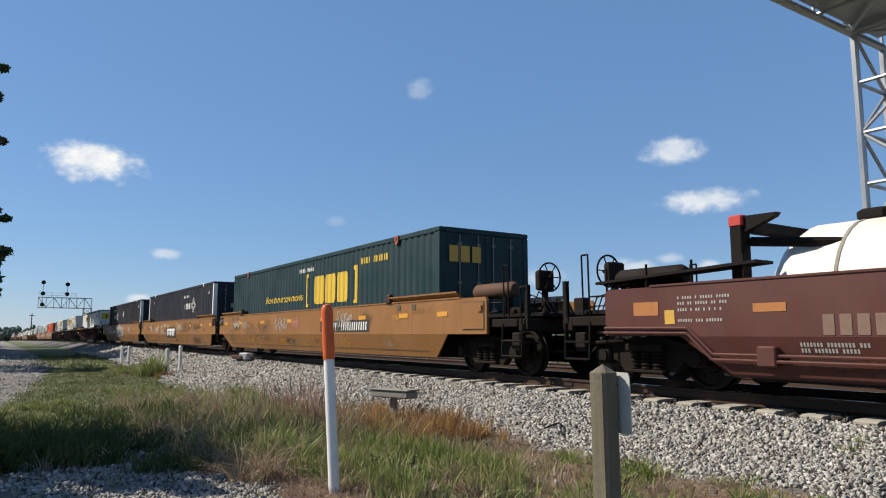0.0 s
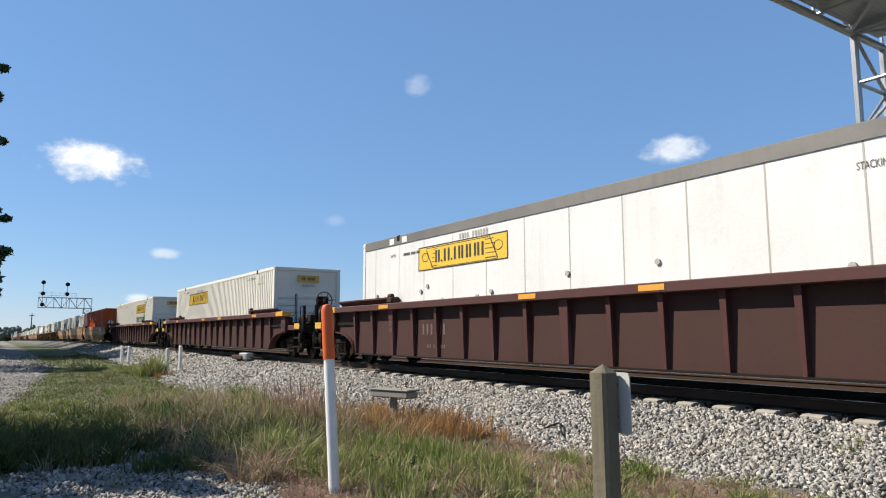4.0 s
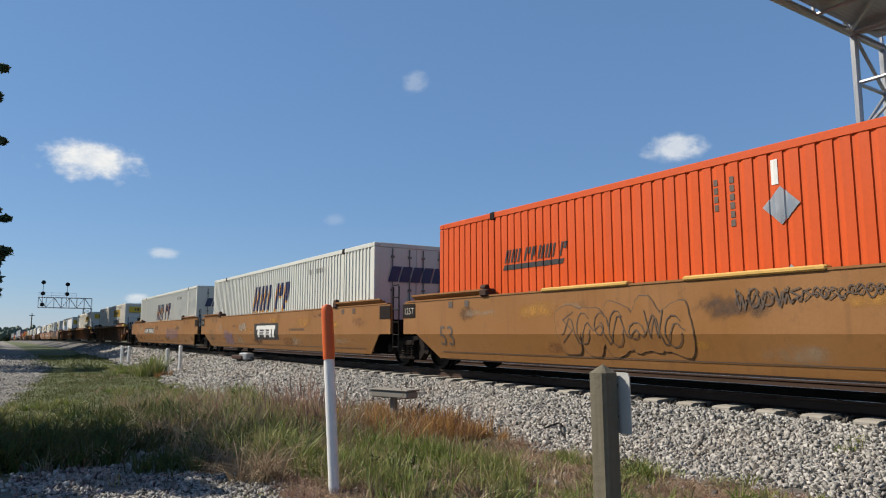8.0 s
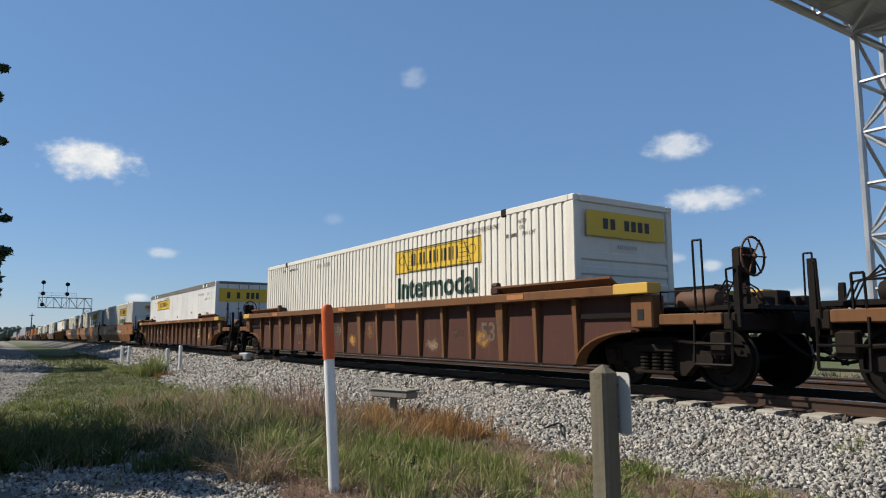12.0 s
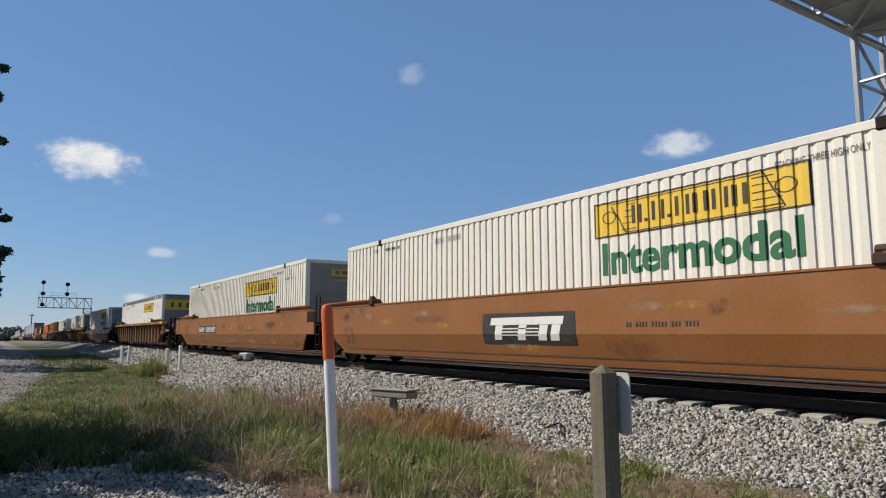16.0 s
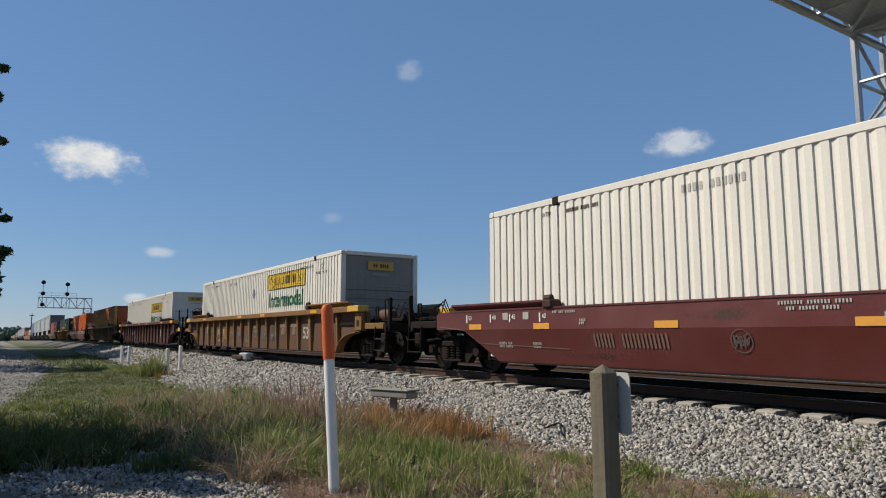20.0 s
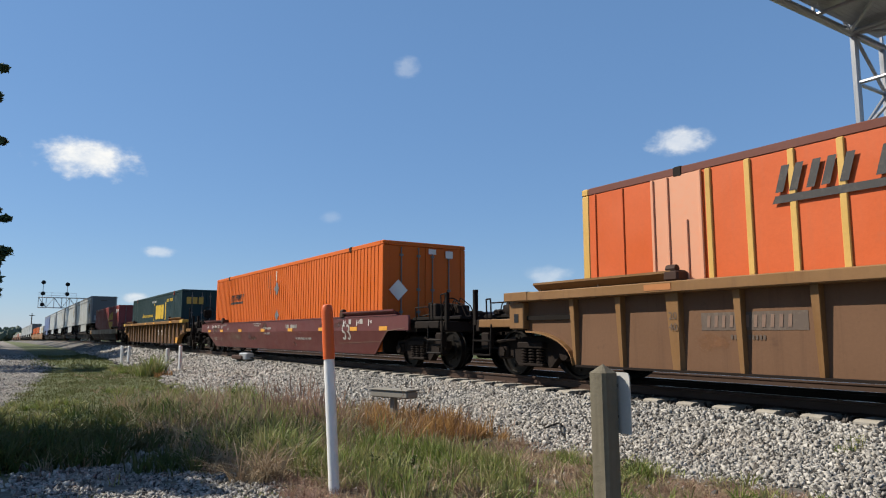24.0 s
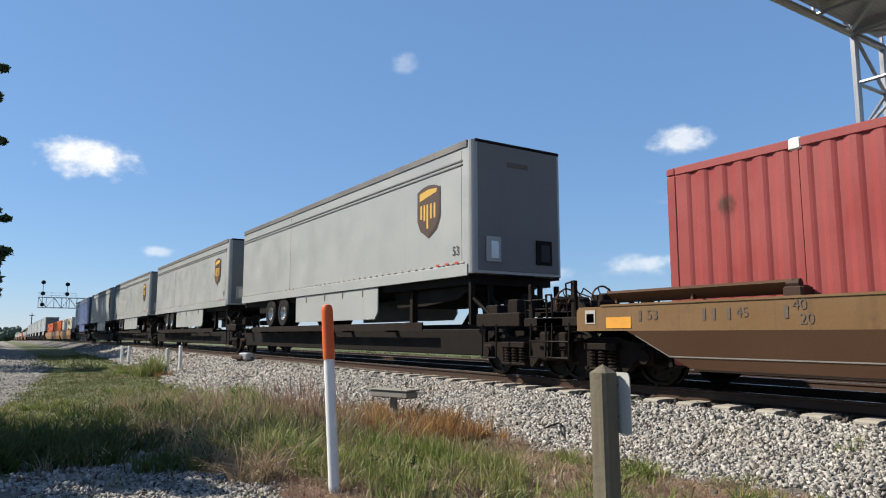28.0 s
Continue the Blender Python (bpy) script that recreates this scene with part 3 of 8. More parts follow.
# ---- well cars ----
def smooth_side(zt, zc, zb, sd, ends, rake=0.17, out=1.50, strake="both"):
    """Side sheet: upright upper strake, lower strake raked inwards, cut away over the trucks."""
    (bl, cl, el), (br, cr, er) = ends
    s = Shape()
    yo, yi, yb = sd * out, sd * (out - 0.06), sd * (out - rake)
    if strake != "lower":
        s.slab([(-el, zc), (er, zc), (er, zt - 0.06), (er - 0.06, zt), (-el + 0.06, zt), (-el, zt - 0.06)], min(yo, yi), max(yo, yi))
    if strake != "upper":
        vs = [(-cl, yo, zc), (cr, yo, zc), (br, yb, zb), (-bl, yb, zb)]
        vs += [(x, y - sd * 0.025, z) for x, y, z in vs]
        s.add(vs, [(0, 1, 2, 3), (7, 6, 5, 4), (0, 3, 7, 4), (1, 5, 6, 2), (0, 4, 5, 1), (3, 2, 6, 7)])
    return s


def well_floor(zb, half):
    s = Shape()
    s.box(-half, half, -1.26, 1.26, zb + 0.01, zb + 0.05)
    for y in (-0.5, 0.5):
        s.box(-half, half, y - 0.08, y + 0.08, zb - 0.02, zb + 0.01)
    return s


def end_body(sg, zt, xe, free):
    """Bulkhead, bolster beam and draft sill at one end; sg is the end's sign."""
    s = Shape()
    lo = min(1.20, zt - 0.05)
    s.slab([(sg * 8.10, 0.35), (sg * 8.15, 0.35), (sg * 8.15, lo), (sg * 8.10, lo)][::sg], -1.30, 1.30)
    far = 11.35 if free else 9.55
    a, b = sorted((sg * 8.15, sg * far))
    s.box(a, b, -0.36, 0.36, 0.82, 1.12)
    a, b = sorted((sg * 8.15, sg * xe))
    s.box(a, b, -1.42, 1.42, 1.06, 1.14)
    a, b = sorted((sg * 9.4, sg * 9.9)) if free else sorted((sg * 9.0, sg * 9.3))
    s.box(a, b, -1.36, 1.36, 0.86, 1.06)
    return s


def guide(sg, sd, zt, x0=6.1, x1=9.1):
    s = Shape()
    a, b = sorted((sg * x0, sg * x1))
    p = [(sd * 1.36, zt - 0.02), (sd * 1.55, zt + 0.12), (sd * 1.55, zt + 0.155), (sd * 1.33, zt)]
    s.extrude_x(p if sd > 0 else p[::-1], a, b)
    for x in (a + 0.1, (a + b) / 2, b - 0.1):
        s.box(x - 0.02, x + 0.02, min(sd * 1.36, sd * 1.46), max(sd * 1.36, sd * 1.46), zt - 0.02, zt + 0.1)
    return s


def brake_wheel():
    s = Shape()
    n, r = 20, 0.28
    ring = [(0, r * math.cos(k * math.tau / n), r * math.sin(k * math.tau / n)) for k in range(n + 1)]
    s.tube(ring, 0.018, 5)
    for k in range(6):
        a = k * math.tau / 6
        s.rod((0, 0, 0), (0.03, r * math.cos(a), r * math.sin(a)), 0.012, 5)
    s.rod((-0.12, 0, 0), (0.05, 0, 0), 0.035, 8)
    return s


def grab(pts, r=0.014):
    return Shape().tube(pts, r, 5)


def rail_end(car, sg, zt, paintwork, seed, wheel_here):
    """Platform, coupler, steps, posts and tank at a coupled end."""
    rnd = random.Random(seed)
    X = lambda x: sg * x
    tall = zt > 1.3
    s = Shape()
    a, b = sorted((X(9.2), X(11.25)))
    prof = [(-1.05, 1.15)] + [(-1.05 + k * 0.06, 1.20 + (0.02 if k % 4 in (1, 2) else 0)) for k in range(36)] + [(1.05, 1.15)]
    s.extrude_x(prof, a, b)
    part("end_platform", s, "grime", car, "black grated end platform")
    s = Shape()
    a, b = sorted((X(10.95), X(11.15)))
    s.soft_box(a, b, -1.40, 1.40, 0.86, 1.10, 0.02)
    part("end_sill", s, "gear", car)
    s = Shape()
    a, b = sorted((X(11.3), X(11.75)))
    s.soft_box(a, b, -0.13, 0.13, 0.80, 1.02, 0.03)
    a, b = sorted((X(11.55), X(11.80)))
    s.soft_box(a, b, -0.20, 0.16, 0.76, 1.06, 0.04)
    part("coupler", s, "gear", car, "rusty knuckle coupler")
    for y, z in ((0.42, 0.45), (-0.35, 0.52)):
        s = Shape()
        s.tube([(X(11.1), y, 0.82), (X(11.35), y, z + 0.1), (X(11.5), y, z), (X(11.7), y * 0.6, z - 0.05)], 0.025, 6)
        part("air_hose", s, "rubber", car)
    for sd in (-1, 1):
        part("step", grab([(X(10.52), sd * 1.42, 1.0), (X(10.52), sd * 1.45, 0.40), (X(11.10), sd * 1.45, 0.40), (X(11.10), sd * 1.42, 1.0)], 0.02).tube(
            [(X(10.52), sd * 1.45, 0.68), (X(11.10), sd * 1.45, 0.68)], 0.018, 5), "grime", car, "steel stirrup step")
        h = 1.72 if sd < 0 else 1.6
        s = Shape()
        a, b = sorted((X(11.12), X(11.20)))
        s.box(a, b, min(sd * 1.30, sd * 1.38), max(sd * 1.30, sd * 1.38), 0.9, h)
        part("end_post", s, "grime", car, "tall black end post")
        part("grab_iron", grab([(X(11.06), sd * 1.40, 1.0), (X(11.06), sd * 1.44, h - 0.05), (X(11.14), sd * 1.40, h - 0.03)], 0.016), "grime", car)
        top = 2.12 if (wheel_here and tall) else 1.5
        part("handrail", grab([(X(10.54), sd * 1.40, 1.0), (X(10.54), sd * 1.42, top), (X(10.68), sd * 1.42, top), (X(10.68), sd * 1.40, 1.0)], 0.017), "grime", car)
        part("handrail", grab([(X(9.95), sd * 1.40, 1.10), (X(9.95), sd * 1.42, 1.42), (X(10.5), sd * 1.42, 1.42)], 0.015), "grime", car)
        s = Shape()
        a, b = sorted((X(9.9), X(10.95)))
        s.soft_box(a, b, min(sd * 1.26, sd * 1.42), max(sd * 1.26, sd * 1.42), 0.94, 1.10, 0.015)
        part("sill_beam", s, paintwork, car)
        s = Shape()
        a, b = sorted((X(10.56), X(11.02)))
        s.box(a, b, min(sd * 1.425, sd * 1.445), max(sd * 1.425, sd * 1.445), 0.98, 1.16)
        if paintwork == "dark_maroon":
            part("hazard_panel", s, "p_gold", car, "worn yellow safety panel")
        s = Shape()
        a, b = sorted((X(10.70), X(10.95)))
        s.soft_box(a, b, min(sd * 1.20, sd * 1.36), max(sd * 1.20, sd * 1.36), 0.52, 0.84, 0.02)
        s.rod((X(10.0), sd * 1.2, 0.72), (X(10.7), sd * 1.2, 0.66), 0.03, 6)
        part("brake_lever", s, "gear", car)
    smooth_car = paintwork == "gear"
    up = 0.34 if tall and smooth_car else 0.0
    s = Shape()
    half = 0.58 if smooth_car else 0.25
    s.lathe([(0.0, -half - 0.1), (0.12, -half - 0.08), (0.165, -half), (0.165, half), (0.12, half + 0.08), (0, half + 0.1)], 16, "x", (X(9.65 if smooth_car else 10.25), -0.92, 1.36 + up - (0 if smooth_car else 0.06)))
    if tall:
        part("air_reservoir", s, "rust_brown" if rnd.random() < 0.6 else "gear", car, "brown air tank", smooth=True)
    for x in ((9.25, 10.05) if tall and smooth_car else ()):
        s = Shape()
        a, b = sorted((X(x - 0.04), X(x + 0.04)))
        s.box(a, b, -1.02, -0.82, 1.15, 1.24 + up)
        part("tank_bracket", s, "gear", car)
    s = Shape()
    for k in range(7):
        y = rnd.uniform(-1.15, 0.9)
        x = rnd.uniform(9.6, 10.9)
        a, b = sorted((X(x), X(x + rnd.uniform(0.12, 0.4))))
        s.soft_box(a, b, y, y + rnd.uniform(0.12, 0.35), 1.2, 1.2 + rnd.uniform(0.08, 0.34), 0.02)
    s.tube([(X(8.6), -0.5, 1.25), (X(9.2), -0.55, 1.3), (X(10.2), -0.2, 1.3), (X(11.0), 0.1, 1.05)], 0.02, 5)
    s.tube([(X(8.6), 0.4, 1.25), (X(9.6), 0.5, 1.28), (X(10.6), 0.3, 1.26)], 0.016, 5)
    for k in range(3):
        y = -0.9 + 0.12 * k
        s.tube([(X(10.2 + 0.1 * k), y, 1.2), (X(10.5 + 0.1 * k), y, 1.52 + 0.06 * k), (X(10.95), y + 0.1, 1.45), (X(11.2), y + 0.15, 1.02)], 0.013, 5)
    part("brake_valve", s, "gear", car, "dusty brake valves and pipes")
    if wheel_here:
        wx, wz = (10.9, 1.92) if tall else (10.15, 1.38)
        part("brake_wheel", brake_wheel(), "rust_brown" if seed % 3 == 0 else "gear", car, "spoked hand brake wheel", (X(wx), -0.55, wz))
        s = Shape()
        a, b = sorted((X(wx - 0.22), X(wx - 0.06)))
        s.soft_box(a, b, -0.75, -0.36, wz - 0.26, wz + 0.14, 0.03)
        a, b = sorted((X(wx - 0.18), X(wx - 0.10)))
        s.box(a, b, -0.6, -0.5, 1.15, wz)
        part("brake_housing", s, "gear", car)


def rib(zt, zb, wide=0.12):
    """Upright tapered stiffener, flange outwards."""
    s = Shape()
    s.add([(-wide / 2, -1.36, zb), (wide / 2, -1.36, zb), (wide / 2, -1.36, zt), (-wide / 2, -1.36, zt),
           (-wide * 0.28, -1.43, zb), (wide * 0.28, -1.43, zb), (wide / 2, -1.49, zt), (-wide / 2, -1.49, zt)],
          [(0, 3, 2, 1), (4, 5, 6, 7), (0, 1, 5, 4), (1, 2, 6, 5), (2, 3, 7, 6), (3, 0, 4, 7)])
    return s


def mirrored(s):
    s.v = [(x, -y, z) for x, y, z in s.v]
    s.f = [tuple(reversed(f)) for f in s.f]
    return s


def ribbed_side(zt, zb, sd, xa=8.2, xe=9.5):
    """Sheet behind the ribs, with the wheel arches cut in both ends."""
    arch = [(xa + (xe - 0.1 - xa) * (1 - math.cos(k * math.pi / 12)), zb + (0.84 - zb) * math.sin(k * math.pi / 12)) for k in range(7)]
    poly = [(-x, z) for x, z in reversed(arch)] + arch + [(xe, 0.86), (xe, zt - 0.15), (-xe, zt - 0.15), (-xe, 0.86)]
    s = Shape()
    s.slab(poly, min(sd * 1.33, sd * 1.37), max(sd * 1.33, sd * 1.37))
    return s


def well_car(style, colour, x_mid, seed, left="free", right="free", panel=None, label="", zt=1.55, zc=0.81, zb=0.29, wheel_end=1, amber=True, rake=0.17, out=1.50, lower=None, guides=True):
    """A container well car; left and right are its ends, coupled (free) or resting on a shared truck (joint)."""
    car = thing("well_car", label, "rail car", group="well cars of the train")
    MOVERS.append((car, x_mid, 0.0))
    if style == "smooth":
        dims = {"free": (8.0, 8.7, 10.1) if zt > 1.4 else (7.75, 8.7, 9.75), "joint": (8.0, 8.75, 9.35)}
        for sd in (-1, 1):
            which = "upper" if lower else "both"
            part("side_sill", cached(("sm", zt, zc, zb, sd, left, right, colour, out, which), lambda: smooth_side(zt, zc, zb, sd, (dims[left], dims[right]), rake, out, which).mesh("side_sill")), colour, car)
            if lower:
                part("lower_strake", smooth_side(zt, zc, zb, sd, (dims[left], dims[right]), rake, out, "lower"), lower, car, "dirty brown lower strake, darkened as it faces down")
            c = Shape()
            c.box(-9.2, 9.2, min(sd * (out - 0.10), sd * (out + 0.015)), max(sd * (out - 0.10), sd * (out + 0.015)), zt, zt + 0.03)
            part("top_chord", c, colour, car)
            f = Shape()
            f.box(-7.7, 7.7, min(sd * 1.20, sd * 1.345), max(sd * 1.20, sd * 1.345), zb - 0.025, zb)
            part("bottom_chord", f, "gear", car)
    else:
        zt, zb = 1.56, 0.29
        for sd in (-1, 1):
            part("side_sheet", cached(("rs", sd, panel), lambda: ribbed_side(zt, zb, sd).mesh("side_sheet")), panel, car)
            c = Shape()
            c.soft_box(-9.62, 9.62, min(sd * 1.33, sd * 1.60), max(sd * 1.33, sd * 1.60), zt - 0.16, zt, 0.015)
            part("top_chord", c, colour, car)
            f = Shape()
            f.box(-8.15, 8.15, min(sd * 1.33, sd * 1.47), max(sd * 1.33, sd * 1.47), zb - 0.02, zb + 0.012)
            part("bottom_chord", f, "gear", car)
            for k in range(-8, 9):
                x = k * 1.025
                wide = 0.22 if k in (-6, 0, 6) else 0.105
                me = cached(("rib", wide, sd, colour), lambda: (rib(zt - 0.155, zb + 0.012, wide) if sd < 0 else mirrored(rib(zt - 0.155, zb + 0.012, wide))).mesh("rib"))
                part("rib", me, colour, car, "", (x, 0, 0))
            for sg in (-1, 1):
                # arch flange
                arch = []
                for k in range(9):
                    q = k * math.pi / 16
                    arch.append((sg * (8.22 + 1.2 * (1 - math.cos(q))), zb + 0.55 * math.sin(q)))
                s = Shape()
                for ax, az in arch:
                    s.v += [(ax, sd * 1.24, az), (ax, sd * 1.48, az), (ax, sd * 1.48, az + 0.03), (ax, sd * 1.24, az + 0.03)]
                s.f = [(4 * i + j, 4 * i + 4 + j, 4 * i + 4 + (j + 1) % 4, 4 * i + (j + 1) % 4) for i in range(8) for j in range(4)] + [(0, 1, 2, 3), (32, 35, 34, 33)]
                part("wheel_arch", s, colour, car)
                s = Shape()
                a, b = sorted((sg * 9.44, sg * 9.86))
                s.soft_box(a, b, min(sd * 1.22, sd * 1.50), max(sd * 1.22, sd * 1.50), 0.90, zt - 0.165, 0.02)
                part("end_post_panel", s, colour, car)
                s = Shape()
                a, b = sorted((sg * 9.58, sg * 9.70))
                s.soft_box(a, b, min(sd * 1.501, sd * 1.508), max(sd * 1.501, sd * 1.508), 1.02, 1.18, 0.002)
                part("jacking_hole", s, "dark_glass", car, "dark jacking hole")
                a, b = sorted((sg * 9.20, sg * 9.88))
                s = Shape()
                s.soft_box(a, b, min(sd * 1.30, sd * 1.612), max(sd * 1.30, sd * 1.612), zt - 0.15, zt + 0.012, 0.01)
                part("chord_end", s, "p_gold" if colour not in ("dark_maroon", "olive_yellow") else ("p_amber" if colour == "dark_maroon" else colour), car, "yellow painted end of the chord")
    if style == "smooth" and zt > 1.52:
        for sg, how in ((-1, left), (1, right)):
            if how == "free":
                a, b = sorted((sg * 9.26, sg * 10.04))
                part("panel_seam", Shape().box(a, b, -out - 0.005, -out, zc + 0.08, zt - 0.08), "p_dark", car)
                a, b = sorted((sg * 9.28, sg * 10.02))
                s = Shape()
                s.soft_box(a, b, -out - 0.018, -out - 0.005, zc + 0.10, zt - 0.10, 0.006)
                part("end_panel", s, colour, car, "bolted end panel with rounded corners")
                a, b = sorted((sg * 9.86, sg * 9.98))
                s = Shape()
                s.soft_box(a, b, -out - 0.05, -out - 0.018, zt - 0.30, zt - 0.16, 0.01)
                part("end_bracket", s, colour, car)
    part("well_floor", cached(("wf", zb), lambda: well_floor(zb, 8.2).mesh("well_floor")), "grime", car)
    for sg, how in ((-1, left), (1, right)):
        part("end_frame", cached(("ef", zt, sg, how), lambda: end_body(sg, zt, 9.7 if how == "free" else 9.3, how == "free").mesh("end_frame")), "grime", car)
        for sd in ((-1, 1) if guides else ()):
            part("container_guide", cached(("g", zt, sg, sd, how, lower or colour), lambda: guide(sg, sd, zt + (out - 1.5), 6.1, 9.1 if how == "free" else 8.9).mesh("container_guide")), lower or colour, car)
            s = Shape()
            a, b = sg * 6.1 - 0.13, sg * 6.1 + 0.13
            y0, y1 = sorted((sd * 1.30, sd * 1.56))
            s.soft_box(a, b, y0, y1, zt, zt + 0.16, 0.03)
            s.rod((a + 0.05, sd * 1.5, zt + 0.18), (b - 0.05, sd * 1.5, zt + 0.18), 0.06, 8)
            part("lock_bracket", s, "lock_rust", car, "rusty container lock")
        if how == "free":
            truck(car, sg * 9.62, x_mid)
            rail_end(car, sg, zt, colour if style == "ribbed" else "gear", seed * 2 + (sg > 0), sg == wheel_end)
        elif sg < 0:
            truck(car, sg * 9.70, x_mid)
        if how == "joint":
            x = sg * 9.42
            s = Shape()
            for dx in (0, 0.28):
                s.tube([(x + sg * dx, -1.46, 0.45), (x + sg * dx, -1.46, zt + 0.42)], 0.018, 5)
            for k in range(6):
                s.tube([(x, -1.46, 0.5 + k * 0.3), (x + sg * 0.28, -1.46, 0.5 + k * 0.3)], 0.014, 5)
            if sg > 0:
                part("ladder", s, "grime", car, "black steel end ladder")
            s = Shape()
            a, b = sorted((sg * 8.8, sg * 9.36))
            s.box(a, b, -1.513, -1.503, zt - 0.36, zt - 0.04)
            part("bearing_plate", s, "gear", car, "dark bearing plate")
            if sg < 0:
                t, tw = words("125T", 0.15)
                decal("stencil", moved(t, -9.3, -1.516, zt - 0.28), "p_grey", car)
    # amber reflectors along the side
    y = -1.504 if style == "smooth" else -1.602
    for k, x in enumerate((-8.3, -6.3, -3.6, -0.8, 2.0, 4.6, 6.8, 8.5)):
        if style == "smooth":
            if not amber:
                continue
            s = Shape()
            s.box(x - 0.21, x + 0.21, y - 0.006, y, zt - 0.36, zt - 0.255)
        else:
            if k not in (1, 3, 4, 6):
                continue
            s = Shape()
            s.box(x - 0.24, x + 0.24, y - 0.006, y, zt - 0.12, zt - 0.03)
        part("reflector", s, "p_dull_orange" if colour in ("rusted_chord", "olive_yellow") else "p_amber", car, "amber reflector strip")
    return car


def car_marks(car, marks, y, raked=None, rake=0.17):
    """marks: (name, flat shape, x, z, material, label) laid on the car's near side."""
    for name, s, x, z, material, label in marks:
        if raked:
            zc, zb = raked
            s = cut_level(moved(s, x, 0, z), zc)
            s.v = [(a, y + b + (max(0, zc - c) / (zc - zb)) * rake, c) for a, b, c in s.v]
        else:
            moved(s, x, y, z)
        if name == "number_bar":
            for f in s.f:
                one = Shape()
                one.add([s.v[i] for i in f], [tuple(range(len(f)))])
                decal(name, one, material, car, label)
        else:
            decal(name, s, material, car, label)


def cut_level(s, level):
    """Split a flat shape where the side sheet folds."""
    zs = [p[2] for p in s.v]
    if min(zs) > level or max(zs) < level:
        return s
    bm = bmesh.new()
    vs = [bm.verts.new(p) for p in s.v]
    for f in s.f:
        bm.faces.new([vs[i] for i in f])
    bmesh.ops.bisect_plane(bm, geom=bm.verts[:] + bm.edges[:] + bm.faces[:], plane_co=(0, 0, level), plane_no=(0, 0, 1))
    bm.verts.index_update()
    out = Shape()
    out.v = [tuple(v.co) for v in bm.verts]
    out.f = [tuple(v.index for v in f.verts) for f in bm.faces]
    bm.free()
    return out


def stacked(s):
    """Lift overlapping bars a hair off one another."""
    for i, f in enumerate(s.f):
        for k in f:
            a, b, c = s.v[k]
            s.v[k] = (a, b - 0.0008 * (i % 5), c)
    return s


# ---- containers ----
CL, CW, CH = 16.15, 2.60, 2.90


def folds(steps, half):
    """Fold positions of a corrugated wall and its depth at x (0 outermost); steps: (length, depth at its end) of one wave."""
    pitch = sum(w for w, d in steps)
    n = int(2 * half / pitch)
    x = -n * pitch / 2
    pts = [(-half, 0.0), (x, 0.0)]
    for k in range(n):
        for w, d in steps:
            x += w
            pts.append((x, d))
    pts.append((half, 0.0))
    xs, ds = [p[0] for p in pts], [p[1] for p in pts]
    return xs, lambda x: float(np.interp(x, xs, ds))


HALF = CL / 2 - 0.16
STYLES = {   # one wave each: outer flat, sharp step in, recess, ramp out
    "narrow": folds(((0.098, 0.0), (0.008, 0.022), (0.040, 0.021), (0.0635, 0.0)), HALF),
    "trough": folds(((0.078, 0.0), (0.020, 0.026), (0.062, 0.026), (0.0495, 0.0)), HALF),
    "groove": folds(((0.120, 0.0), (0.007, 0.016), (0.030, 0.015), (0.0525, 0.0)), HALF),
    "wide": folds(((0.085, 0.0), (0.035, 0.011), (0.030, 0.025), (0.070, 0.025), (0.040, 0.010), (0.035, 0.0)), HALF),
    "plain": ([-HALF, HALF], lambda x: 0.0),
}


def wall_shape(style, sd):
    xs, depth = STYLES[style]
    s = Shape()
    y = sd * (CW / 2 - 0.012)
    z0, z1 = 0.14, CH - 0.11
    for x in xs:
        q = y - sd * depth(x)
        s.v += [(x, q, z0), (x, q, z1), (x, q - sd * 0.03, z0), (x, q - sd * 0.03, z1)]
    for i in range(len(xs) - 1):
        a, b = 4 * i, 4 * i + 4
        s.f += [(a, b, b + 1, a + 1), (a + 3, b + 3, b + 2, a + 2), (a + 1, b + 1, b + 3, a + 3), (a, a + 2, b + 2, b)]
    return s


def end_shape(kind):
    s = Shape()
    x = CL / 2
    if kind == "doors":
        for y0, y1 in ((-1.19, -0.008), (0.008, 1.19)):
            s.soft_box(x - 0.07, x - 0.02, y0, y1, 0.15, CH - 0.12, 0.012)
    else:
        # one pressed sheet with level ridges in its lower part
        prof = [(x - 0.09, 0.15)]
        z = 0.18
        while z < CH * 0.62:
            prof += [(x - 0.05, z), (x - 0.022, z + 0.03), (x - 0.022, z + 0.14), (x - 0.05, z + 0.17)]
            z += 0.26
        prof += [(x - 0.05, CH - 0.12), (x - 0.09, CH - 0.12)]
        s.slab(prof, -1.2, 1.2)
    return s


def door_bars():
    out = []
    x = CL / 2
    for y in (-0.75, -0.22, 0.22, 0.75):
        s = Shape()
        s.rod((x, y, 0.2), (x, y, CH - 0.15), 0.018, 6)
        for z in (0.35, 1.0, 1.6, 2.5):
            s.box(x - 0.02, x + 0.02, y - 0.05, y + 0.05, z, z + 0.06)
        out.append(s)
    return out


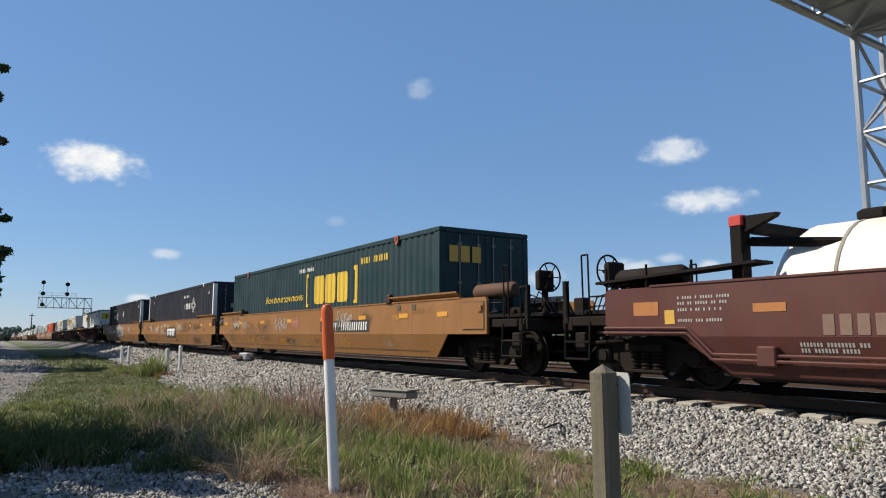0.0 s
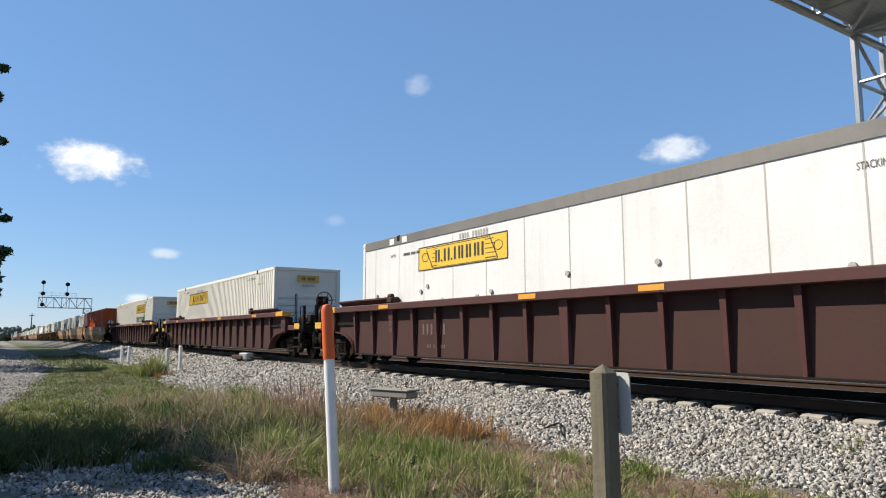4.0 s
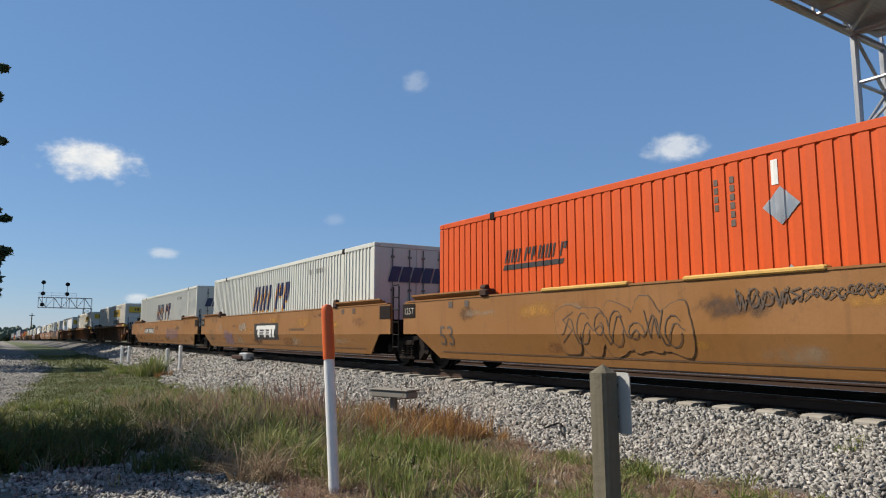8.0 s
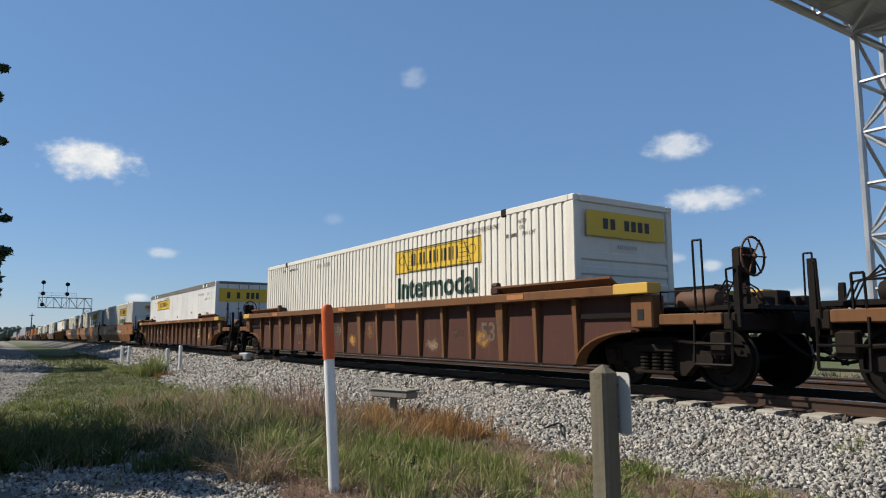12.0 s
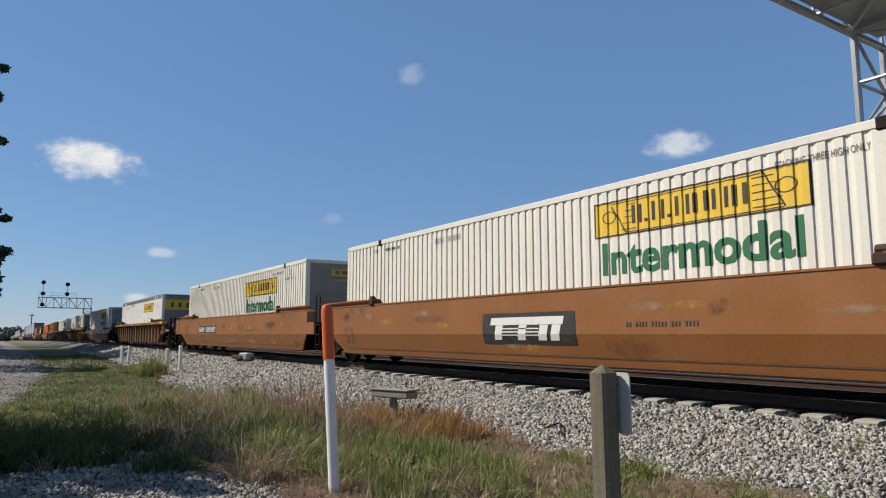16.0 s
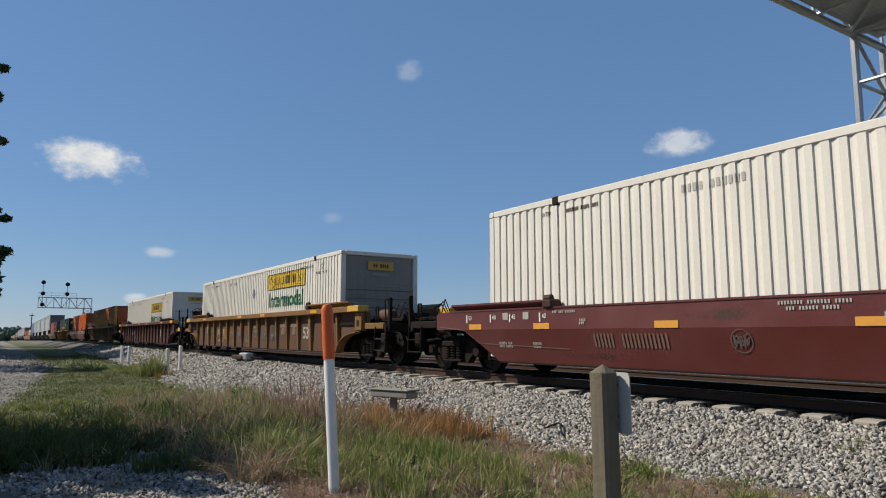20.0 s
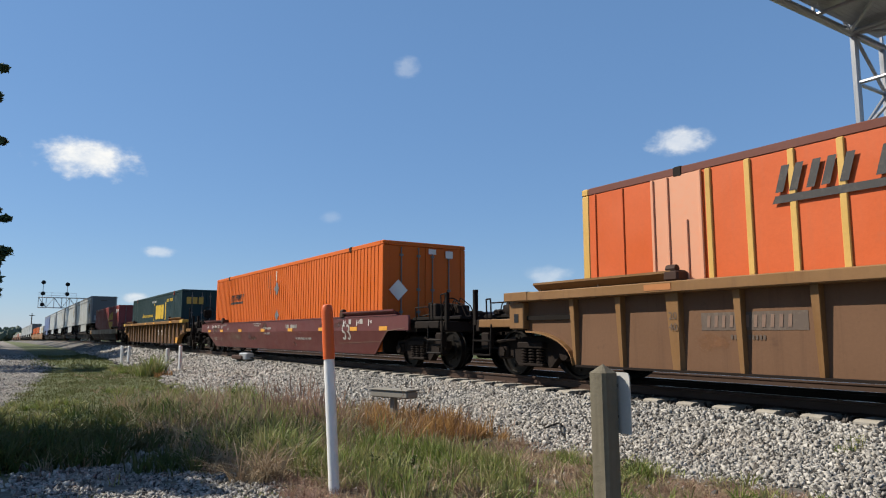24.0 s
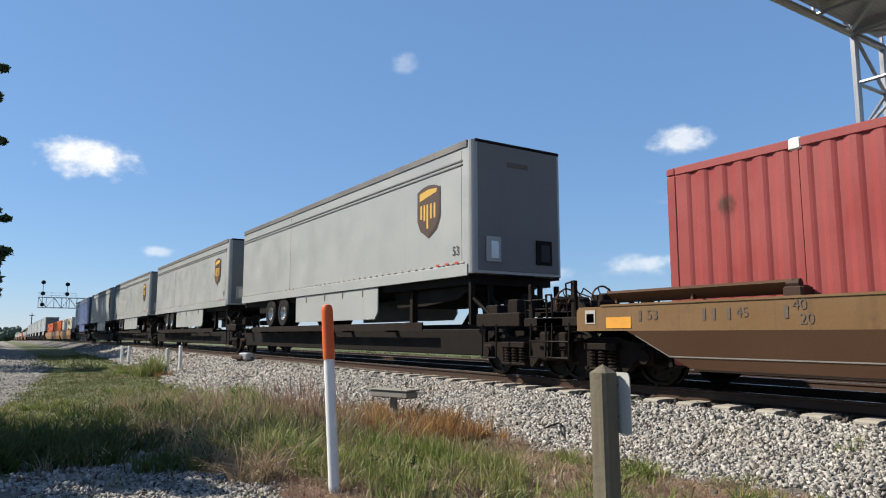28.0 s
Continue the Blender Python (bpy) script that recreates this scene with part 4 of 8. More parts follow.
def container(x_mid, style, colour, label, category="container", rails=None, posts=None, end="doors", height_up=0.36, casting="gear", end_paint=None):
    """A 53 ft box with sides, roof, ends, rails, corner posts and castings."""
    c = thing("shipping_container", label, category, group="containers on the train")
    MOVERS.append((c, x_mid, height_up))
    rails, posts = rails or colour, posts or colour
    for sd in (-1, 1):
        part("side_wall", cached(("wall", style, sd, colour), lambda: wall_shape(style, sd).mesh("side_wall")), colour, c)
        for nm, z0, z1 in (("top_rail", CH - 0.12, CH), ("bottom_rail", 0.0, 0.15)):
            s = Shape()
            y0, y1 = sorted((sd * (CW / 2 - 0.07), sd * CW / 2))
            s.soft_box(-CL / 2 + 0.15, CL / 2 - 0.15, y0, y1, z0, z1, 0.012)
            part(nm, s, rails if nm == "top_rail" else colour, c)
        for sg in (-1, 1):
            s = Shape()
            x0, x1 = sorted((sg * (CL / 2 - 0.16), sg * CL / 2))
            y0, y1 = sorted((sd * (CW / 2 - 0.16), sd * CW / 2))
            s.soft_box(x0, x1, y0, y1, 0.12, CH - 0.12, 0.015)
            part("corner_post", s, posts, c)
            for z0 in (0.0, CH - 0.12):
                s = Shape()
                s.soft_box(x0 - (sg < 0) * 0.004, x1 + (sg > 0) * 0.004, y0 - (sd < 0) * 0.004, y1 + (sd > 0) * 0.004, z0, z0 + 0.12, 0.02)
                part("corner_casting", s, posts, c)
            s = Shape()
            xm = sg * 6.1
            y0, y1 = sorted((sd * (CW / 2 - 0.10), sd * (CW / 2 + 0.012)))
            s.soft_box(xm - 0.085, xm + 0.085, y0, y1, CH - 0.15, CH + 0.012, 0.02)
            part("lift_casting", s, casting, c, "lifting casting")
            s = Shape()
            y0, y1 = sorted((sd * (CW / 2 - 0.045), sd * (CW / 2 - 0.008)))
            s.box(xm - 0.035, xm + 0.035, y0, y1, 0.14, CH - 0.12)
            part("lift_post", s, colour, c)
    s = Shape()
    s.box(-CL / 2 + 0.05, CL / 2 - 0.05, -CW / 2 + 0.06, CW / 2 - 0.06, CH - 0.05, CH - 0.02)
    part("roof", s, rails, c)
    s = Shape()
    s.box(-CL / 2 + 0.1, CL / 2 - 0.1, -CW / 2 + 0.06, CW / 2 - 0.06, 0.03, 0.14)
    part("floor_frame", s, "grime", c)
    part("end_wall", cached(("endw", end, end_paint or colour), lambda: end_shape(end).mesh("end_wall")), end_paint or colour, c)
    s = Shape()
    s.box(-CL / 2 + 0.03, -CL / 2 + 0.07, -1.2, 1.2, 0.12, CH - 0.12)
    part("rear_wall", s, colour, c)
    for z0 in (0.0, CH - 0.12):
        s = Shape()
        s.soft_box(CL / 2 - 0.12, CL / 2 - 0.002, -CW / 2 + 0.16, CW / 2 - 0.16, z0, z0 + 0.12, 0.012)
        part("end_rail", s, rails if z0 else colour, c)
    if end == "doors":
        for s in door_bars():
            part("lock_rod", s, "grey_rail", c)
    return c


def side_marks(c, style, marks):
    """marks: (name, shape, x, z, material, label) laid on the near wall, following its folds."""
    xs, depth = STYLES[style]
    for name, s, x, z, material, label, lift in marks:
        moved(s, x, 0, z)
        decal(name, conform(s, xs if style != "plain" else [], lambda q: depth(q) - lift, -CW / 2 + 0.012), material, c, label)


def end_marks(c, marks):
    """marks on the end face: shape's x runs along +y."""
    for name, s, y, z, material, label in marks:
        s.v = [(CL / 2 + 0.022 - o, a + y, b + z) for a, o, b in s.v]
        decal(name, s, material, c, label)


def diamond(r, x=0.0, z=0.0):
    return Shape().add([(x - r, 0, z), (x, 0, z - r), (x + r, 0, z), (x, 0, z + r)], [(0, 1, 2, 3)])


L1, L2, L3 = 0.004, 0.007, 0.010


def yellow_board(c, style, x, z, w=3.65, h=0.58, sub="green", curls=True):
    """Yellow name board with dark bars for its lettering, thin ruled lines and a green word beneath."""
    marks = [("name_board", rect(0, w, 0, h), x, z, "p_yellow", "yellow name board with dark lettering bars", L1)]
    edge = Shape()
    for a, b, d, e in ((0, w, 0, 0.025), (0, w, h - 0.025, h), (0, 0.025, 0, h), (w - 0.025, w, 0, h)):
        edge.add(rect(a, b, d, e).v, [(0, 1, 2, 3)])
    for q0, q1 in ((0.10, 0.18), (0.82, 0.90)):
        edge.add([(w * q0, 0, h * (0.85 if q0 < 0.5 else 0.95)), (w * q0 + 0.03, 0, h * (0.85 if q0 < 0.5 else 0.95)), (w * q1 + 0.03, 0, h * 0.08), (w * q1, 0, h * 0.08)], [(0, 1, 2, 3)])
    edge.add(rect(w * 0.18, w * 0.9, h * 0.06, h * 0.08).v, [(0, 1, 2, 3)])
    edge.add(rect(w * 0.10, w * 0.82, h * 0.90, h * 0.92).v, [(0, 1, 2, 3)])
    for k in range(5):
        zz = h * (0.14 + 0.17 * k)
        edge.add(rect(w * 0.16 + 0.03 * k, w * 0.24, zz, zz + 0.012).v, [(0, 1, 2, 3)])
        edge.add(rect(w * 0.78, w * 0.90 - 0.03 * k, zz, zz + 0.012).v, [(0, 1, 2, 3)])
    if curls:
        for cx in (w * 0.09, w * 0.91):
            n = 14
            for k in range(n):
                a, b = k * math.tau / n, (k + 1) * math.tau / n
                ra = 0.13
                edge.add([(cx + ra * math.cos(a), 0, h * 0.55 + ra * 0.7 * math.sin(a)), (cx + ra * math.cos(b), 0, h * 0.55 + ra * 0.7 * math.sin(b)),
                          (cx + (ra + 0.02) * math.cos(b), 0, h * 0.55 + (ra + 0.02) * 0.7 * math.sin(b)), (cx + (ra + 0.02) * math.cos(a), 0, h * 0.55 + (ra + 0.02) * 0.7 * math.sin(a))], [(0, 1, 2, 3)])
    marks.append(("ruled_line", stacked(edge), x, z, "p_black", "", L2))
    lh = h * 0.50
    s = Shape()
    q, spots = 0.0, []
    for ch, wd in (("b", 0.5), ("d", 0.2), ("b", 0.62), ("d", 0.2), ("b", 0.66), ("b", 0.66), ("b", 0.68), ("b", 0.6)):
        if ch == "b":
            # a letter as two plain upright bars
            s.add(rect(q, q + lh * 0.17, 0, lh).v, [(0, 1, 2, 3)])
            s.add(rect(q + lh * (wd - 0.17), q + lh * wd, 0, lh).v, [(0, 1, 2, 3)])
        else:
            s.add(rect(q, q + lh * 0.16, 0, lh * 0.16).v, [(0, 1, 2, 3)])
        q += lh * (wd + 0.16)
    k = (w * 0.56) / q
    s.v = [(a * k, b, d) for a, b, d in s.v]
    marks.append(("lettering_bar", stacked(s), x + w * 0.22, z + h * 0.28, "p_black", "", L3))
    if sub:
        t, tw = words("Intermodal", 0.50, 0.028)
        kk = w * 0.935 / tw
        t.v = [(a * kk, b, d) for a, b, d in t.v]
        marks.append(("lettering", t, x + w * 0.03, z - 0.60, "p_green" if sub == "green" else "p_dgreen", "green painted word", L2))
    side_marks(c, style, marks)


def stencils(c, style, three=False, note="STACKING THREE HIGH ONLY", material="p_dark"):
    dz = -0.22 if style == "plain" else 0.0
    a, w = words(note, 0.095, wide=0.62)
    b, w2 = words("WTP", 0.085)
    d, w3 = words("OR", 0.075)
    e, w4 = words("PIN LIFT", 0.075)
    g, w6 = mark_bars("AA AAAA", 0.075, 0, 0.2, 0.45)
    n, w5 = mark_bars("AAAA 000000", 0.12, 0, 0.3, 0.5)
    side_marks(c, style, [("stencil", a, 5.95 - w, 2.56 + dz, material, "", L2), ("stencil", b, 6.52, 2.56 + dz, material, "", L2), ("stencil", d, 6.56, 2.45 + dz, material, "", L2),
                          ("stencil", e, 6.66, 2.32 + dz, material, "", L2), ("stencil", g, 6.16, 2.32 + dz, material, "", L2), ("stencil", n, -3.4, 2.50, "p_grey", "", L2)])
    a2, w = words("WTP", 0.085)
    b2, w = words("STACKING 3 HIGH ONLY", 0.09, wide=0.62) if three else mark_bars("AAAAAAAA AAAAA AAAA", 0.07, 0, 0.2, 0.4)
    side_marks(c, style, [("stencil", a2, -6.50, 2.58 + dz, material, "", L2), ("stencil", b2, -5.85, 2.58 + dz, material, "", L2)])


def white_box(x_mid, label, sub="green", board_x=1.62, end_board=True, placard=False, colour="off_white", board_z=1.92, three=False, dark_end=False):
    c = container(x_mid, "narrow", colour, label, end="ribs", end_paint="grey_white" if dark_end else None)
    yellow_board(c, "narrow", board_x, board_z, sub=sub)
    stencils(c, "narrow", three)
    if end_board:
        bw, bh, bz = (2.05, 0.46, 2.18) if end_board == "large" else (0.86, 0.26, 2.36)
        end_marks(c, [("name_board", rect(0, bw, 0, bh), -bw / 2, bz, "p_yellow" if end_board == "large" else "p_gold", "yellow name board on the end wall")])
        s, w = mark_bars("AA AAAA", bh * 0.42, 0, 0.25, 0.55)
        k = bw * 0.62 / w
        s.v = [(CL / 2 + 0.026, a * k - bw * 0.3, b + bz + bh * 0.3) for a, _, b in s.v]
        decal("lettering_bar", s, "p_black", c)
        s, w = mark_bars("AAAAAAAAAA", 0.07, 0, 0.25, 0.5)
        end_marks(c, [("stencil", s, -w / 2, 2.2 if end_board != "large" else 1.98, "p_grey", "")])
    if placard:
        side_marks(c, "narrow", [("placard_holder", diamond(0.2), -0.05, 2.0, "alu", "grey diamond placard holder", L2)])
    return c


def plate_box(x_mid, label, board_x, end_board=True, board_w=3.5, dark_end=False):
    """Smooth riveted white box with a grey top rail."""
    c = container(x_mid, "plain", "plate_white", label, rails="grey_rail", end="doors", posts="plate_white", end_paint="grey_white" if dark_end else None)
    seam = Shape()
    for k in range(-6, 7):
        x = k * 1.22
        seam.add(rect(x - 0.012, x + 0.012, 0.16, CH - 0.14).v, [(0, 1, 2, 3)])
    side_marks(c, "plain", [("panel_seam", seam, 0, 0, "p_grey", "", 0.002)])
    band = Shape()
    band.box(-CL / 2 + 0.15, CL / 2 - 0.15, -CW / 2 - 0.006, -CW / 2 + 0.01, CH - 0.22, CH - 0.02)
    part("top_band", band, "grey_rail", c, "grey upper band")
    for xm in (-6.1, 6.1):
        for dx in (-0.32, 0.32):
            s = Shape()
            s.box(xm + dx - 0.12, xm + dx + 0.12, -CW / 2 - 0.012, -CW / 2 - 0.004, CH - 0.20, CH - 0.05)
            part("marker_plate", s, "p_white", c)
    yellow_board(c, "plain", board_x, 1.92, w=board_w, h=0.56, sub=None)
    stencils(c, "plain")
    rnd = random.Random(int(-x_mid))
    rv = Shape()
    for k in range(14):
        x, z = rnd.uniform(-7.5, 7.5), rnd.uniform(0.9, 1.6)
        rv.rod((x, -CW / 2 + 0.02, z), (x, -CW / 2 - 0.02, z), 0.05, 8)
    part("vent_stud", rv, "p_grey", c)
    if end_board:
        end_marks(c, [("name_board", rect(0, 2.3, 0, 0.62), -1.15, 1.95, "p_yellow", "yellow name board across the doors")])
        bars, w = mark_bars("A A AAA ", 0.3, 0, 0.25, 0.5)
        bars.v = [(CL / 2 + 0.026, a - 0.78, b + 2.1) for a, _, b in bars.v]
        decal("lettering_bar", bars, "p_black", c)
    return c


def slant_word(c, style, x, z, h, n, face, shade, width, label, lift0=L2):
    """Slanting heavy letter-bars with an offset shadow."""
    marks = []
    for dx, dz, mt, lift in ((-0.10, -0.07, shade, L1), (0, 0, face, lift0)):
        if not mt:
            continue
        s = Shape()
        lw = width / n
        sl = 0.30 * h
        for k in range(n):
            q = k * lw
            b = lw * 0.26
            top = lambda a0, a1, z0, z1: s.add([(a0 + sl * z0 / h, 0, z0), (a1 + sl * z0 / h, 0, z0), (a1 + sl * z1 / h, 0, z1), (a0 + sl * z1 / h, 0, z1)], [(0, 1, 2, 3)])
            kind = k % 5
            top(q, q + b, 0, h)
            if kind in (0, 1):
                top(q + lw * 0.46, q + lw * 0.46 + b, 0, h)
            if kind == 3:
                top(q + lw * 0.40, q + lw * 0.40 + b * 1.4, h * 0.5, h)
            if kind == 4:
                top(q + b + 0.02, q + b * 2, h * 0.3, h)
        marks.append(("lettering_bar", stacked(s), x + dx, z + dz, mt, label if mt == face else "", lift))
    side_marks(c, style, marks)


def grey_box(x_mid, label, x, h=0.92, width=4.1, shade="p_amber"):
    c = container(x_mid, "trough", "pale_grey", label, end="doors")
    slant_word(c, "trough", x, 1.33, h, 5, "p_navy", shade, width, "navy slanting lettering bars")
    n, w = mark_bars("AAAA 000000", 0.15, 0, 0.3, 0.5)
    side_marks(c, "trough", [("stencil", n, 3.4, 2.35, "p_grey", "", L2)])
    s, w = mark_bars("AAAAA", 0.42, 0.3, 0.12, 0.7)
    end_marks(c, [("lettering_bar", s, -0.9, 1.85, "p_navy", "navy slanting lettering bars")])
    return c


def orange_box(x_mid, label, style="groove", colour="orange", word_x=-5.8, big=False):
    c = container(x_mid, style, colour, label, end="doors", rails=colour if not big else "rail_red", posts="straw" if big else colour)
    h = 0.34 if big else 0.25
    z = 2.24 if big else 1.83
    wd = 3.6 if big else 1.75
    slant_word(c, style, word_x, z, h, 9, "p_black", None, wd, "black slanting lettering bars", 0.035 if big else L2)
    s = Shape().add([(0, 0, 0), (wd * 0.97, 0, 0), (wd, 0, 0.09), (0.05, 0, 0.10)], [(0, 1, 2, 3)])
    side_marks(c, style, [("underline", s, word_x - 0.05, z - 0.14, "p_black", "", 0.035 if big else L2)])
    if big:
        x = -5.59
        while x < 8.0:
            s = Shape()
            s.soft_box(x - 0.045, x + 0.045, -CW / 2 - 0.02, -CW / 2 + 0.03, 0.15, CH - 0.12, 0.01)
            part("wall_post", s, "straw", c, "straw yellow wall post")
            x += 0.606
        for x in (-7.77, -7.17):
            s = Shape()
            s.soft_box(x - 0.02, x + 0.02, -CW / 2 - 0.01, -CW / 2 + 0.03, 0.15, CH - 0.12, 0.008)
            part("wall_rib", s, "orange_plate", c)
        s = Shape()
        s.box(-6.56, -5.70, -CW / 2 - 0.004, -CW / 2 + 0.02, 0.15, CH - 0.12)
        part("bleached_panel", s, "pale_orange", c, "sun-bleached pinkish wall panel")
        for x in (-6.56, -6.29, -5.97, -5.72):
            s = Shape()
            s.soft_box(x - 0.03, x + 0.03, -CW / 2 - 0.03, -CW / 2, 0.15, CH - 0.12 if x != -5.97 else 2.1, 0.01)
            part("wall_rib", s, "pale_orange", c)
    else:
        for k, t in ((0, "AAAA"), (1, "000000")):
            col = Shape()
            for i in range(len(t)):
                q = rect(0, 0.07, -i * 0.12, -i * 0.12 + 0.09)
                col.add(q.v, q.f)
            side_marks(c, style, [("stencil", col, -1.0 + 0.25 * k, 2.5, "p_dark", "", L2)])
        side_marks(c, style, [("placard_holder", diamond(0.25), -0.03, 2.08, "alu", "grey diamond placard holder", 0.012),
                              ("stencil", rect(-0.05, 0.05, 0, 0.33), -0.1, 2.36, "p_white", "", L2),
                              ("placard_holder", diamond(0.20), 0.05, 1.12, "alu", "grey diamond placard holder", 0.012)])
        end_marks(c, [("placard_holder", diamond(0.28), -0.85, 1.6, "alu", "silver diamond placard holder"), ("marker_plate", rect(-0.12, 0.12, 0, 0.14), 0.2, 2.6, "p_white", ""),
                      ("marker_plate", rect(-0.12, 0.12, 0, 0.2), 0.75, 2.52, "p_white", "")])
    return c


def navy_box(x_mid, label, logo_x, placard=None):
    c = container(x_mid, "wide", "navy", label, posts="navy", end="doors", casting="p_white")
    for sg in (-1, 1):
        s = Shape()
        a, b = sorted((sg * (CL / 2 - 0.165), sg * (CL / 2 + 0.005)))
        s.box(a, b, -CW / 2 - 0.006, -CW / 2 + 0.165, 0.12, CH - 0.1)
        part("corner_cover", s, "p_white", c, "white corner post")
    s = Shape()
    x = 0.0
    for k in range(4):
        q = rect(x, x + 0.10, 0, 0.31)
        s.add(q.v, q.f)
        q = rect(x + 0.22, x + 0.32, 0, 0.31)
        s.add(q.v, q.f)
        x += 0.38
    marks = [("lettering_bar", stacked(s), logo_x, 1.75, "p_white", "white lettering bars", L2)]
    d = Shape()
    cx, cz = 1.90, 0.20
    for k in range(4):
        a = k * math.pi / 2
        for r0, r1 in ((0.13, 0.18), (0.21, 0.28), (0.31, 0.38)):
            p = [(cx + r0 * math.cos(a), 0, cz + r0 * math.sin(a)), (cx + r1 * math.cos(a), 0, cz + r1 * math.sin(a)),
                 (cx + r1 * math.cos(a + 1.45), 0, cz + r1 * math.sin(a + 1.45)), (cx + r0 * math.cos(a + 1.45), 0, cz + r0 * math.sin(a + 1.45))]
            d.add(p, [(0, 1, 2, 3)])
    marks.append(("emblem", d, logo_x, 1.73, "p_white", "white diamond emblem", L2))
    n, w = mark_bars("AAAA 000000", 0.13, 0, 0.3, 0.5)
    marks.append(("stencil", n, logo_x - 0.3, 2.36, "p_white", "", L2))
    t, w = words("WTP", 0.14)
    marks.append(("stencil", t, 6.9, 2.35, "p_white", "", L2))
    t, w = words("WTP", 0.14)
    marks.append(("stencil", t, -6.8, 2.35, "p_white", "", L2))
    if placard is not None:
        marks.append(("placard", diamond(0.26), placard, 2.05, "p_white", "white diamond placard", 0.012))
    side_marks(c, "wide", marks)
    b, w = mark_bars("AAAA", 0.2, 0, 0.25, 0.6)
    end_marks(c, [("lettering_bar", b, -0.5, 1.7, "p_grey", ""), ("emblem", diamond(0.17), 0.45, 1.8, "p_grey", "")])
    return c


def green_box(x_mid, label, slogan="moves"):
    c = container(x_mid, "wide", "green", label, end="doors")
    marks = []
    # bracket, three heavy blocks, bracket
    for x in (0.02, 3.68):
        s = Shape()
        sg = 1 if x < 2 else -1
        for q in (rect(0, 0.14, 0, 1.06), rect(0.14, 0.24, 0.94, 1.06) if sg > 0 else rect(-0.12, 0, 0.94, 1.06), rect(0.14, 0.24, 0, 0.10) if sg > 0 else rect(-0.12, 0, 0, 0.10)):
            s.add(q.v, q.f)
        marks.append(("lettering_bar", stacked(s), x, 1.31, "p_yellow", "yellow bracket", L2))
    s = Shape()
    h = 0.87
    for k in range(3):
        x = k * 0.86
        for z0, z1 in ((0.0, h),):
            s.add([(x + 0.08, 0, z0), (x + 0.70, 0, z0), (x + 0.74, 0, z0 + 0.10), (x + 0.74, 0, z1 - 0.10), (x + 0.70, 0, z1), (x + 0.08, 0, z1), (x + 0.02, 0, z1 - 0.10), (x + 0.02, 0, z0 + 0.10)], [tuple(range(8))])
    marks.append(("lettering_bar", stacked(s), 0.74, 1.38, "p_yellow", "heavy yellow lettering bars", L2))
    t, w = words("How tomorrow moves", 0.34, 0.01, 0.25)
    k = 3.68 / w
    t.v = [(a * k, b, d * 0.75) for a, b, d in t.v]
    marks.append(("lettering", t, -3.93, 1.55, "p_yellow", "yellow slanting words", L2))
    n, w = mark_bars("AAAA 000000", 0.17, 0, 0.35, 0.5)
    marks.append(("stencil", n, 4.05, 2.36, "p_yellow", "", L2))
    n, w = mark_bars("AAAAAA AAAAAA", 0.12, 0, 0.3, 0.5)
    marks.append(("stencil", n, -0.6, 2.45, "p_white", "", L2))
    side_marks(c, "wide", marks)
    s = Shape()
    for k in range(3):
        x = k * 0.32
        for q in (rect(x, x + 0.25, 0, 0.38),):
            s.add(q.v, q.f)
    end_marks(c, [("lettering_bar", s, -1.05, 2.1, "p_gold", "faded yellow lettering bars")])
    for xm in (-6.1, 6.1):
        s = Shape()
        lug = [(-0.095, 0.0), (0.095, 0.0), (0.085, -0.15), (0.04, -0.22), (-0.04, -0.22), (-0.085, -0.15)]
        s.slab([(xm + a, CH + b) for a, b in reversed(lug)], -CW / 2 - 0.03, -CW / 2 + 0.002)
        part("lift_lug", s, "lug_red", c, "faded red lifting lug")
        s = Shape()
        s.rod((xm, -CW / 2 - 0.034, CH - 0.09), (xm, -CW / 2 - 0.028, CH - 0.09), 0.035, 10)
        part("lug_hole", s, "dark_glass", c)
    return c


def red_box(x_mid, label):
    c = container(x_mid, "wide", "red", label, end="doors", casting="p_white")
    fan = Shape()
    n = 12
    pts = [(3.6, 0, 2.5)] + [(3.6 - 2.9 * math.sin(k * math.pi / 2 / n), 0, 1.65 + 0.75 * math.cos(k * math.pi / 2 / n)) for k in range(n + 1)]
    up = [(3.6, 0, 1.74)] + [p for p in pts[1:]]
    fan.add(up + [(0.9, 0, 1.72)], [tuple(range(len(up) + 1))])
    lowp = [(3.6, 0, 1.56), (0.9, 0, 1.60)] + [(3.6 - 2.6 * math.sin(k * math.pi / 2 / n), 0, 1.56 - 0.72 * math.cos(k * math.pi / 2 / n)) for k in range(n, -1, -1)]
    fan.add(lowp, [tuple(range(len(lowp)))])
    num, w = mark_bars("000000", 0.2, 0, 0.3, 0.5)
    side_marks(c, "wide", [("emblem", fan, 0.97, 0.0, "p_gold", "faded golden fan-shaped emblem", L1), ("stencil", num, 6.95, 2.36, "p_white", "", L2),
                           ("stencil", rect(0, 0.55, 0, 0.28), 6.24, 2.30, "p_white", "white plate", L2), ("stencil", mark_bars("UX", 0.16, 0, 0.3, 0.6)[0], 6.33, 2.36, "p_black", "", L3)])
    stain = rect(-0.25, 0.25, -0.3, 0.3)
    side_marks(c, "wide", [("stain", stain, -7.1, 2.2, "s_dark", "dark rust stain", 0.012)])
    return c


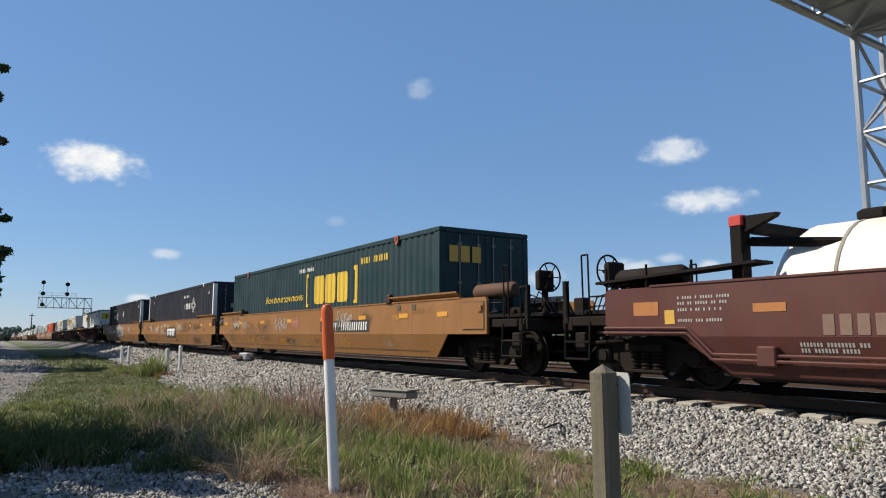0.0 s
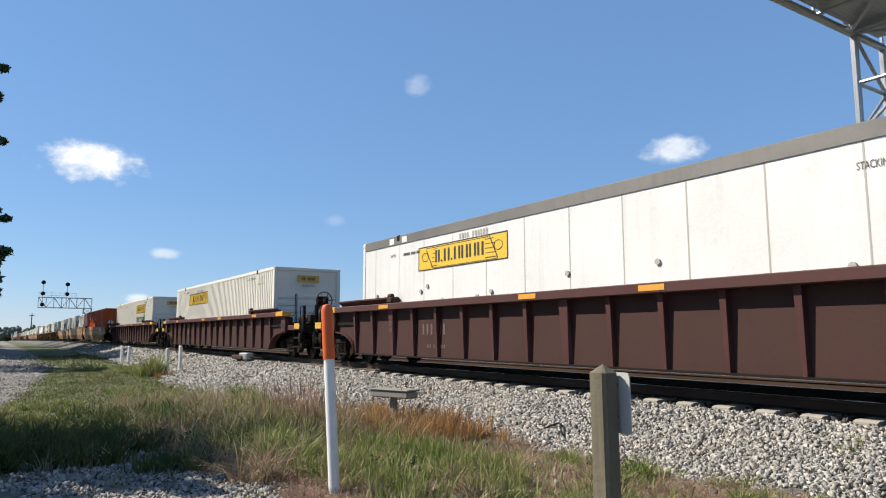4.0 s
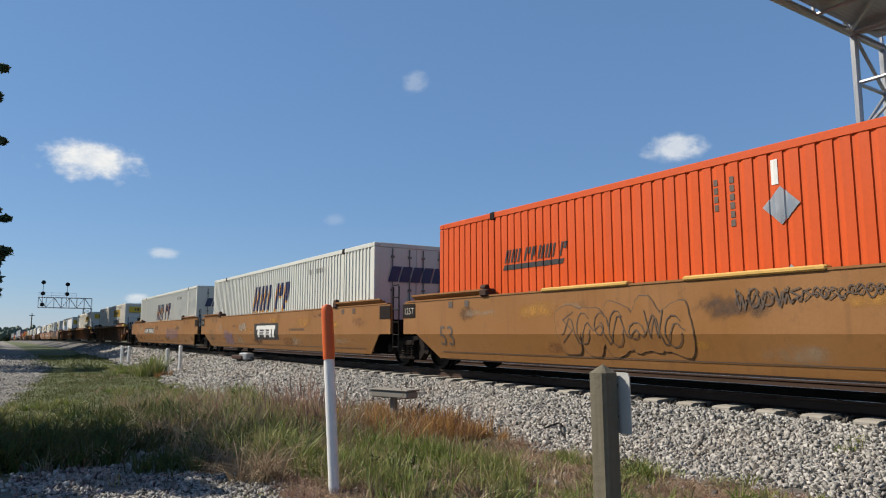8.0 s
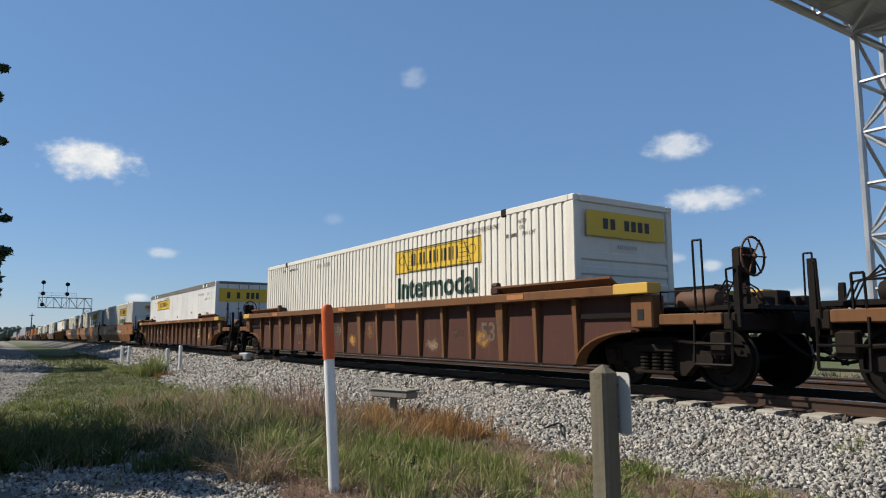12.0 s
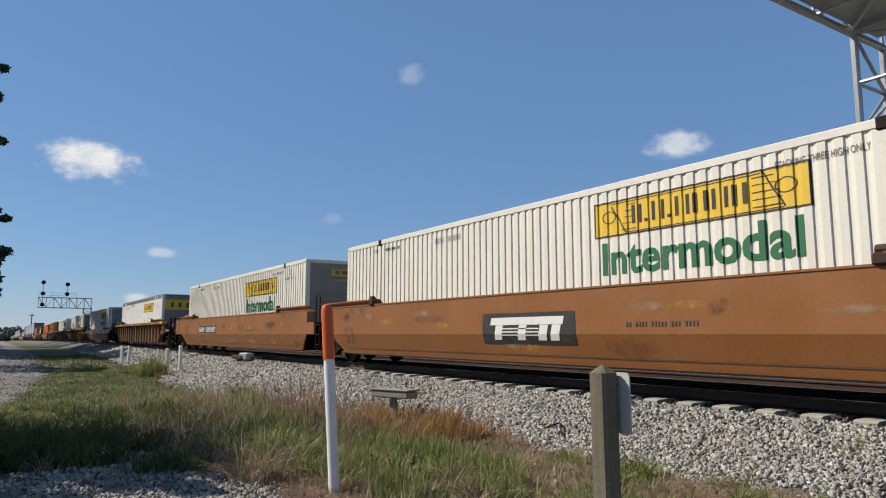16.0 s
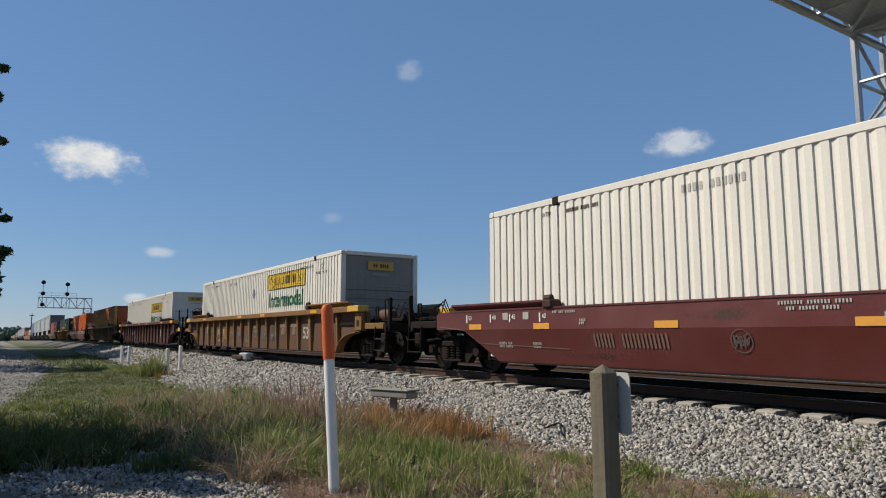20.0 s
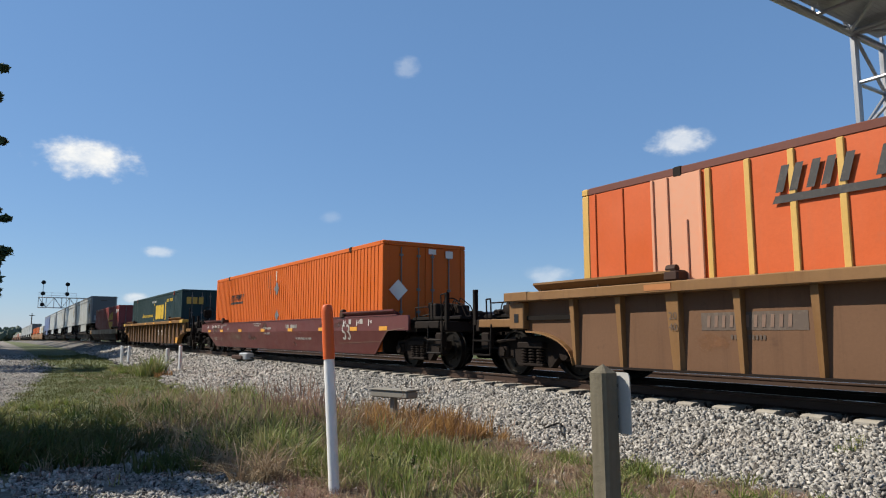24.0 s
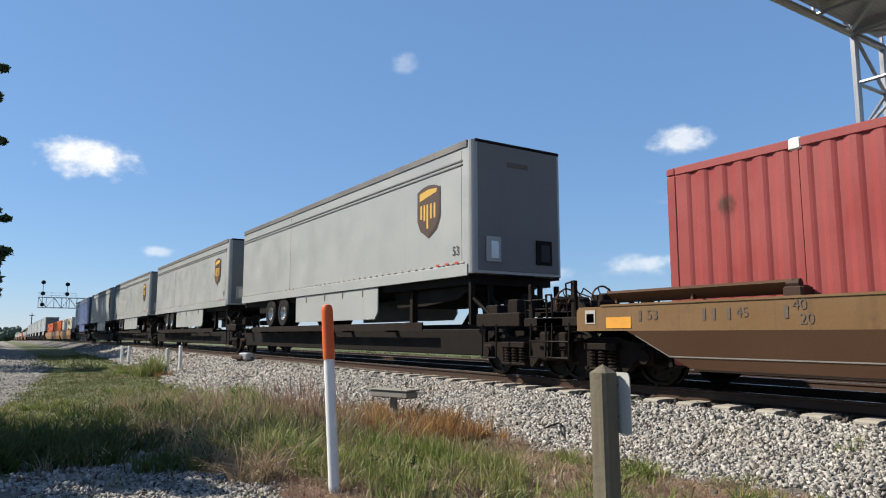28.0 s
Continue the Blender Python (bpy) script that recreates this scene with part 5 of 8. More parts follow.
def tank_container(x_mid):
    """Cream tank in a dark frame."""
    c = thing("tank_container", "cream tank container with dark bands in a black frame", "container", group="containers on the train")
    MOVERS.append((c, x_mid, 0.33))
    half, r = 7.9, 1.10
    s = Shape()
    h2 = half - 0.12
    s.lathe([(0.0, -h2), (0.5, -h2 + 0.04), (0.80, -h2 + 0.14), (0.98, -h2 + 0.30), (r, -h2 + 0.52), (r, h2 - 0.52), (0.98, h2 - 0.30), (0.80, h2 - 0.14), (0.5, h2 - 0.04), (0.0, h2)], 32, "x", (0, 0, 0.88))
    part("tank", s, "tank_white", c, "cream tank barrel", smooth=True)
    x = -half + 1.25
    while x < half - 1:
        s = Shape()
        s.lathe([(r + 0.002, x - 0.022), (r + 0.010, x - 0.022), (r + 0.010, x + 0.022), (r + 0.002, x + 0.022)], 32, "x", (0, 0, 0.88))
        part("band", s, "concrete", c, "dusty grey strap")
        x += 1.1
    for sg in (-1, 1):
        for sd in (-1, 1):
            s = Shape()
            a, b = sorted((sg * (half - 0.19), sg * half))
            y0, y1 = sorted((sd * 1.08, sd * 1.28))
            s.soft_box(a, b, y0, y1, 0.0, 2.0, 0.02)
            part("corner_post", s, "grime", c, "black frame post")
            s = Shape()
            s.soft_box(a - 0.01, b + 0.01, y0 - 0.01, y1 + 0.01, 1.92, 2.08, 0.02)
            part("corner_casting", s, "p_red" if sg < 0 else "grime", c, "red corner casting")
            s = Shape()
            arm = [(half - 0.20, 2.06), (half - 0.20, 1.84), (half - 0.62, 2.00), (half - 0.66, 2.05)]
            s.slab([(sg * p, q) for p, q in (arm if sg < 0 else arm[::-1])], min(sd * 1.12, sd * 1.24), max(sd * 1.12, sd * 1.24))
            part("guide_arm", s, "grime", c, "black guide arm at the top corner")
            s = Shape()
            s.rod((sg * (half - 0.2), sd * 1.1, 1.72), (sg * (half - 1.3), sd * 0.70, 1.62), 0.065, 6)
            part("brace", s, "grime", c)
        s = Shape()
        a, b = sorted((sg * (half - 0.2), sg * (half - 0.02)))
        s.soft_box(a, b, -1.05, 1.05, 1.86, 2.02, 0.02)
        part("end_beam", s, "grime", c)
        s = Shape()
        s.soft_box(a, b, -1.05, 1.05, 0.0, 0.16, 0.02)
        part("end_beam", s, "grime", c)
    s = Shape()
    s.soft_box(-6.75, -6.38, -0.25, 0.2, 1.94, 2.10, 0.04)
    part("hatch", s, "grime", c)
    return c


# ---- trailers on spine cars ----
def trailer(x_front, colour, label, badge=True, far=False):
    """Highway van trailer 16.2 m long on its own wheels; x_front is its nose, facing the way of travel."""
    t = thing("semi_trailer", label, "trailer", group="trailers on the train")
    MOVERS.append((t, x_front - 8.1, 2.10))
    h, ln = 2.90, 8.1
    s = Shape()
    r = 0.16
    nose = [(ln - r + r * math.sin(k * math.pi / 10), r - r * math.cos(k * math.pi / 10)) for k in range(6)]
    poly = [(-ln, -1.29), *[(x, -1.29 + y) for x, y in nose], *[(x, 1.29 - y) for x, y in reversed(nose)], (-ln, 1.29)]
    n = len(poly)
    s.add([(x, y, 0.0) for x, y in poly] + [(x, y, h) for x, y in poly], [tuple(range(n - 1, -1, -1)), tuple(range(n, 2 * n))] + [(i, (i + 1) % n, n + (i + 1) % n, n + i) for i in range(n)])
    part("van_body", s, colour, t)
    for z0, z1, mt, nm in ((h - 0.15, h + 0.012, "grey_rail", "top_rail"), (-0.06, 0.20, "alu", "bottom_rail")):
        for sd in (-1, 1):
            s = Shape()
            y0, y1 = sorted((sd * 1.28, sd * 1.315))
            s.soft_box(-ln, ln - 0.16, y0, y1, z0, z1, 0.01)
            part(nm, s, mt if nm == "top_rail" else colour, t, "dark top rail" if nm == "top_rail" else "")
    for z in (h - 0.52, h - 0.43):
        s = Shape()
        s.box(-ln, ln - 0.35, -1.312, -1.285, z, z + 0.03)
        part("seam", s, "grey_rail", t)
    for x in (-2.7, ln - 0.40):
        s = Shape()
        s.box(x - 0.008, x + 0.008, -1.296, -1.285, 0.2, h - 0.2)
        part("panel_joint", s, "p_grey", t)
    k = 0
    x = -ln + 0.2
    while x < ln - 0.3:
        s = Shape()
        s.box(x, x + 0.13, -1.322, -1.316, 0.225, 0.268)
        part("reflector", s, "p_red" if (k % 2 and x > 6.6) else "p_grey", t)
        x += (0.34 if x < 6.6 else 0.19) * (4 if far else 1)
        k += 1
    # nose panel, its shade put into a darker grey, with dark upper edge
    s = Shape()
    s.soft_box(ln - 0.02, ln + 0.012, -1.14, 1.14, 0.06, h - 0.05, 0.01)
    part("nose_panel", s, "nose_shade", t, "front panel in a darker grey for its shade")
    s = Shape()
    s.soft_box(ln - 0.10, ln + 0.02, -1.2, 1.2, h - 0.05, h + 0.015, 0.01)
    part("nose_rail", s, "grime", t, "black upper front edge")
    s = Shape()
    s.box(ln + 0.012, ln + 0.016, -0.35, 0.25, h - 0.52, h - 0.40)
    part("marker_bar", s, "p_dark", t)
    if badge:
        sh = [(0, 0), (0.28, 0.16), (0.40, 0.38), (0.40, 0.98), (0.2, 1.05), (0, 1.07), (-0.2, 1.05), (-0.40, 0.98), (-0.40, 0.38), (-0.28, 0.16)]
        for name, k, mt, off in (("badge", 1.17, "p_brown", 0.004), ("badge_rim", 1.10, "p_brown", 0.007), ("badge_field", 1.05, "p_brown", 0.010)):
            s = Shape()
            s.add([(a * k * 1.08, 0, b * k + (1 - k) * 0.54) for a, b in sh], [tuple(range(len(sh)))])
            moved(s, ln - 1.74, -1.30 - off, 1.02)
            decal(name, s, mt, t, "brown and gold shield badge" if name == "badge" else "")
        s = Shape()
        s.add([(-0.32, 0, 0.78), (0.30, 0, 0.90), (0.32, 0, 0.98), (0, 0, 1.0), (-0.32, 0, 0.95)], [(0, 1, 2, 3, 4)])
        for q, z0 in ((-0.29, 0.38), (-0.17, 0.34), (-0.06, 0.16), (0.07, 0.36), (0.20, 0.36)):
            b = rect(q, q + 0.065, z0, 0.68)
            s.add(b.v, b.f)
        s.v = [(a * 1.2, b, d * 1.1) for a, b, d in s.v]
        moved(s, ln - 1.74, -1.314, 0.98)
        decal("badge_mark", s, "p_gold", t)
        n53, w = words("53", 0.2)
        moved(n53, ln - 0.75, -1.306, 0.42)
        decal("stencil", n53, "p_black", t)
    for y, wd, mt in ((-0.95, 0.40, "trailer_grey"), (0.45, 0.46, "grime")):
        s = Shape()
        s.soft_box(ln + 0.013, ln + 0.05, y, y + wd, 0.25, 0.80, 0.01)
        part("nose_box", s, mt, t, "small box on the nose")
        s = Shape()
        s.soft_box(ln + 0.045, ln + 0.06, y + 0.12, y + wd - 0.08, 0.32, 0.70, 0.005)
        part("connector", s, "alu" if mt != "grime" else "dark_glass", t)
    s = Shape()
    s.box(-ln, ln - 0.3, -1.15, 1.15, -0.22, -0.02)
    part("chassis", s, "grime", t)
    s = Shape()
    s.slab([(-2.1, -0.90), (3.6, -0.90), (3.78, -0.72), (3.78, -0.07), (-2.1, -0.07)], -1.27, -1.235)
    part("side_skirt", s, colour, t, "pale side skirt panel")
    s = Shape()
    s.slab([(-2.1, -0.90), (3.6, -0.90), (3.78, -0.72), (3.78, -0.07), (-2.1, -0.07)], 1.235, 1.27)
    part("side_skirt", s, colour, t, "pale side skirt panel")
    s = Shape()
    s.slab([(4.0, -0.24), (7.6, -0.24), (7.0, -0.50), (5.6, -0.62), (4.2, -0.62)][::-1], -0.9, 0.9)
    part("underframe_box", s, "grime", t, "dark coupler plate box under the nose")
    for x in (-1.2, 0.3, 1.6, 2.9):
        s = Shape()
        s.box(x - 0.03, x + 0.03, -1.28, -1.27, -0.28, -0.10)
        part("skirt_clip", s, "p_dark", t)
    for sd in (-1, 1):
        s = Shape()
        s.box(5.0, 5.13, min(sd * 0.85, sd * 1.0), max(sd * 0.85, sd * 1.0), -1.0, -0.2)
        s.box(4.93, 5.20, min(sd * 0.78, sd * 1.06), max(sd * 0.78, sd * 1.06), -1.04, -1.0)
        part("landing_leg", s, "gear", t)
    s = Shape()
    s.box(-5.4, -2.7, -0.6, 0.6, -0.55, -0.22)
    s.box(-6.4, -5.4, -1.1, 1.1, -0.5, -0.22)
    part("bogie", s, "grime", t)
    for x in (-4.70, -3.40):
        for sd in (-1, 1):
            w = part("wheel", cached("tyre", lambda: Shape().lathe([(0.28, -0.26), (0.46, -0.27), (0.51, -0.22), (0.52, 0), (0.51, 0.22), (0.46, 0.27), (0.28, 0.26)], 24).mesh("tyre", True)), "rubber", t, "black twin tyre", (x, sd * 1.0, -0.53))
            part("rim", cached(("rim", sd), lambda: Shape().lathe([(0.0, sd * 0.12), (0.12, sd * 0.16), (0.14, sd * 0.2), (0.24, sd * 0.16), (0.28, sd * 0.24), (0.285, -sd * 0.2)], 20).mesh("rim", True)), "alu", w)
    return t


def spine_car(x_front, seed, first=False):
    """Skeleton flat under one trailer, with its own truck at the leading end."""
    car = thing("spine_car", "black skeleton flat car with a central beam and trailer hitch", "rail car", group="spine cars of the train")
    x_mid = x_front - 8.1
    MOVERS.append((car, x_mid, 0.0))
    s = Shape()
    s.box(-8.6, 9.4, -0.35, 0.35, 0.62, 1.02)
    part("centre_beam", s, "grime", car)
    s = Shape()
    for sd in (-1, 1):
        y0, y1 = sorted((sd * 0.55, sd * 1.35))
        s.box(-6.4, 0.5, y0, y1, 0.98, 1.05)
        y0, y1 = sorted((sd * 1.34, sd * 1.38))
        s.box(-6.4, 6.2, y0, y1, 0.90, 1.08)
    part("wheel_platform", s, "gear", car, "dusty steel wheel platform")
    for x in (-7.4, -5.5, -3.8, -1.0, 1.8, 4.4):
        s = Shape()
        s.box(x - 0.06, x + 0.06, -1.34, 1.34, 0.86, 0.98)
        part("cross_arm", s, "grime", car)
    s = Shape()
    s.rod((7.4, -0.4, 1.0), (7.0, -0.25, 1.95), 0.06, 6)
    s.rod((7.4, 0.4, 1.0), (7.0, 0.25, 1.95), 0.06, 6)
    s.rod((5.9, 0, 1.0), (6.9, 0, 1.95), 0.06, 6)
    s.box(6.7, 7.3, -0.5, 0.5, 1.93, 2.03)
    part("trailer_hitch", s, "gear", car, "raised trailer hitch stand")
    for y in (-1.2, -0.7, 0.7, 1.2):
        s = Shape()
        s.box(7.9, 7.98, y - 0.05, y + 0.05, 1.0, 1.9)
        s.rod((7.94, y, 1.6), (8.6, y * 0.9, 1.1), 0.04, 6)
        part("hitch_post", s, "grime", car)
    s = Shape()
    for k in range(6):
        y = -1.1 + 0.4 * k
        s.soft_box(8.3 + 0.1 * (k % 3), 8.7 + 0.15 * (k % 2), y, y + 0.28, 1.2, 1.4 + 0.12 * (k % 3), 0.02)
    part("brake_valve", s, "gear", car, "dusty brake valves and pipes")
    truck(car, 9.1 if not first else 9.3, x_mid)
    for y0, y1 in ((-1.35, -1.0), (1.0, 1.35)):
        s = Shape()
        s.soft_box(8.3, 9.7, y0, y1, 0.95, 1.22, 0.02)
        part("side_bracket", s, "gear", car)
        s = Shape()
        s.soft_box(-8.4, 8.2, min(abs(y0), abs(y1)) * (1 if y0 > 0 else -1) - 0.05, min(abs(y0), abs(y1)) * (1 if y0 > 0 else -1) + 0.05, 0.36, 0.92, 0.02)
        part("side_sill", s, "grime", car, "deep black side sill")
    if first:
        rail_end(car, 1, 1.2, "gear", seed, True)
    else:
        part("brake_wheel", brake_wheel(), "grime", car, "", (8.6, -1.0, 1.5))
    part("step", grab([(8.6, -1.4, 1.0), (8.6, -1.42, 0.35), (9.05, -1.42, 0.35), (9.05, -1.4, 1.0)], 0.02), "grime", car)
    return car


# ---- the train: leading end of each box at t = 0 ----
R = {1: -12.83, 2: -32.24, 3: -51.70, 4: -75.10, 5: -98.45, 6: -121.83, 7: -145.30, 8: -164.65, 9: -184.10, 10: -207.46, 11: -230.78, 12: -254.2,
     13: -277.65, 14: -297.04, 15: -316.37, 16: -339.70, 17: -363.06, 18: -386.40, 19: -409.55, 20: -432.75, 21: -456.14, 22: -479.46, 23: -502.87}
mid = {k: v - CL / 2 for k, v in R.items()}
mid[0] = mid[1] + 23.35

YEL = "yellow smooth-sided well car with spray tags, carrying a container"


def stain(car, x, z, w, h, material, y, raked=None):
    car_marks(car, [("stain", rect(0, w, 0, h), x, z, material, "")], y, raked)


def weathered(car, seed, zt, raked, mats=("s_dark", "s_rust", "s_gold", "s_pale"), n=10):
    """Soft stains and touched-up patches strewn along the side."""
    rnd = random.Random(seed)
    for k in range(n):
        w, h = rnd.uniform(0.6, 2.2), rnd.uniform(0.18, 0.55)
        x = -8.2 + 15.6 * (k + rnd.random()) / n
        z = rnd.choice((rnd.uniform(raked[0] + 0.02, zt - h - 0.04), rnd.uniform(raked[0] + 0.02, zt - h - 0.04), rnd.uniform(raked[1] + 0.04, max(raked[1] + 0.05, raked[0] - h))))
        stain(car, x, z, w, h, mats[k % len(mats)], -1.5035 - 0.0002 * k, raked)


def rust_patches(car, seed, n=9):
    """Soft stains on the sheet between the ribs."""
    rnd = random.Random(seed)
    for k in range(n):
        i = rnd.randrange(-7, 7)
        stain(car, i * 1.025 + 0.08, rnd.uniform(0.32, 0.7), 0.85, rnd.uniform(0.3, 0.7), ("s_rust", "s_dark", "s_pale", "s_rust")[k % 4], -1.3735 - 0.0002 * k)


def smooth_marks(car, zt, seed, tags=(), number=None, logo=None, raked=(0.81, 0.29), dark=True, cap="53", cap_x=-7.8, rake=0.17):
    if dark:
        weathered(car, seed * 5 + 1, zt, raked, ("s_dark", "s_pale", "s_gold", "s_rust", "s_pale", "s_gold"), 16)
    else:
        weathered(car, seed * 5 + 1, zt, raked, ("s_dark", "s_dark"), 6)
    m = []
    if cap:
        t, w = words(cap, 0.42)
        m.append(("stencil", t, cap_x, raked[0] - 0.24, "p_dark" if dark else "p_grey", "dark painted number"))
    if number:
        x, wd = number
        m.append(("number_panel", rect(0, wd, 0, 0.32), x, zt - 0.68, "p_black", "black panel with pale number bars"))
    if logo is not None:
        m.append(("name_panel", rect(0, 2.6, 0, 0.58), logo, zt - 0.93, "p_black", "black panel with white lettering bars"))
    car_marks(car, m, -1.506, raked, rake)
    m = []
    if number:
        b, bw = mark_bars("AAAAAAAA  000000000000", 0.22, 0.12, 0.30, 0.28)
        k = (wd - 0.2) / bw
        b.v = [(p * k, q, r) for p, q, r in b.v]
        m.append(("number_bar", b, x + 0.12, zt - 0.635, "p_white", ""))
    if logo is not None:
        s = Shape()
        s.add([(0.26, 0, 0.36), (2.30, 0, 0.36), (2.34, 0, 0.50), (0.30, 0, 0.50)], [(0, 1, 2, 3)])
        for q0 in (0.42, 1.12, 1.70, 2.02):
            s.add([(q0 - 0.05, 0, 0.08), (q0 + 0.17, 0, 0.08), (q0 + 0.24, 0, 0.355), (q0 + 0.02, 0, 0.355)], [(0, 1, 2, 3)])
        for zz in (0.16, 0.22, 0.28):
            s.add([(0.62, 0, zz), (1.68, 0, zz), (1.68, 0, zz + 0.022), (0.62, 0, zz + 0.022)], [(0, 1, 2, 3)])
        m.append(("lettering_bar", stacked(s), logo, zt - 0.93, "p_white", ""))
    if dark:
        m.append(("seam", rect(0, 15.6, 0, 0.016), -7.8, raked[1] + 0.135, "p_dark", "dark weld seam along the lower strake"))
    st, w = mark_bars("AA AAAA 00000 AAA AAAA", 0.07, 0, 0.35, 0.5)
    m.append(("stencil", st, 2.4, zt - 0.62, "p_dark" if dark else "p_grey", ""))
    for x in (-7.4, -6.8, 6.5, 7.2):
        bar = rect(0, 0.16, 0, 0.13)
        m.append(("stencil", bar, x, zt - 0.18, "p_dark" if dark else "p_grey", ""))
    for i, (x, z, w, h, mt, r) in enumerate(tags):
        m.append(("graffiti", scribble(seed * 17 + i, w, h, max(3, int(w / 0.4)), r), x, z, mt, "sprayed graffiti tag"))
    car_marks(car, m, -1.511, raked, rake)


# red-brown car with the tank
c0 = well_car("smooth", "red_brown", mid[0], 1, zt=1.50, zc=0.78, zb=0.24, label="red-brown well car carrying a cream tank container", wheel_end=-1, amber=False, guides=False)
b, w = mark_bars("AAAA", 0.24, 0, 0.25, 0.55)
rows = [("stencil", mark_bars(t, 0.040, 0, 0.45, 0.6)[0], -8.72, z, "p_grey", "") for t, z in (("A AAAA A AAAAA AAAAA", 1.30), ("AAA AA AAAAA AA AAA", 1.22), ("AAAA A AA A A A A", 1.13), ("AAAAAA AAA AAAAAA", 0.98))]
car_marks(c0, rows + [("lettering_bar", b, -6.7, 0.80, "p_tan", "worn pale lettering bars"), ("stencil", mark_bars("AAAAAAA AAAAAAAA AAA", 0.05, 0, 0.3, 0.5)[0], -7.0, 0.66, "p_grey", ""),
               ("stencil", mark_bars("AAA AAAAAAA AAAAA", 0.05, 0, 0.3, 0.5)[0], -7.0, 0.59, "p_grey", ""),
               ("reflector", rect(0, 0.46, 0, 0.20), -9.52, 1.08, "p_dull_orange", "faded orange plate"), ("reflector", rect(0, 0.44, 0, 0.11), -7.57, 1.09, "p_dull_orange", "faded orange plate"),
               ("sticker", rect(0, 0.17, 0, 0.20), -8.95, 0.95, "p_gold", "worn yellow sticker")], -1.506, (0.78, 0.24))
for dz, y in ((0.0, -1.545), (0.07, -1.53)):
    part("sill_pipe", Shape().tube([(-10.1, y, 0.83 + dz), (-8.55, y, 0.82 + dz), (-8.18, y + 0.02, 0.47 + dz), (8.18, y + 0.02, 0.47 + dz), (8.55, y, 0.82 + dz), (10.1, y, 0.83 + dz)], 0.022, 6), "red_brown", c0, "air pipe along the side")
for x in (-7.4, -2.6, 2.6, 7.4):
    s = Shape()
    s.soft_box(x - 0.13, x + 0.13, -1.56, -1.38, 0.40, 0.66, 0.02)
    part("pipe_bracket", s, "red_brown", c0)
for x0, x1, z0, z1 in ((-10.3, -7.5, 1.60, 1.72), (7.5, 10.3, 1.72, 1.60)):
    s = Shape()
    s.add([(x0, -1.5, z0), (x1, -1.5, z1), (x1, -1.1, z1), (x0, -1.1, z0), (x0, -1.5, z0 + 0.04), (x1, -1.5, z1 + 0.04), (x1, -1.1, z1 + 0.04), (x0, -1.1, z0 + 0.04)],
          [(0, 3, 2, 1), (4, 5, 6, 7), (0, 1, 5, 4), (1, 2, 6, 5), (2, 3, 7, 6), (3, 0, 4, 7)])
    part("walkway", s, "grime", c0, "black sloping side walkway")
    for x in (x0 + 0.2, x0 + 1.0, x1 - 1.0, x1 - 0.2):
        s = Shape()
        s.rod((x, -1.45, 1.2), (x, -1.45, 1.85), 0.018, 6)
        part("stanchion", s, "grime", c0)
weathered(c0, 77, 1.5, (0.78, 0.24), ("s_dark", "s_dark"), 8)
tank_container(mid[0] - 0.10)

# yellow three-unit car with green and navy boxes
c1 = well_car("smooth", "car_yellow", mid[1], 3, left="joint", label=YEL)
smooth_marks(c1, 1.55, 1, [(-5.6, 0.55, 3.0, 0.8, "tag_black", 0.009), (-2.2, 0.9, 1.2, 0.5, "tag_white", 0.013), (-7.2, 1.05, 0.8, 0.3, "tag_white", 0.016), (3.0, 1.0, 1.0, 0.45, "tag_white", 0.013)], number=(1.8, 3.2))
car_marks(c1, [("panel_patch", rect(0, 1.5, 0, 0.62), -1.0, 0.84, "s_pink", "faded pink repainted patch")], -1.505, (0.81, 0.29))
green_box(mid[1], "dark blue-green corrugated container with yellow lettering bars")
c2 = well_car("smooth", "car_yellow", mid[2], 5, left="joint", right="joint", label=YEL)
smooth_marks(c2, 1.55, 2, [(3.0, 0.9, 1.6, 0.55, "tag_black", 0.012), (5.2, 0.95, 1.4, 0.4, "tag_black", 0.012), (-4.8, 0.9, 1.5, 0.42, "tag_white", 0.011), (-2.9, 0.75, 1.1, 0.35, "tag_white", 0.011), (1.3, 0.95, 1.2, 0.5, "tag_white", 0.013), (-6.2, 0.95, 0.7, 0.5, "tag_white", 0.018), (5.0, 0.35, 1.4, 0.35, "tag_black", 0.012)], logo=-1.3)
for x, z, w, h, mt in ((-3.0, 1.08, 1.1, 0.36, "s_white"), (-2.1, 1.12, 0.9, 0.36, "s_white"), (-1.4, 1.15, 0.8, 0.34, "s_white"), (-4.6, 0.86, 1.2, 0.5, "s_white"), (-5.6, 1.15, 0.6, 0.3, "s_blue"), (-2.6, 0.82, 1.0, 0.4, "s_rust")):
    stain(c2, x, z, w, h, mt, -1.5095, (0.81, 0.29))
navy_box(mid[2], "dark navy corrugated container with white emblem and corner posts", 2.2)
c3 = well_car("smooth", "car_yellow", mid[3], 7, right="joint", label="yellow smooth-sided well car with large white bubble graffiti")
smooth_marks(c3, 1.55, 3, [(-5.6, 1.0, 0.8, 0.4, "tag_white", 0.016), (-4.6, 1.1, 0.9, 0.3, "tag_violet", 0.02), (-3.6, 1.0, 1.5, 0.45, "tag_black", 0.012), (-5.2, 0.35, 1.3, 0.4, "tag_black", 0.014), (-6.4, 1.05, 0.8, 0.3, "tag_black", 0.016), (4.0, 0.9, 1.5, 0.5, "tag_white", 0.013)], number=(-5.0, 3.2))
car_marks(c3, [("graffiti", bubble(4, 3.6, 0.9, 5, 0.05), -1.8, 0.62, "p_navy", "")], -1.514, (0.81, 0.29))
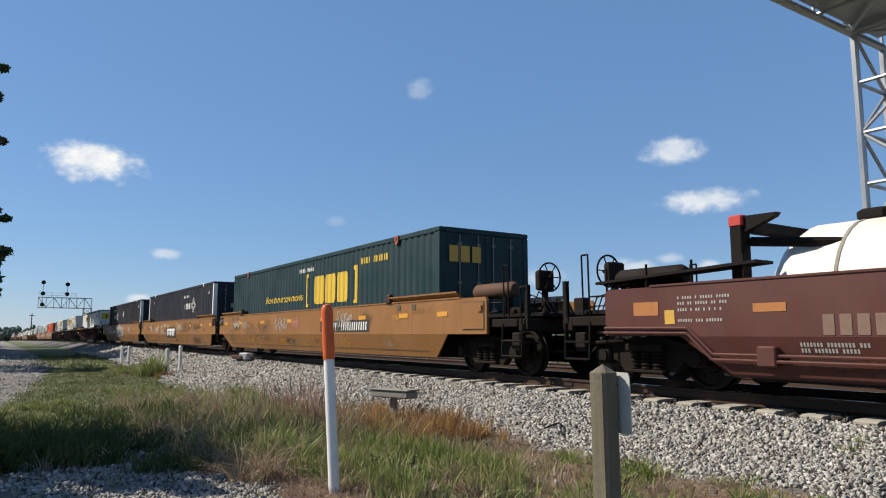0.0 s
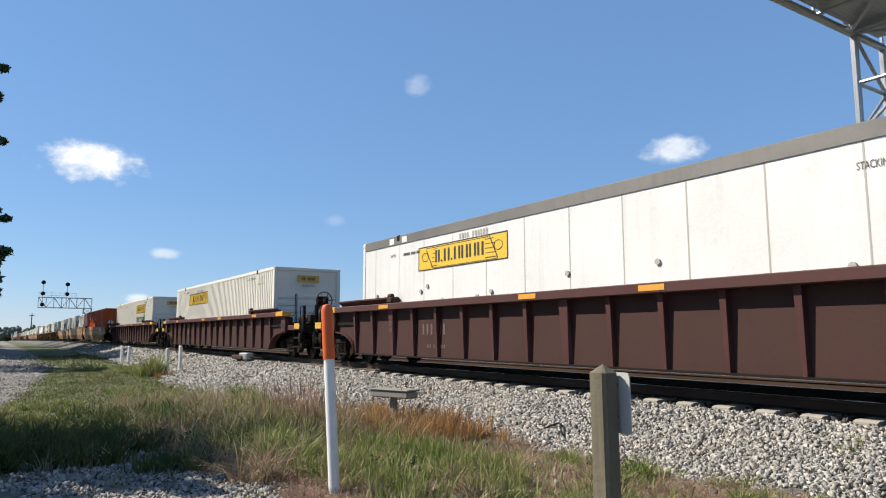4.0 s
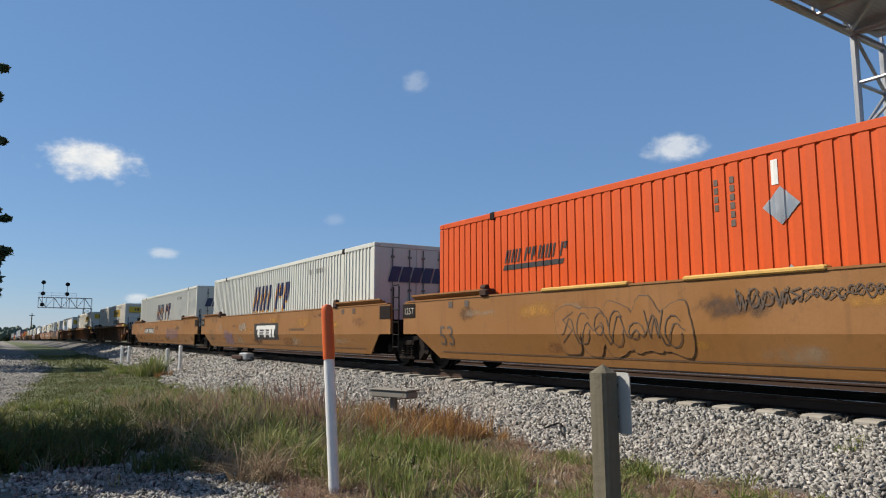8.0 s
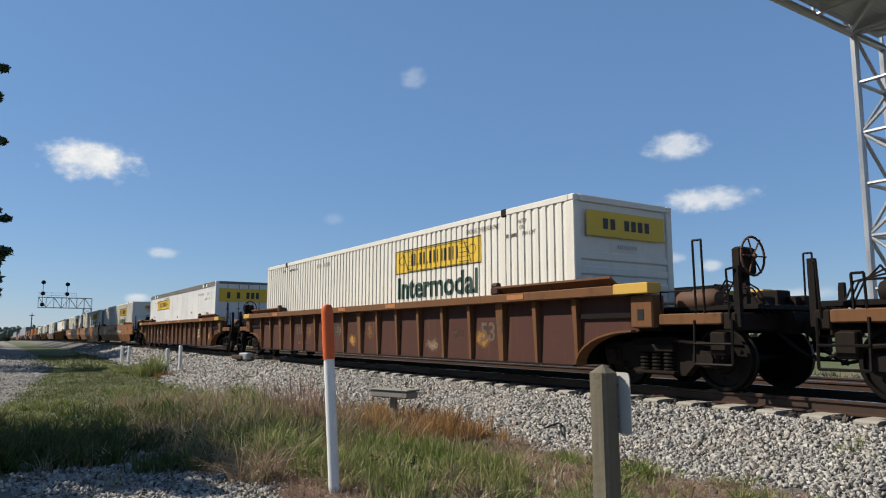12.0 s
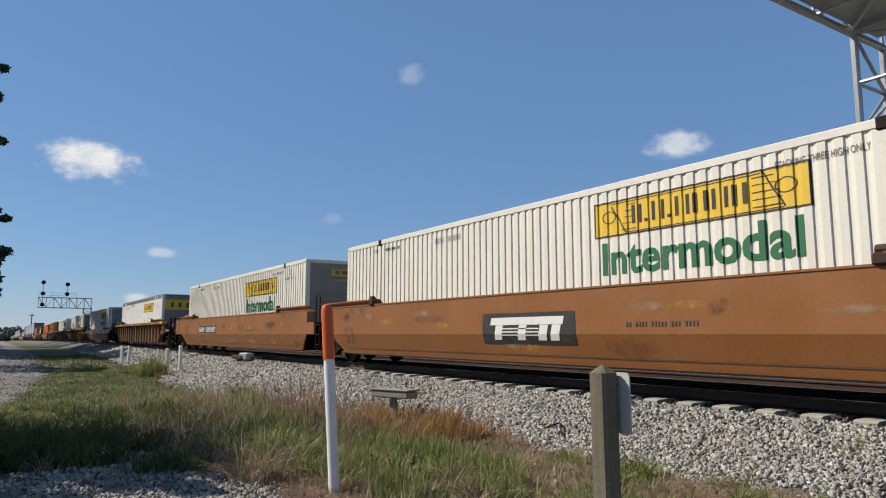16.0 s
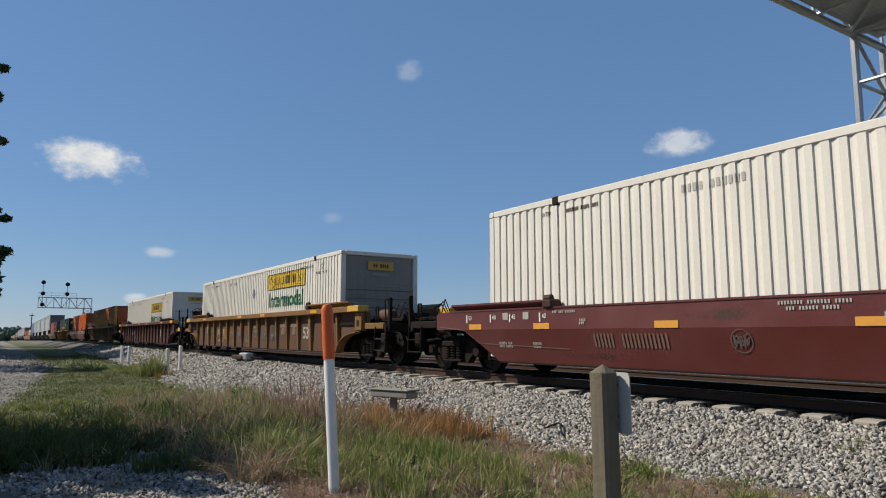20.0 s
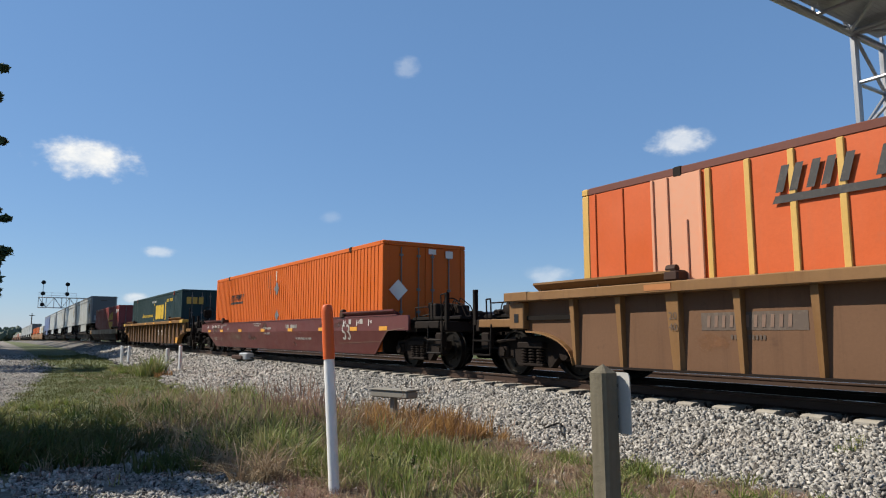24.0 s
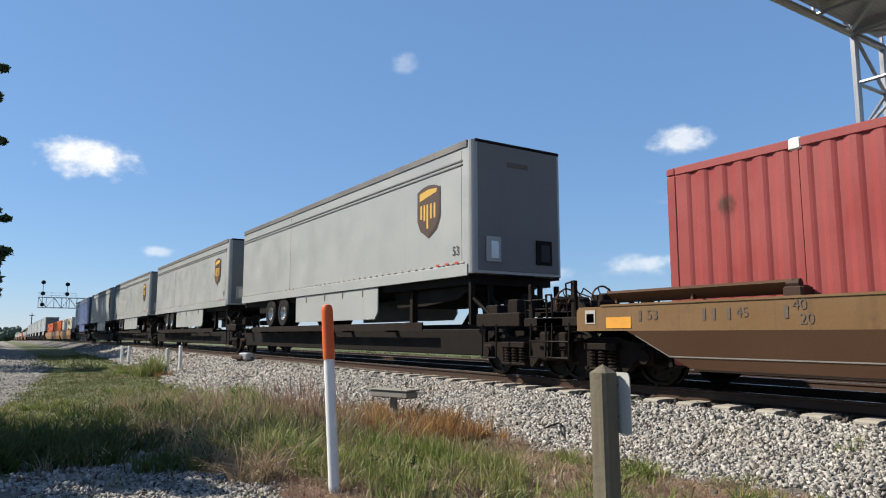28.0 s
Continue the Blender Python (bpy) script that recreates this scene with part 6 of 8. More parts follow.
car_marks(c3, [("graffiti", bubble(4, 3.6, 0.9, 5, -0.01), -1.8, 0.62, "tag_white", "white bubble graffiti with a navy outline")], -1.520, (0.81, 0.29))
car_marks(c3, [("graffiti", scribble(41, 3.3, 0.55, 6, 0.022), -1.7, 0.72, "p_navy", "")], -1.526, (0.81, 0.29))
navy_box(mid[3], "dark navy corrugated container with white emblem and diamond placard", -5.05, placard=-0.1)


def ribbed_marks(car, bright="p_grey", cap=True, number=True, patch=()):
    if bright != "p_faint":
        rust_patches(car, len(bpy.data.objects))
    m = []
    if cap:
        t, w = words("53", 0.36, 0.02)
        m.append(("stencil", t, 5.40, 0.68, bright, "painted number"))
    if number:
        b, w = mark_bars("AA 000000", 0.24, 0, 0.42, 0.30)
        m.append(("number_bar", b, -5.3, 0.80, bright, "faded number bars"))
        b, w = mark_bars("AAA AAAAAAA", 0.08, 0, 0.4, 0.5)
        m.append(("stencil", b, -4.6, 0.5, bright, ""))
    car_marks(car, m, -1.376)
    for t, z in (("20", 1.02), ("40", 0.86)):
        for x in (-6.1, 6.1):
            s, w = words(t, 0.105)
            s.v = [(a - w / 2, b, c) for a, b, c in s.v]
            car_marks(car, [("stencil", s, x + (0.05 if x > 0 else -0.05), z, bright, "")], -1.478)
    for x, z, w, h, mt in patch:
        car_marks(car, [("panel_patch", rect(0, w, 0, h), x, z, mt, "repainted patch on the side sheet")], -1.374)


DKM = "dark maroon ribbed well car carrying a white container"
for k, seed in ((4, 11), (5, 13), (6, 15)):
    car = well_car("ribbed", "dark_maroon", mid[k], seed, panel="maroon_brown", label=DKM, wheel_end=1 if k != 6 else -1)
    ribbed_marks(car, "p_faint", cap=False, number=True)
plate_box(mid[4], "white smooth-panelled container with yellow name board and grey top rail", -5.12, board_w=3.4)
white_box(mid[5], "off-white ribbed container with a yellow name board", board_x=-5.05, sub=None)
white_box(mid[6], "off-white ribbed container with a yellow name board and green lettering", board_x=1.75, placard=True, three=True)

# yellow three-unit car with orange and pale grey boxes
c7 = well_car("smooth", "car_yellow", mid[7], 17, amber=False, left="joint", label="yellow smooth-sided well car with thin outline graffiti")
smooth_marks(c7, 1.55, 7, [(-0.6, 1.12, 0.9, 0.28, "tag_black", 0.010), (0.3, 1.2, 1.2, 0.18, "tag_black", 0.008)], number=(1.7, 3.2))
for grow, mt, y in ((0.014, "tag_black", -1.513), (0.0, "car_yellow", -1.518)):
    car_marks(c7, [("graffiti", bubble(12, 2.7, 0.80, 5, grow), -4.0, 0.50, mt, "black outline graffiti" if grow else "")], y, (0.81, 0.29))
car_marks(c7, [("graffiti", scribble(5, 2.5, 0.6, 5, 0.009), -3.9, 0.60, "tag_black", "")], -1.523, (0.81, 0.29))
for x in (-3.4, -0.4):
    s = Shape()
    s.soft_box(x - 1.0, x + 1.0, -1.54, -1.38, 1.55, 1.62, 0.02)
    part("chord_cap", s, "straw", c7, "tan cap strip on the top chord")
orange_box(mid[7], "red-orange grooved container with black lettering bars", colour="red_orange", word_x=-5.72)
c8 = well_car("smooth", "car_yellow", mid[8], 19, amber=False, left="joint", right="joint", label="yellow smooth-sided well car carrying a pale grey container")
smooth_marks(c8, 1.55, 8, [(-5.4, 0.4, 1.2, 0.6, "tag_violet", 0.02), (-3.2, 0.9, 0.9, 0.4, "tag_white", 0.013)], logo=-1.3)
grey_box(mid[8], "pale grey ribbed container with navy slanting lettering bars", -2.2)
c9 = well_car("smooth", "car_yellow", mid[9], 21, amber=False, right="joint", label="yellow smooth-sided well car with violet outline graffiti")
smooth_marks(c9, 1.55, 9, [(2.0, 0.45, 3.0, 0.7, "tag_violet", 0.016)], number=(-4.9, 3.2))
grey_box(mid[9], "pale grey ribbed container with large navy slanting lettering bars", -2.2)

RSY = "rusted yellow ribbed well car carrying a white container"
for k, seed in ((10, 23), (11, 25), (12, 27)):
    car = well_car("ribbed", "rusted_chord", mid[k], seed, panel="deep_rust", label=RSY, wheel_end=1)
    ribbed_marks(car, "p_dark" if k != 12 else "p_grey", patch=[(-0.9, 0.4, 0.7, 0.5, "s_gold"), (5.0, 0.4, 0.9, 0.65, "s_gold")] if k == 11 else [(-2.3, 0.35, 0.8, 0.5, "s_gold"), (4.96, 0.4, 1.0, 0.65, "s_gold"), (7.2, 0.35, 0.6, 0.7, "s_gold")])
white_box(mid[10], "off-white ribbed container with yellow name board and dark green lettering", board_x=1.62, sub="dark", end_board="large")
white_box(mid[11], "off-white ribbed container with a yellow name board and dark lettering", board_x=1.68, sub="dark", end_board="large")
plate_box(mid[12], "white smooth-panelled container with a yellow name board", -5.6)

# orange-brown three-unit car
for k, seed, lf, rt in ((13, 29, "joint", "free"), (14, 31, "joint", "joint"), (15, 33, "free", "joint")):
    car = well_car("smooth", "car_brown", mid[k], seed, amber=False, left=lf, right=rt, label="orange-brown smooth-sided well car carrying a white container")
    smooth_marks(car, 1.55, k, [(-5.6, 0.75, 0.8, 0.5, "tag_white", 0.03), (-4.6, 0.95, 0.5, 0.3, "tag_black", 0.01)] if k == 13 else [], number={13: (1.82, 3.05), 15: (-5.05, 3.2)}.get(k), logo=-1.3 if k == 14 else None)
    if k == 13:
        car_marks(car, [("graffiti", bubble(9, 0.9, 0.5, 3), -5.6, 0.72, "tag_white", "white bubble tag")], -1.514, (0.81, 0.29))
white_box(mid[13], "off-white ribbed container with a yellow name board and green lettering", board_x=1.62)
white_box(mid[14], "off-white ribbed container with bright yellow name board and green lettering", board_x=1.6, board_z=2.02, dark_end=True)
white_box(mid[15], "off-white ribbed container with yellow name board and a darker end", board_x=1.62, dark_end=True)

car = well_car("ribbed", "rusty_yellow", mid[16], 35, panel="rust_brown", label="yellow and brown ribbed well car carrying a white container", wheel_end=-1)
ribbed_marks(car, "p_dark", number=False)
plate_box(mid[16], "worn white smooth-panelled container with grey top rail and yellow board", 1.70, dark_end=True)


def maroon_car(k, seed, what):
    car = well_car("smooth", "maroon", mid[k], seed, zt=1.26, zc=0.90, zb=0.29, label="maroon smooth-sided well car carrying " + what, wheel_end=1)
    smooth_marks(car, 1.26, k, [], raked=(0.90, 0.29), dark=False, cap_x=6.0)
    b, w = mark_bars("AAAAAA  000000000000", 0.22, 0, 0.17, 0.17)
    car_marks(car, [("number_bar", b, -5.07, 0.60, "p_tan", "worn pale number bars"), ("stencil", mark_bars("AA AAA 000000", 0.075, 0, 0.35, 0.5)[0], -0.7, 0.98, "p_grey", ""),
                    ("stencil", mark_bars("AA AA 00000", 0.075, 0, 0.35, 0.5)[0], -0.7, 0.80, "p_grey", ""), ("stencil", mark_bars("AAA 000000", 0.12, 0, 0.35, 0.5)[0], 1.6, 1.0, "p_grey", "")], -1.511, (0.90, 0.29))
    m = []
    for x, t in ((-8.5, "53"), (-7.7, "48"), (-7.1, "45"), (-6.25, "40"), (6.25, "40"), (7.1, "45"), (7.8, "48")):
        m.append(("stencil", rect(-0.10, -0.065, -0.03, 0.13), x, 1.06, "p_white", ""))
        m.append(("stencil", words(t, 0.085)[0], x - 0.03, 1.09, "p_white", "white painted number"))
    for x, z, t in ((-6.0, 1.17, "AAA AAA AAAAAA"), (-1.9, 1.17, "AAAAAAAA AAAAAAA AAAAA"), (-1.8, 1.10, "AAA AAAAAA AAAAA"), (-5.35, 1.02, "AAAA"), (-5.35, 0.97, "AAA"), (-7.6, 0.62, "AAAAAA AAA"), (-7.6, 0.56, "AAAA AAAAA"), (-6.6, 0.62, "AAAAAA"), (-6.6, 0.56, "AAAAA")):
        m.append(("stencil", mark_bars(t, 0.045, 0, 0.4, 0.5)[0], x, z, "p_grey", ""))
    for sg in (-1, 1):
        for xa, za, xb, zb in ((9.6, 0.95, 8.7, 0.88), (8.7, 0.88, 8.25, 0.62), (8.25, 0.62, 5.7, 0.55)):
            q = [(sg * xa, 0, za), (sg * xb, 0, zb), (sg * xb, 0, zb + 0.016), (sg * xa, 0, za + 0.016)]
            m.append(("end_seam", Shape().add(q, [(0, 1, 2, 3)]), 0, 0, "p_tan", "pale rubbed weld line"))
    car_marks(car, m, -1.513, (0.90, 0.29))
    n, ring = 20, Shape()
    for i in range(n):
        a, c = i * math.tau / n, (i + 1) * math.tau / n
        ring.add([(0.145 * math.cos(a), 0, 0.145 * math.sin(a)), (0.145 * math.cos(c), 0, 0.145 * math.sin(c)), (0.16 * math.cos(c), 0, 0.16 * math.sin(c)), (0.16 * math.cos(a), 0, 0.16 * math.sin(a))], [(0, 1, 2, 3)])
    car_marks(car, [("emblem", ring, -2.45, 0.72, "p_faint", "pale ring emblem"), ("emblem", scribble(9, 0.22, 0.2, 3, 0.010), -2.56, 0.62, "p_faint", "")], -1.511, (0.90, 0.29))
    return car


maroon_car(17, 37, "a white container")
white_box(mid[17], "off-white ribbed container with a yellow name board and dark lettering", board_x=1.54, sub="dark", dark_end=True)
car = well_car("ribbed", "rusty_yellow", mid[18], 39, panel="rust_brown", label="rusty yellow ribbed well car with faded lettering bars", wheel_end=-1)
ribbed_marks(car, "p_grey", patch=[(-4.0, 0.60, 0.9, 0.45, "rusty_yellow")])
for x, z, w, h in ((-0.98, 0.45, 0.9, 0.6), (0.1, 0.45, 0.85, 0.75), (1.1, 0.32, 0.9, 0.8), (2.15, 0.5, 0.8, 0.6), (-2.0, 0.6, 0.85, 0.45)):
    stain(car, x, z, w, h, "s_blue", -1.377)
for x, z, w, h, mt in ((0.12, 0.95, 0.8, 0.2, "s_gold"), (3.2, 1.05, 0.8, 0.2, "s_gold"), (-2.9, 0.4, 0.8, 0.7, "s_rust"), (4.2, 0.35, 0.8, 0.5, "s_rust"), (-5.0, 0.4, 0.8, 0.6, "s_rust")):
    stain(car, x, z, w, h, mt, -1.375)
for x in (3.25, 4.3):
    blk = Shape()
    blk.add([(0, 0, 0.24), (0.72, 0, 0.24), (0.74, 0, 0.36), (0.02, 0, 0.36)], [(0, 1, 2, 3)])
    blk.add([(0.16, 0, 0), (0.40, 0, 0), (0.44, 0, 0.235), (0.20, 0, 0.235)], [(0, 1, 2, 3)])
    for q in (0.02, 0.08, 0.14):
        blk.add([(0.46, 0, q), (0.74, 0, q), (0.74, 0, q + 0.03), (0.46, 0, q + 0.03)], [(0, 1, 2, 3)])
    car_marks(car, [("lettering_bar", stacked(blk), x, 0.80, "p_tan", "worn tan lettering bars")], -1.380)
white_box(mid[18], "off-white ribbed container with a yellow name board and green lettering", board_x=1.6, board_z=2.03, placard=True, dark_end=True)
car = well_car("ribbed", "dark_maroon", mid[19], 41, panel="dark_maroon", label=DKM, wheel_end=1)
ribbed_marks(car, "p_grey")
white_box(mid[19], "off-white ribbed container with a yellow name board and green lettering", board_x=1.5, board_z=1.82)
car = well_car("ribbed", "olive_yellow", mid[20], 43, panel="tan_panel", label="dull yellow ribbed well car carrying a faded orange container", wheel_end=1)
ribbed_marks(car, "p_dark", number=False)
car_marks(car, [("number_panel", rect(0, 1.5, 0, 0.24), -5.75, 0.86, "p_dark", "dark panel with pale number bars")], -1.3745)
car_marks(car, [("number_bar", mark_bars("AAAA 000000", 0.16, 0.1, 0.42, 0.30)[0], -5.66, 0.90, "p_tan", ""), ("stencil", mark_bars("AAAAAAAAAA", 0.06, 0, 0.35, 0.5)[0], -5.3, 0.74, "p_dark", "")], -1.380)
orange_box(mid[20], "faded orange container with straw yellow posts and black lettering bars", "plain", "orange_plate", word_x=-4.6, big=True)
maroon_car(21, 45, "an orange container")
orange_box(mid[21], "orange grooved container with black lettering bars and diamond placard holders", word_x=-5.72)
car = well_car("ribbed", "rusty_yellow", mid[22], 47, panel="rust_brown", label="rusty yellow ribbed well car carrying a dark green container", wheel_end=1)
ribbed_marks(car, "p_dark", number=False, patch=[(7.25, 0.35, 0.55, 0.3, "p_amber")])
for x in (2.28, 3.30):
    blk = Shape().add([(0, 0, 0.20), (0.62, 0, 0.20), (0.64, 0, 0.30), (0.02, 0, 0.30)], [(0, 1, 2, 3)])
    blk.add([(0.20, 0, 0), (0.42, 0, 0), (0.46, 0, 0.195), (0.24, 0, 0.195)], [(0, 1, 2, 3)])
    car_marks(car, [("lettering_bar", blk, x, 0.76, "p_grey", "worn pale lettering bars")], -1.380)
green_box(mid[22], "dark blue-green container with yellow lettering bars and red lug")
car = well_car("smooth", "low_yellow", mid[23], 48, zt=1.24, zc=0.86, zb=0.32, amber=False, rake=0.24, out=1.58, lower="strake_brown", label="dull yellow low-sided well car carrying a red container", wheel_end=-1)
low = []
for t, x, z, hh in (("53", -8.3, 1.02, 0.15), ("45", -6.85, 1.03, 0.13), ("40", -6.1, 1.10, 0.13), ("20", -6.02, 0.93, 0.13), ("20", 5.9, 0.93, 0.13), ("40", 5.9, 1.10, 0.13)):
    low.append(("stencil", words(t, hh)[0], x, z, "p_dark", "dark painted number"))
for x in (-8.45, -7.35, -7.2, -6.98, -6.2):
    low.append(("stencil", rect(0, 0.05, 0, 0.16), x, 1.0, "p_dark", ""))
low.append(("reflector", rect(0, 0.5, 0, 0.17), -9.1, 0.90, "p_amber", "amber painted patch"))
low.append(("sticker", rect(0, 0.22, 0, 0.22), -9.55, 0.97, "p_grey", "small framed data plate"))
low.append(("sticker", rect(0, 0.16, 0, 0.14), -9.52, 0.99, "p_dark", ""))
for x0, z0, x1, z1 in ((-8.55, 0.78, -8.05, 0.48), (-8.05, 0.48, 8.05, 0.48), (8.05, 0.48, 8.55, 0.78)):
    low.append(("pale_line", Shape().add([(x0, 0, z0), (x1, 0, z1), (x1, 0, z1 + 0.018), (x0, 0, z0 + 0.018)], [(0, 1, 2, 3)]), 0, 0, "p_grey", ""))
car_marks(car, low, -1.588, (0.86, 0.32), 0.24)
red_box(mid[23], "faded red corrugated container with a golden emblem and white number bars")

# trailers on spine cars
NOSE = [-524.05, -542.45, -561.35, -579.15, -597.65]
for k, x in enumerate(NOSE):
    spine_car(x, 60 + k, first=(k == 0))
    trailer(x, "trailer_grey" if k < 4 else "trailer_blue", "pale grey highway trailer with brown shield badge" if k < 4 else "blue highway trailer on a flat car", badge=k < 4)
for k, x in enumerate((-618.5, -637.9, -657.3)):
    m = x - CL / 2
    well_car("smooth", "car_yellow", m, 70 + k, left="joint" if k < 2 else "free", right="joint" if k else "free", label="yellow smooth-sided well car carrying a container")
    if k == 0:
        white_box(m, "off-white ribbed container with a yellow name board", sub=None, end_board=False)
    else:
        orange_box(m, "orange grooved container with black lettering bars")
for k in range(6):
    x = -683.5 - 18.5 * k
    spine_car(x, 80 + k, first=(k == 0))
    trailer(x, "trailer_grey", "pale grey highway trailer with brown shield badge", far=True)
for k in range(9):
    m = -683.5 - 18.5 * 6 - 8 - 23.35 * k - CL / 2
    well_car("ribbed" if k % 2 else "smooth", "dark_maroon" if k % 2 else "car_brown", m, 90 + k, panel="dark_maroon", label=DKM if k % 2 else "orange-brown smooth-sided well car carrying a white container")
    if k == 2:
        orange_box(m, "orange grooved container with black lettering bars")
    else:
        white_box(m, "off-white ribbed container with a yellow name board", sub=None, end_board=False)


# ---- signal bridges ----
def lattice_mast(th, x, y, z0, z1, w0, w1, r=0.07, bays=7):
    """Four-legged galvanised tower with struts and braces."""
    legs = []
    for sx in (-1, 1):
        for sy in (-1, 1):
            s = Shape()
            s.rod((x + sx * w0 / 2, y + sy * w0 / 2, z0), (x + sx * w1 / 2, y + sy * w1 / 2, z1), r, 10)
            part("tower_leg", s, "galv", th, "round galvanised leg")

    def corner(k, t):
        sx, sy = ((-1, -1), (1, -1), (1, 1), (-1, 1))[k % 4]
        w = w0 + (w1 - w0) * t
        return (x + sx * w / 2, y + sy * w / 2, z0 + (z1 - z0) * t)
    for b in range(bays):
        t0, t1 = b / bays, (b + 1) / bays
        for k in range(4):
            s = Shape()
            s.rod(corner(k, t1), corner(k + 1, t1), r * 0.55, 7)
            part("strut", s, "galv", th)
            s = Shape()
            p, q = (corner(k, t0), corner(k + 1, t1)) if (b + k) % 2 else (corner(k + 1, t0), corner(k, t1))
            s.rod(p, q, r * 0.5, 7)
            part("brace", s, "galv", th)


def signal_bridge(name, x, y_leg, y_tip, z_low, z_base, depth, wide, label, heads=(), r=0.07, mast_w=0.95):
    """Cantilever over the tracks: tower, box truss, grated walkway, rails, signal heads."""
    th = thing(name, label, "signal bridge", kind="")
    lattice_mast(th, x, y_leg, z_base, z_low, mast_w * 1.02, mast_w, r)
    y0, y1 = y_tip, y_leg + mast_w / 2
    for sx in (-1, 1):
        for z in (z_low, z_low + depth):
            s = Shape()
            s.rod((x + sx * wide / 2, y0, z), (x + sx * wide / 2, y1, z), r, 10)
            part("chord", s, "galv", th, "galvanised truss chord")
    n = max(4, int((y1 - y0) / 1.5))
    for k in range(n + 1):
        y = y0 + (y1 - y0) * k / n
        for sx in (-1, 1):
            s = Shape()
            s.rod((x + sx * wide / 2, y, z_low), (x + sx * wide / 2, y, z_low + depth), r * 0.5, 7)
            part("strut", s, "galv", th)
            if k < n:
                s = Shape()
                yn = y0 + (y1 - y0) * (k + 1) / n
                s.rod((x + sx * wide / 2, y, z_low + (0 if k % 2 else depth)), (x + sx * wide / 2, yn, z_low + (depth if k % 2 else 0)), r * 0.5, 7)
                part("brace", s, "galv", th)
        for z in (z_low, z_low + depth):
            s = Shape()
            s.rod((x - wide / 2, y, z), (x + wide / 2, y, z), r * 0.55, 7)
            part("strut", s, "galv", th)
        if k < n:
            s = Shape()
            yn = y0 + (y1 - y0) * (k + 1) / n
            sg = 1 if k % 2 else -1
            s.rod((x - sg * wide / 2, y, z_low), (x + sg * wide / 2, yn, z_low), r * 0.5, 7)
            part("brace", s, "galv", th)
    return th


BRX = -6.70
near_bridge = signal_bridge("signal_bridge", BRX + 0.05, 16.68, 5.2, 8.38, 0.2, 1.6, 1.35, "galvanised lattice signal bridge reaching over the tracks", r=0.085, mast_w=1.35)
s = Shape()
for k in range(118):
    y = 5.2 + k * 0.10
    s.box(BRX - 0.55, BRX + 0.60, y, y + 0.091, 8.505, 8.535)
for k in range(12):
    xx = BRX - 0.55 + k * 0.1
    s.box(xx, xx + 0.012, 5.2, 17.0, 8.50, 8.54)
part("walkway", s, "galv", near_bridge, "steel grating walkway")

gx = -186.0
far_bridge = signal_bridge("signal_bridge", gx, 17.6, 7.2, 7.7, 0.5 - fall(gx), 2.4, 1.3, "galvanised cantilever signal bridge with black signal heads, far down the line", r=0.09, mast_w=1.7)
for y, zs in ((8.0, (8.4, 11.0, 13.6)), (13.0, (11.0, 13.3))):
    s = Shape()
    s.rod((gx + 0.7, y, 7.7), (gx + 0.7, y, zs[-1] + 0.5), 0.07, 8)
    part("signal_mast", s, "galv", far_bridge)
    for z in zs:
        s = Shape()
        s.lathe([(0.0, 0.0), (0.48, 0.02), (0.48, 0.08), (0.0, 0.1)], 18, "x", (gx + 0.85, y, z))
        for k in range(3):
            s.lathe([(0.12, 0.1), (0.14, 0.1), (0.14, 0.42)], 10, "x", (gx + 0.85, y, z + 0.32 - 0.32 * k))
        part("signal_head", s, "dark_glass", far_bridge, "black round signal head")
s = Shape()
for y in (7.2, 9.8, 12.4, 15.0):
    s.rod((gx + 0.6, y, 10.1), (gx + 0.6, y, 11.2), 0.03, 6)
for z in (10.6, 11.2):
    s.rod((gx + 0.6, 7.2, z), (gx + 0.6, 15.0, z), 0.03, 6)
part("guard_rail", s, "galv", far_bridge)


# ---- posts and small fixtures on the verge ----
def marker_stake():
    x, y = -6.35, 2.86
    z = ground_z(x, y)
    th = thing("marker_stake", "white plastic marker stake with a faded orange cap in the weeds", "marker post", (x, y, z - 0.05))
    s = Shape()
    s.lathe([(0.0, -0.2), (0.054, -0.2), (0.054, 1.40), (0.0, 1.40)], 18, "z")
    part("stake", s, "stake_white", th, smooth=True)
    s = Shape()
    s.lathe([(0.0545, 1.378), (0.060, 1.378), (0.060, 1.855), (0.056, 1.895), (0.042, 1.922), (0.0, 1.933)], 18, "z")
    part("cap", s, "stake_orange", th, "faded orange plastic cap", smooth=True)
    th.rotation_euler = (radians(2.3), radians(-3.3), 0)


marker_stake()


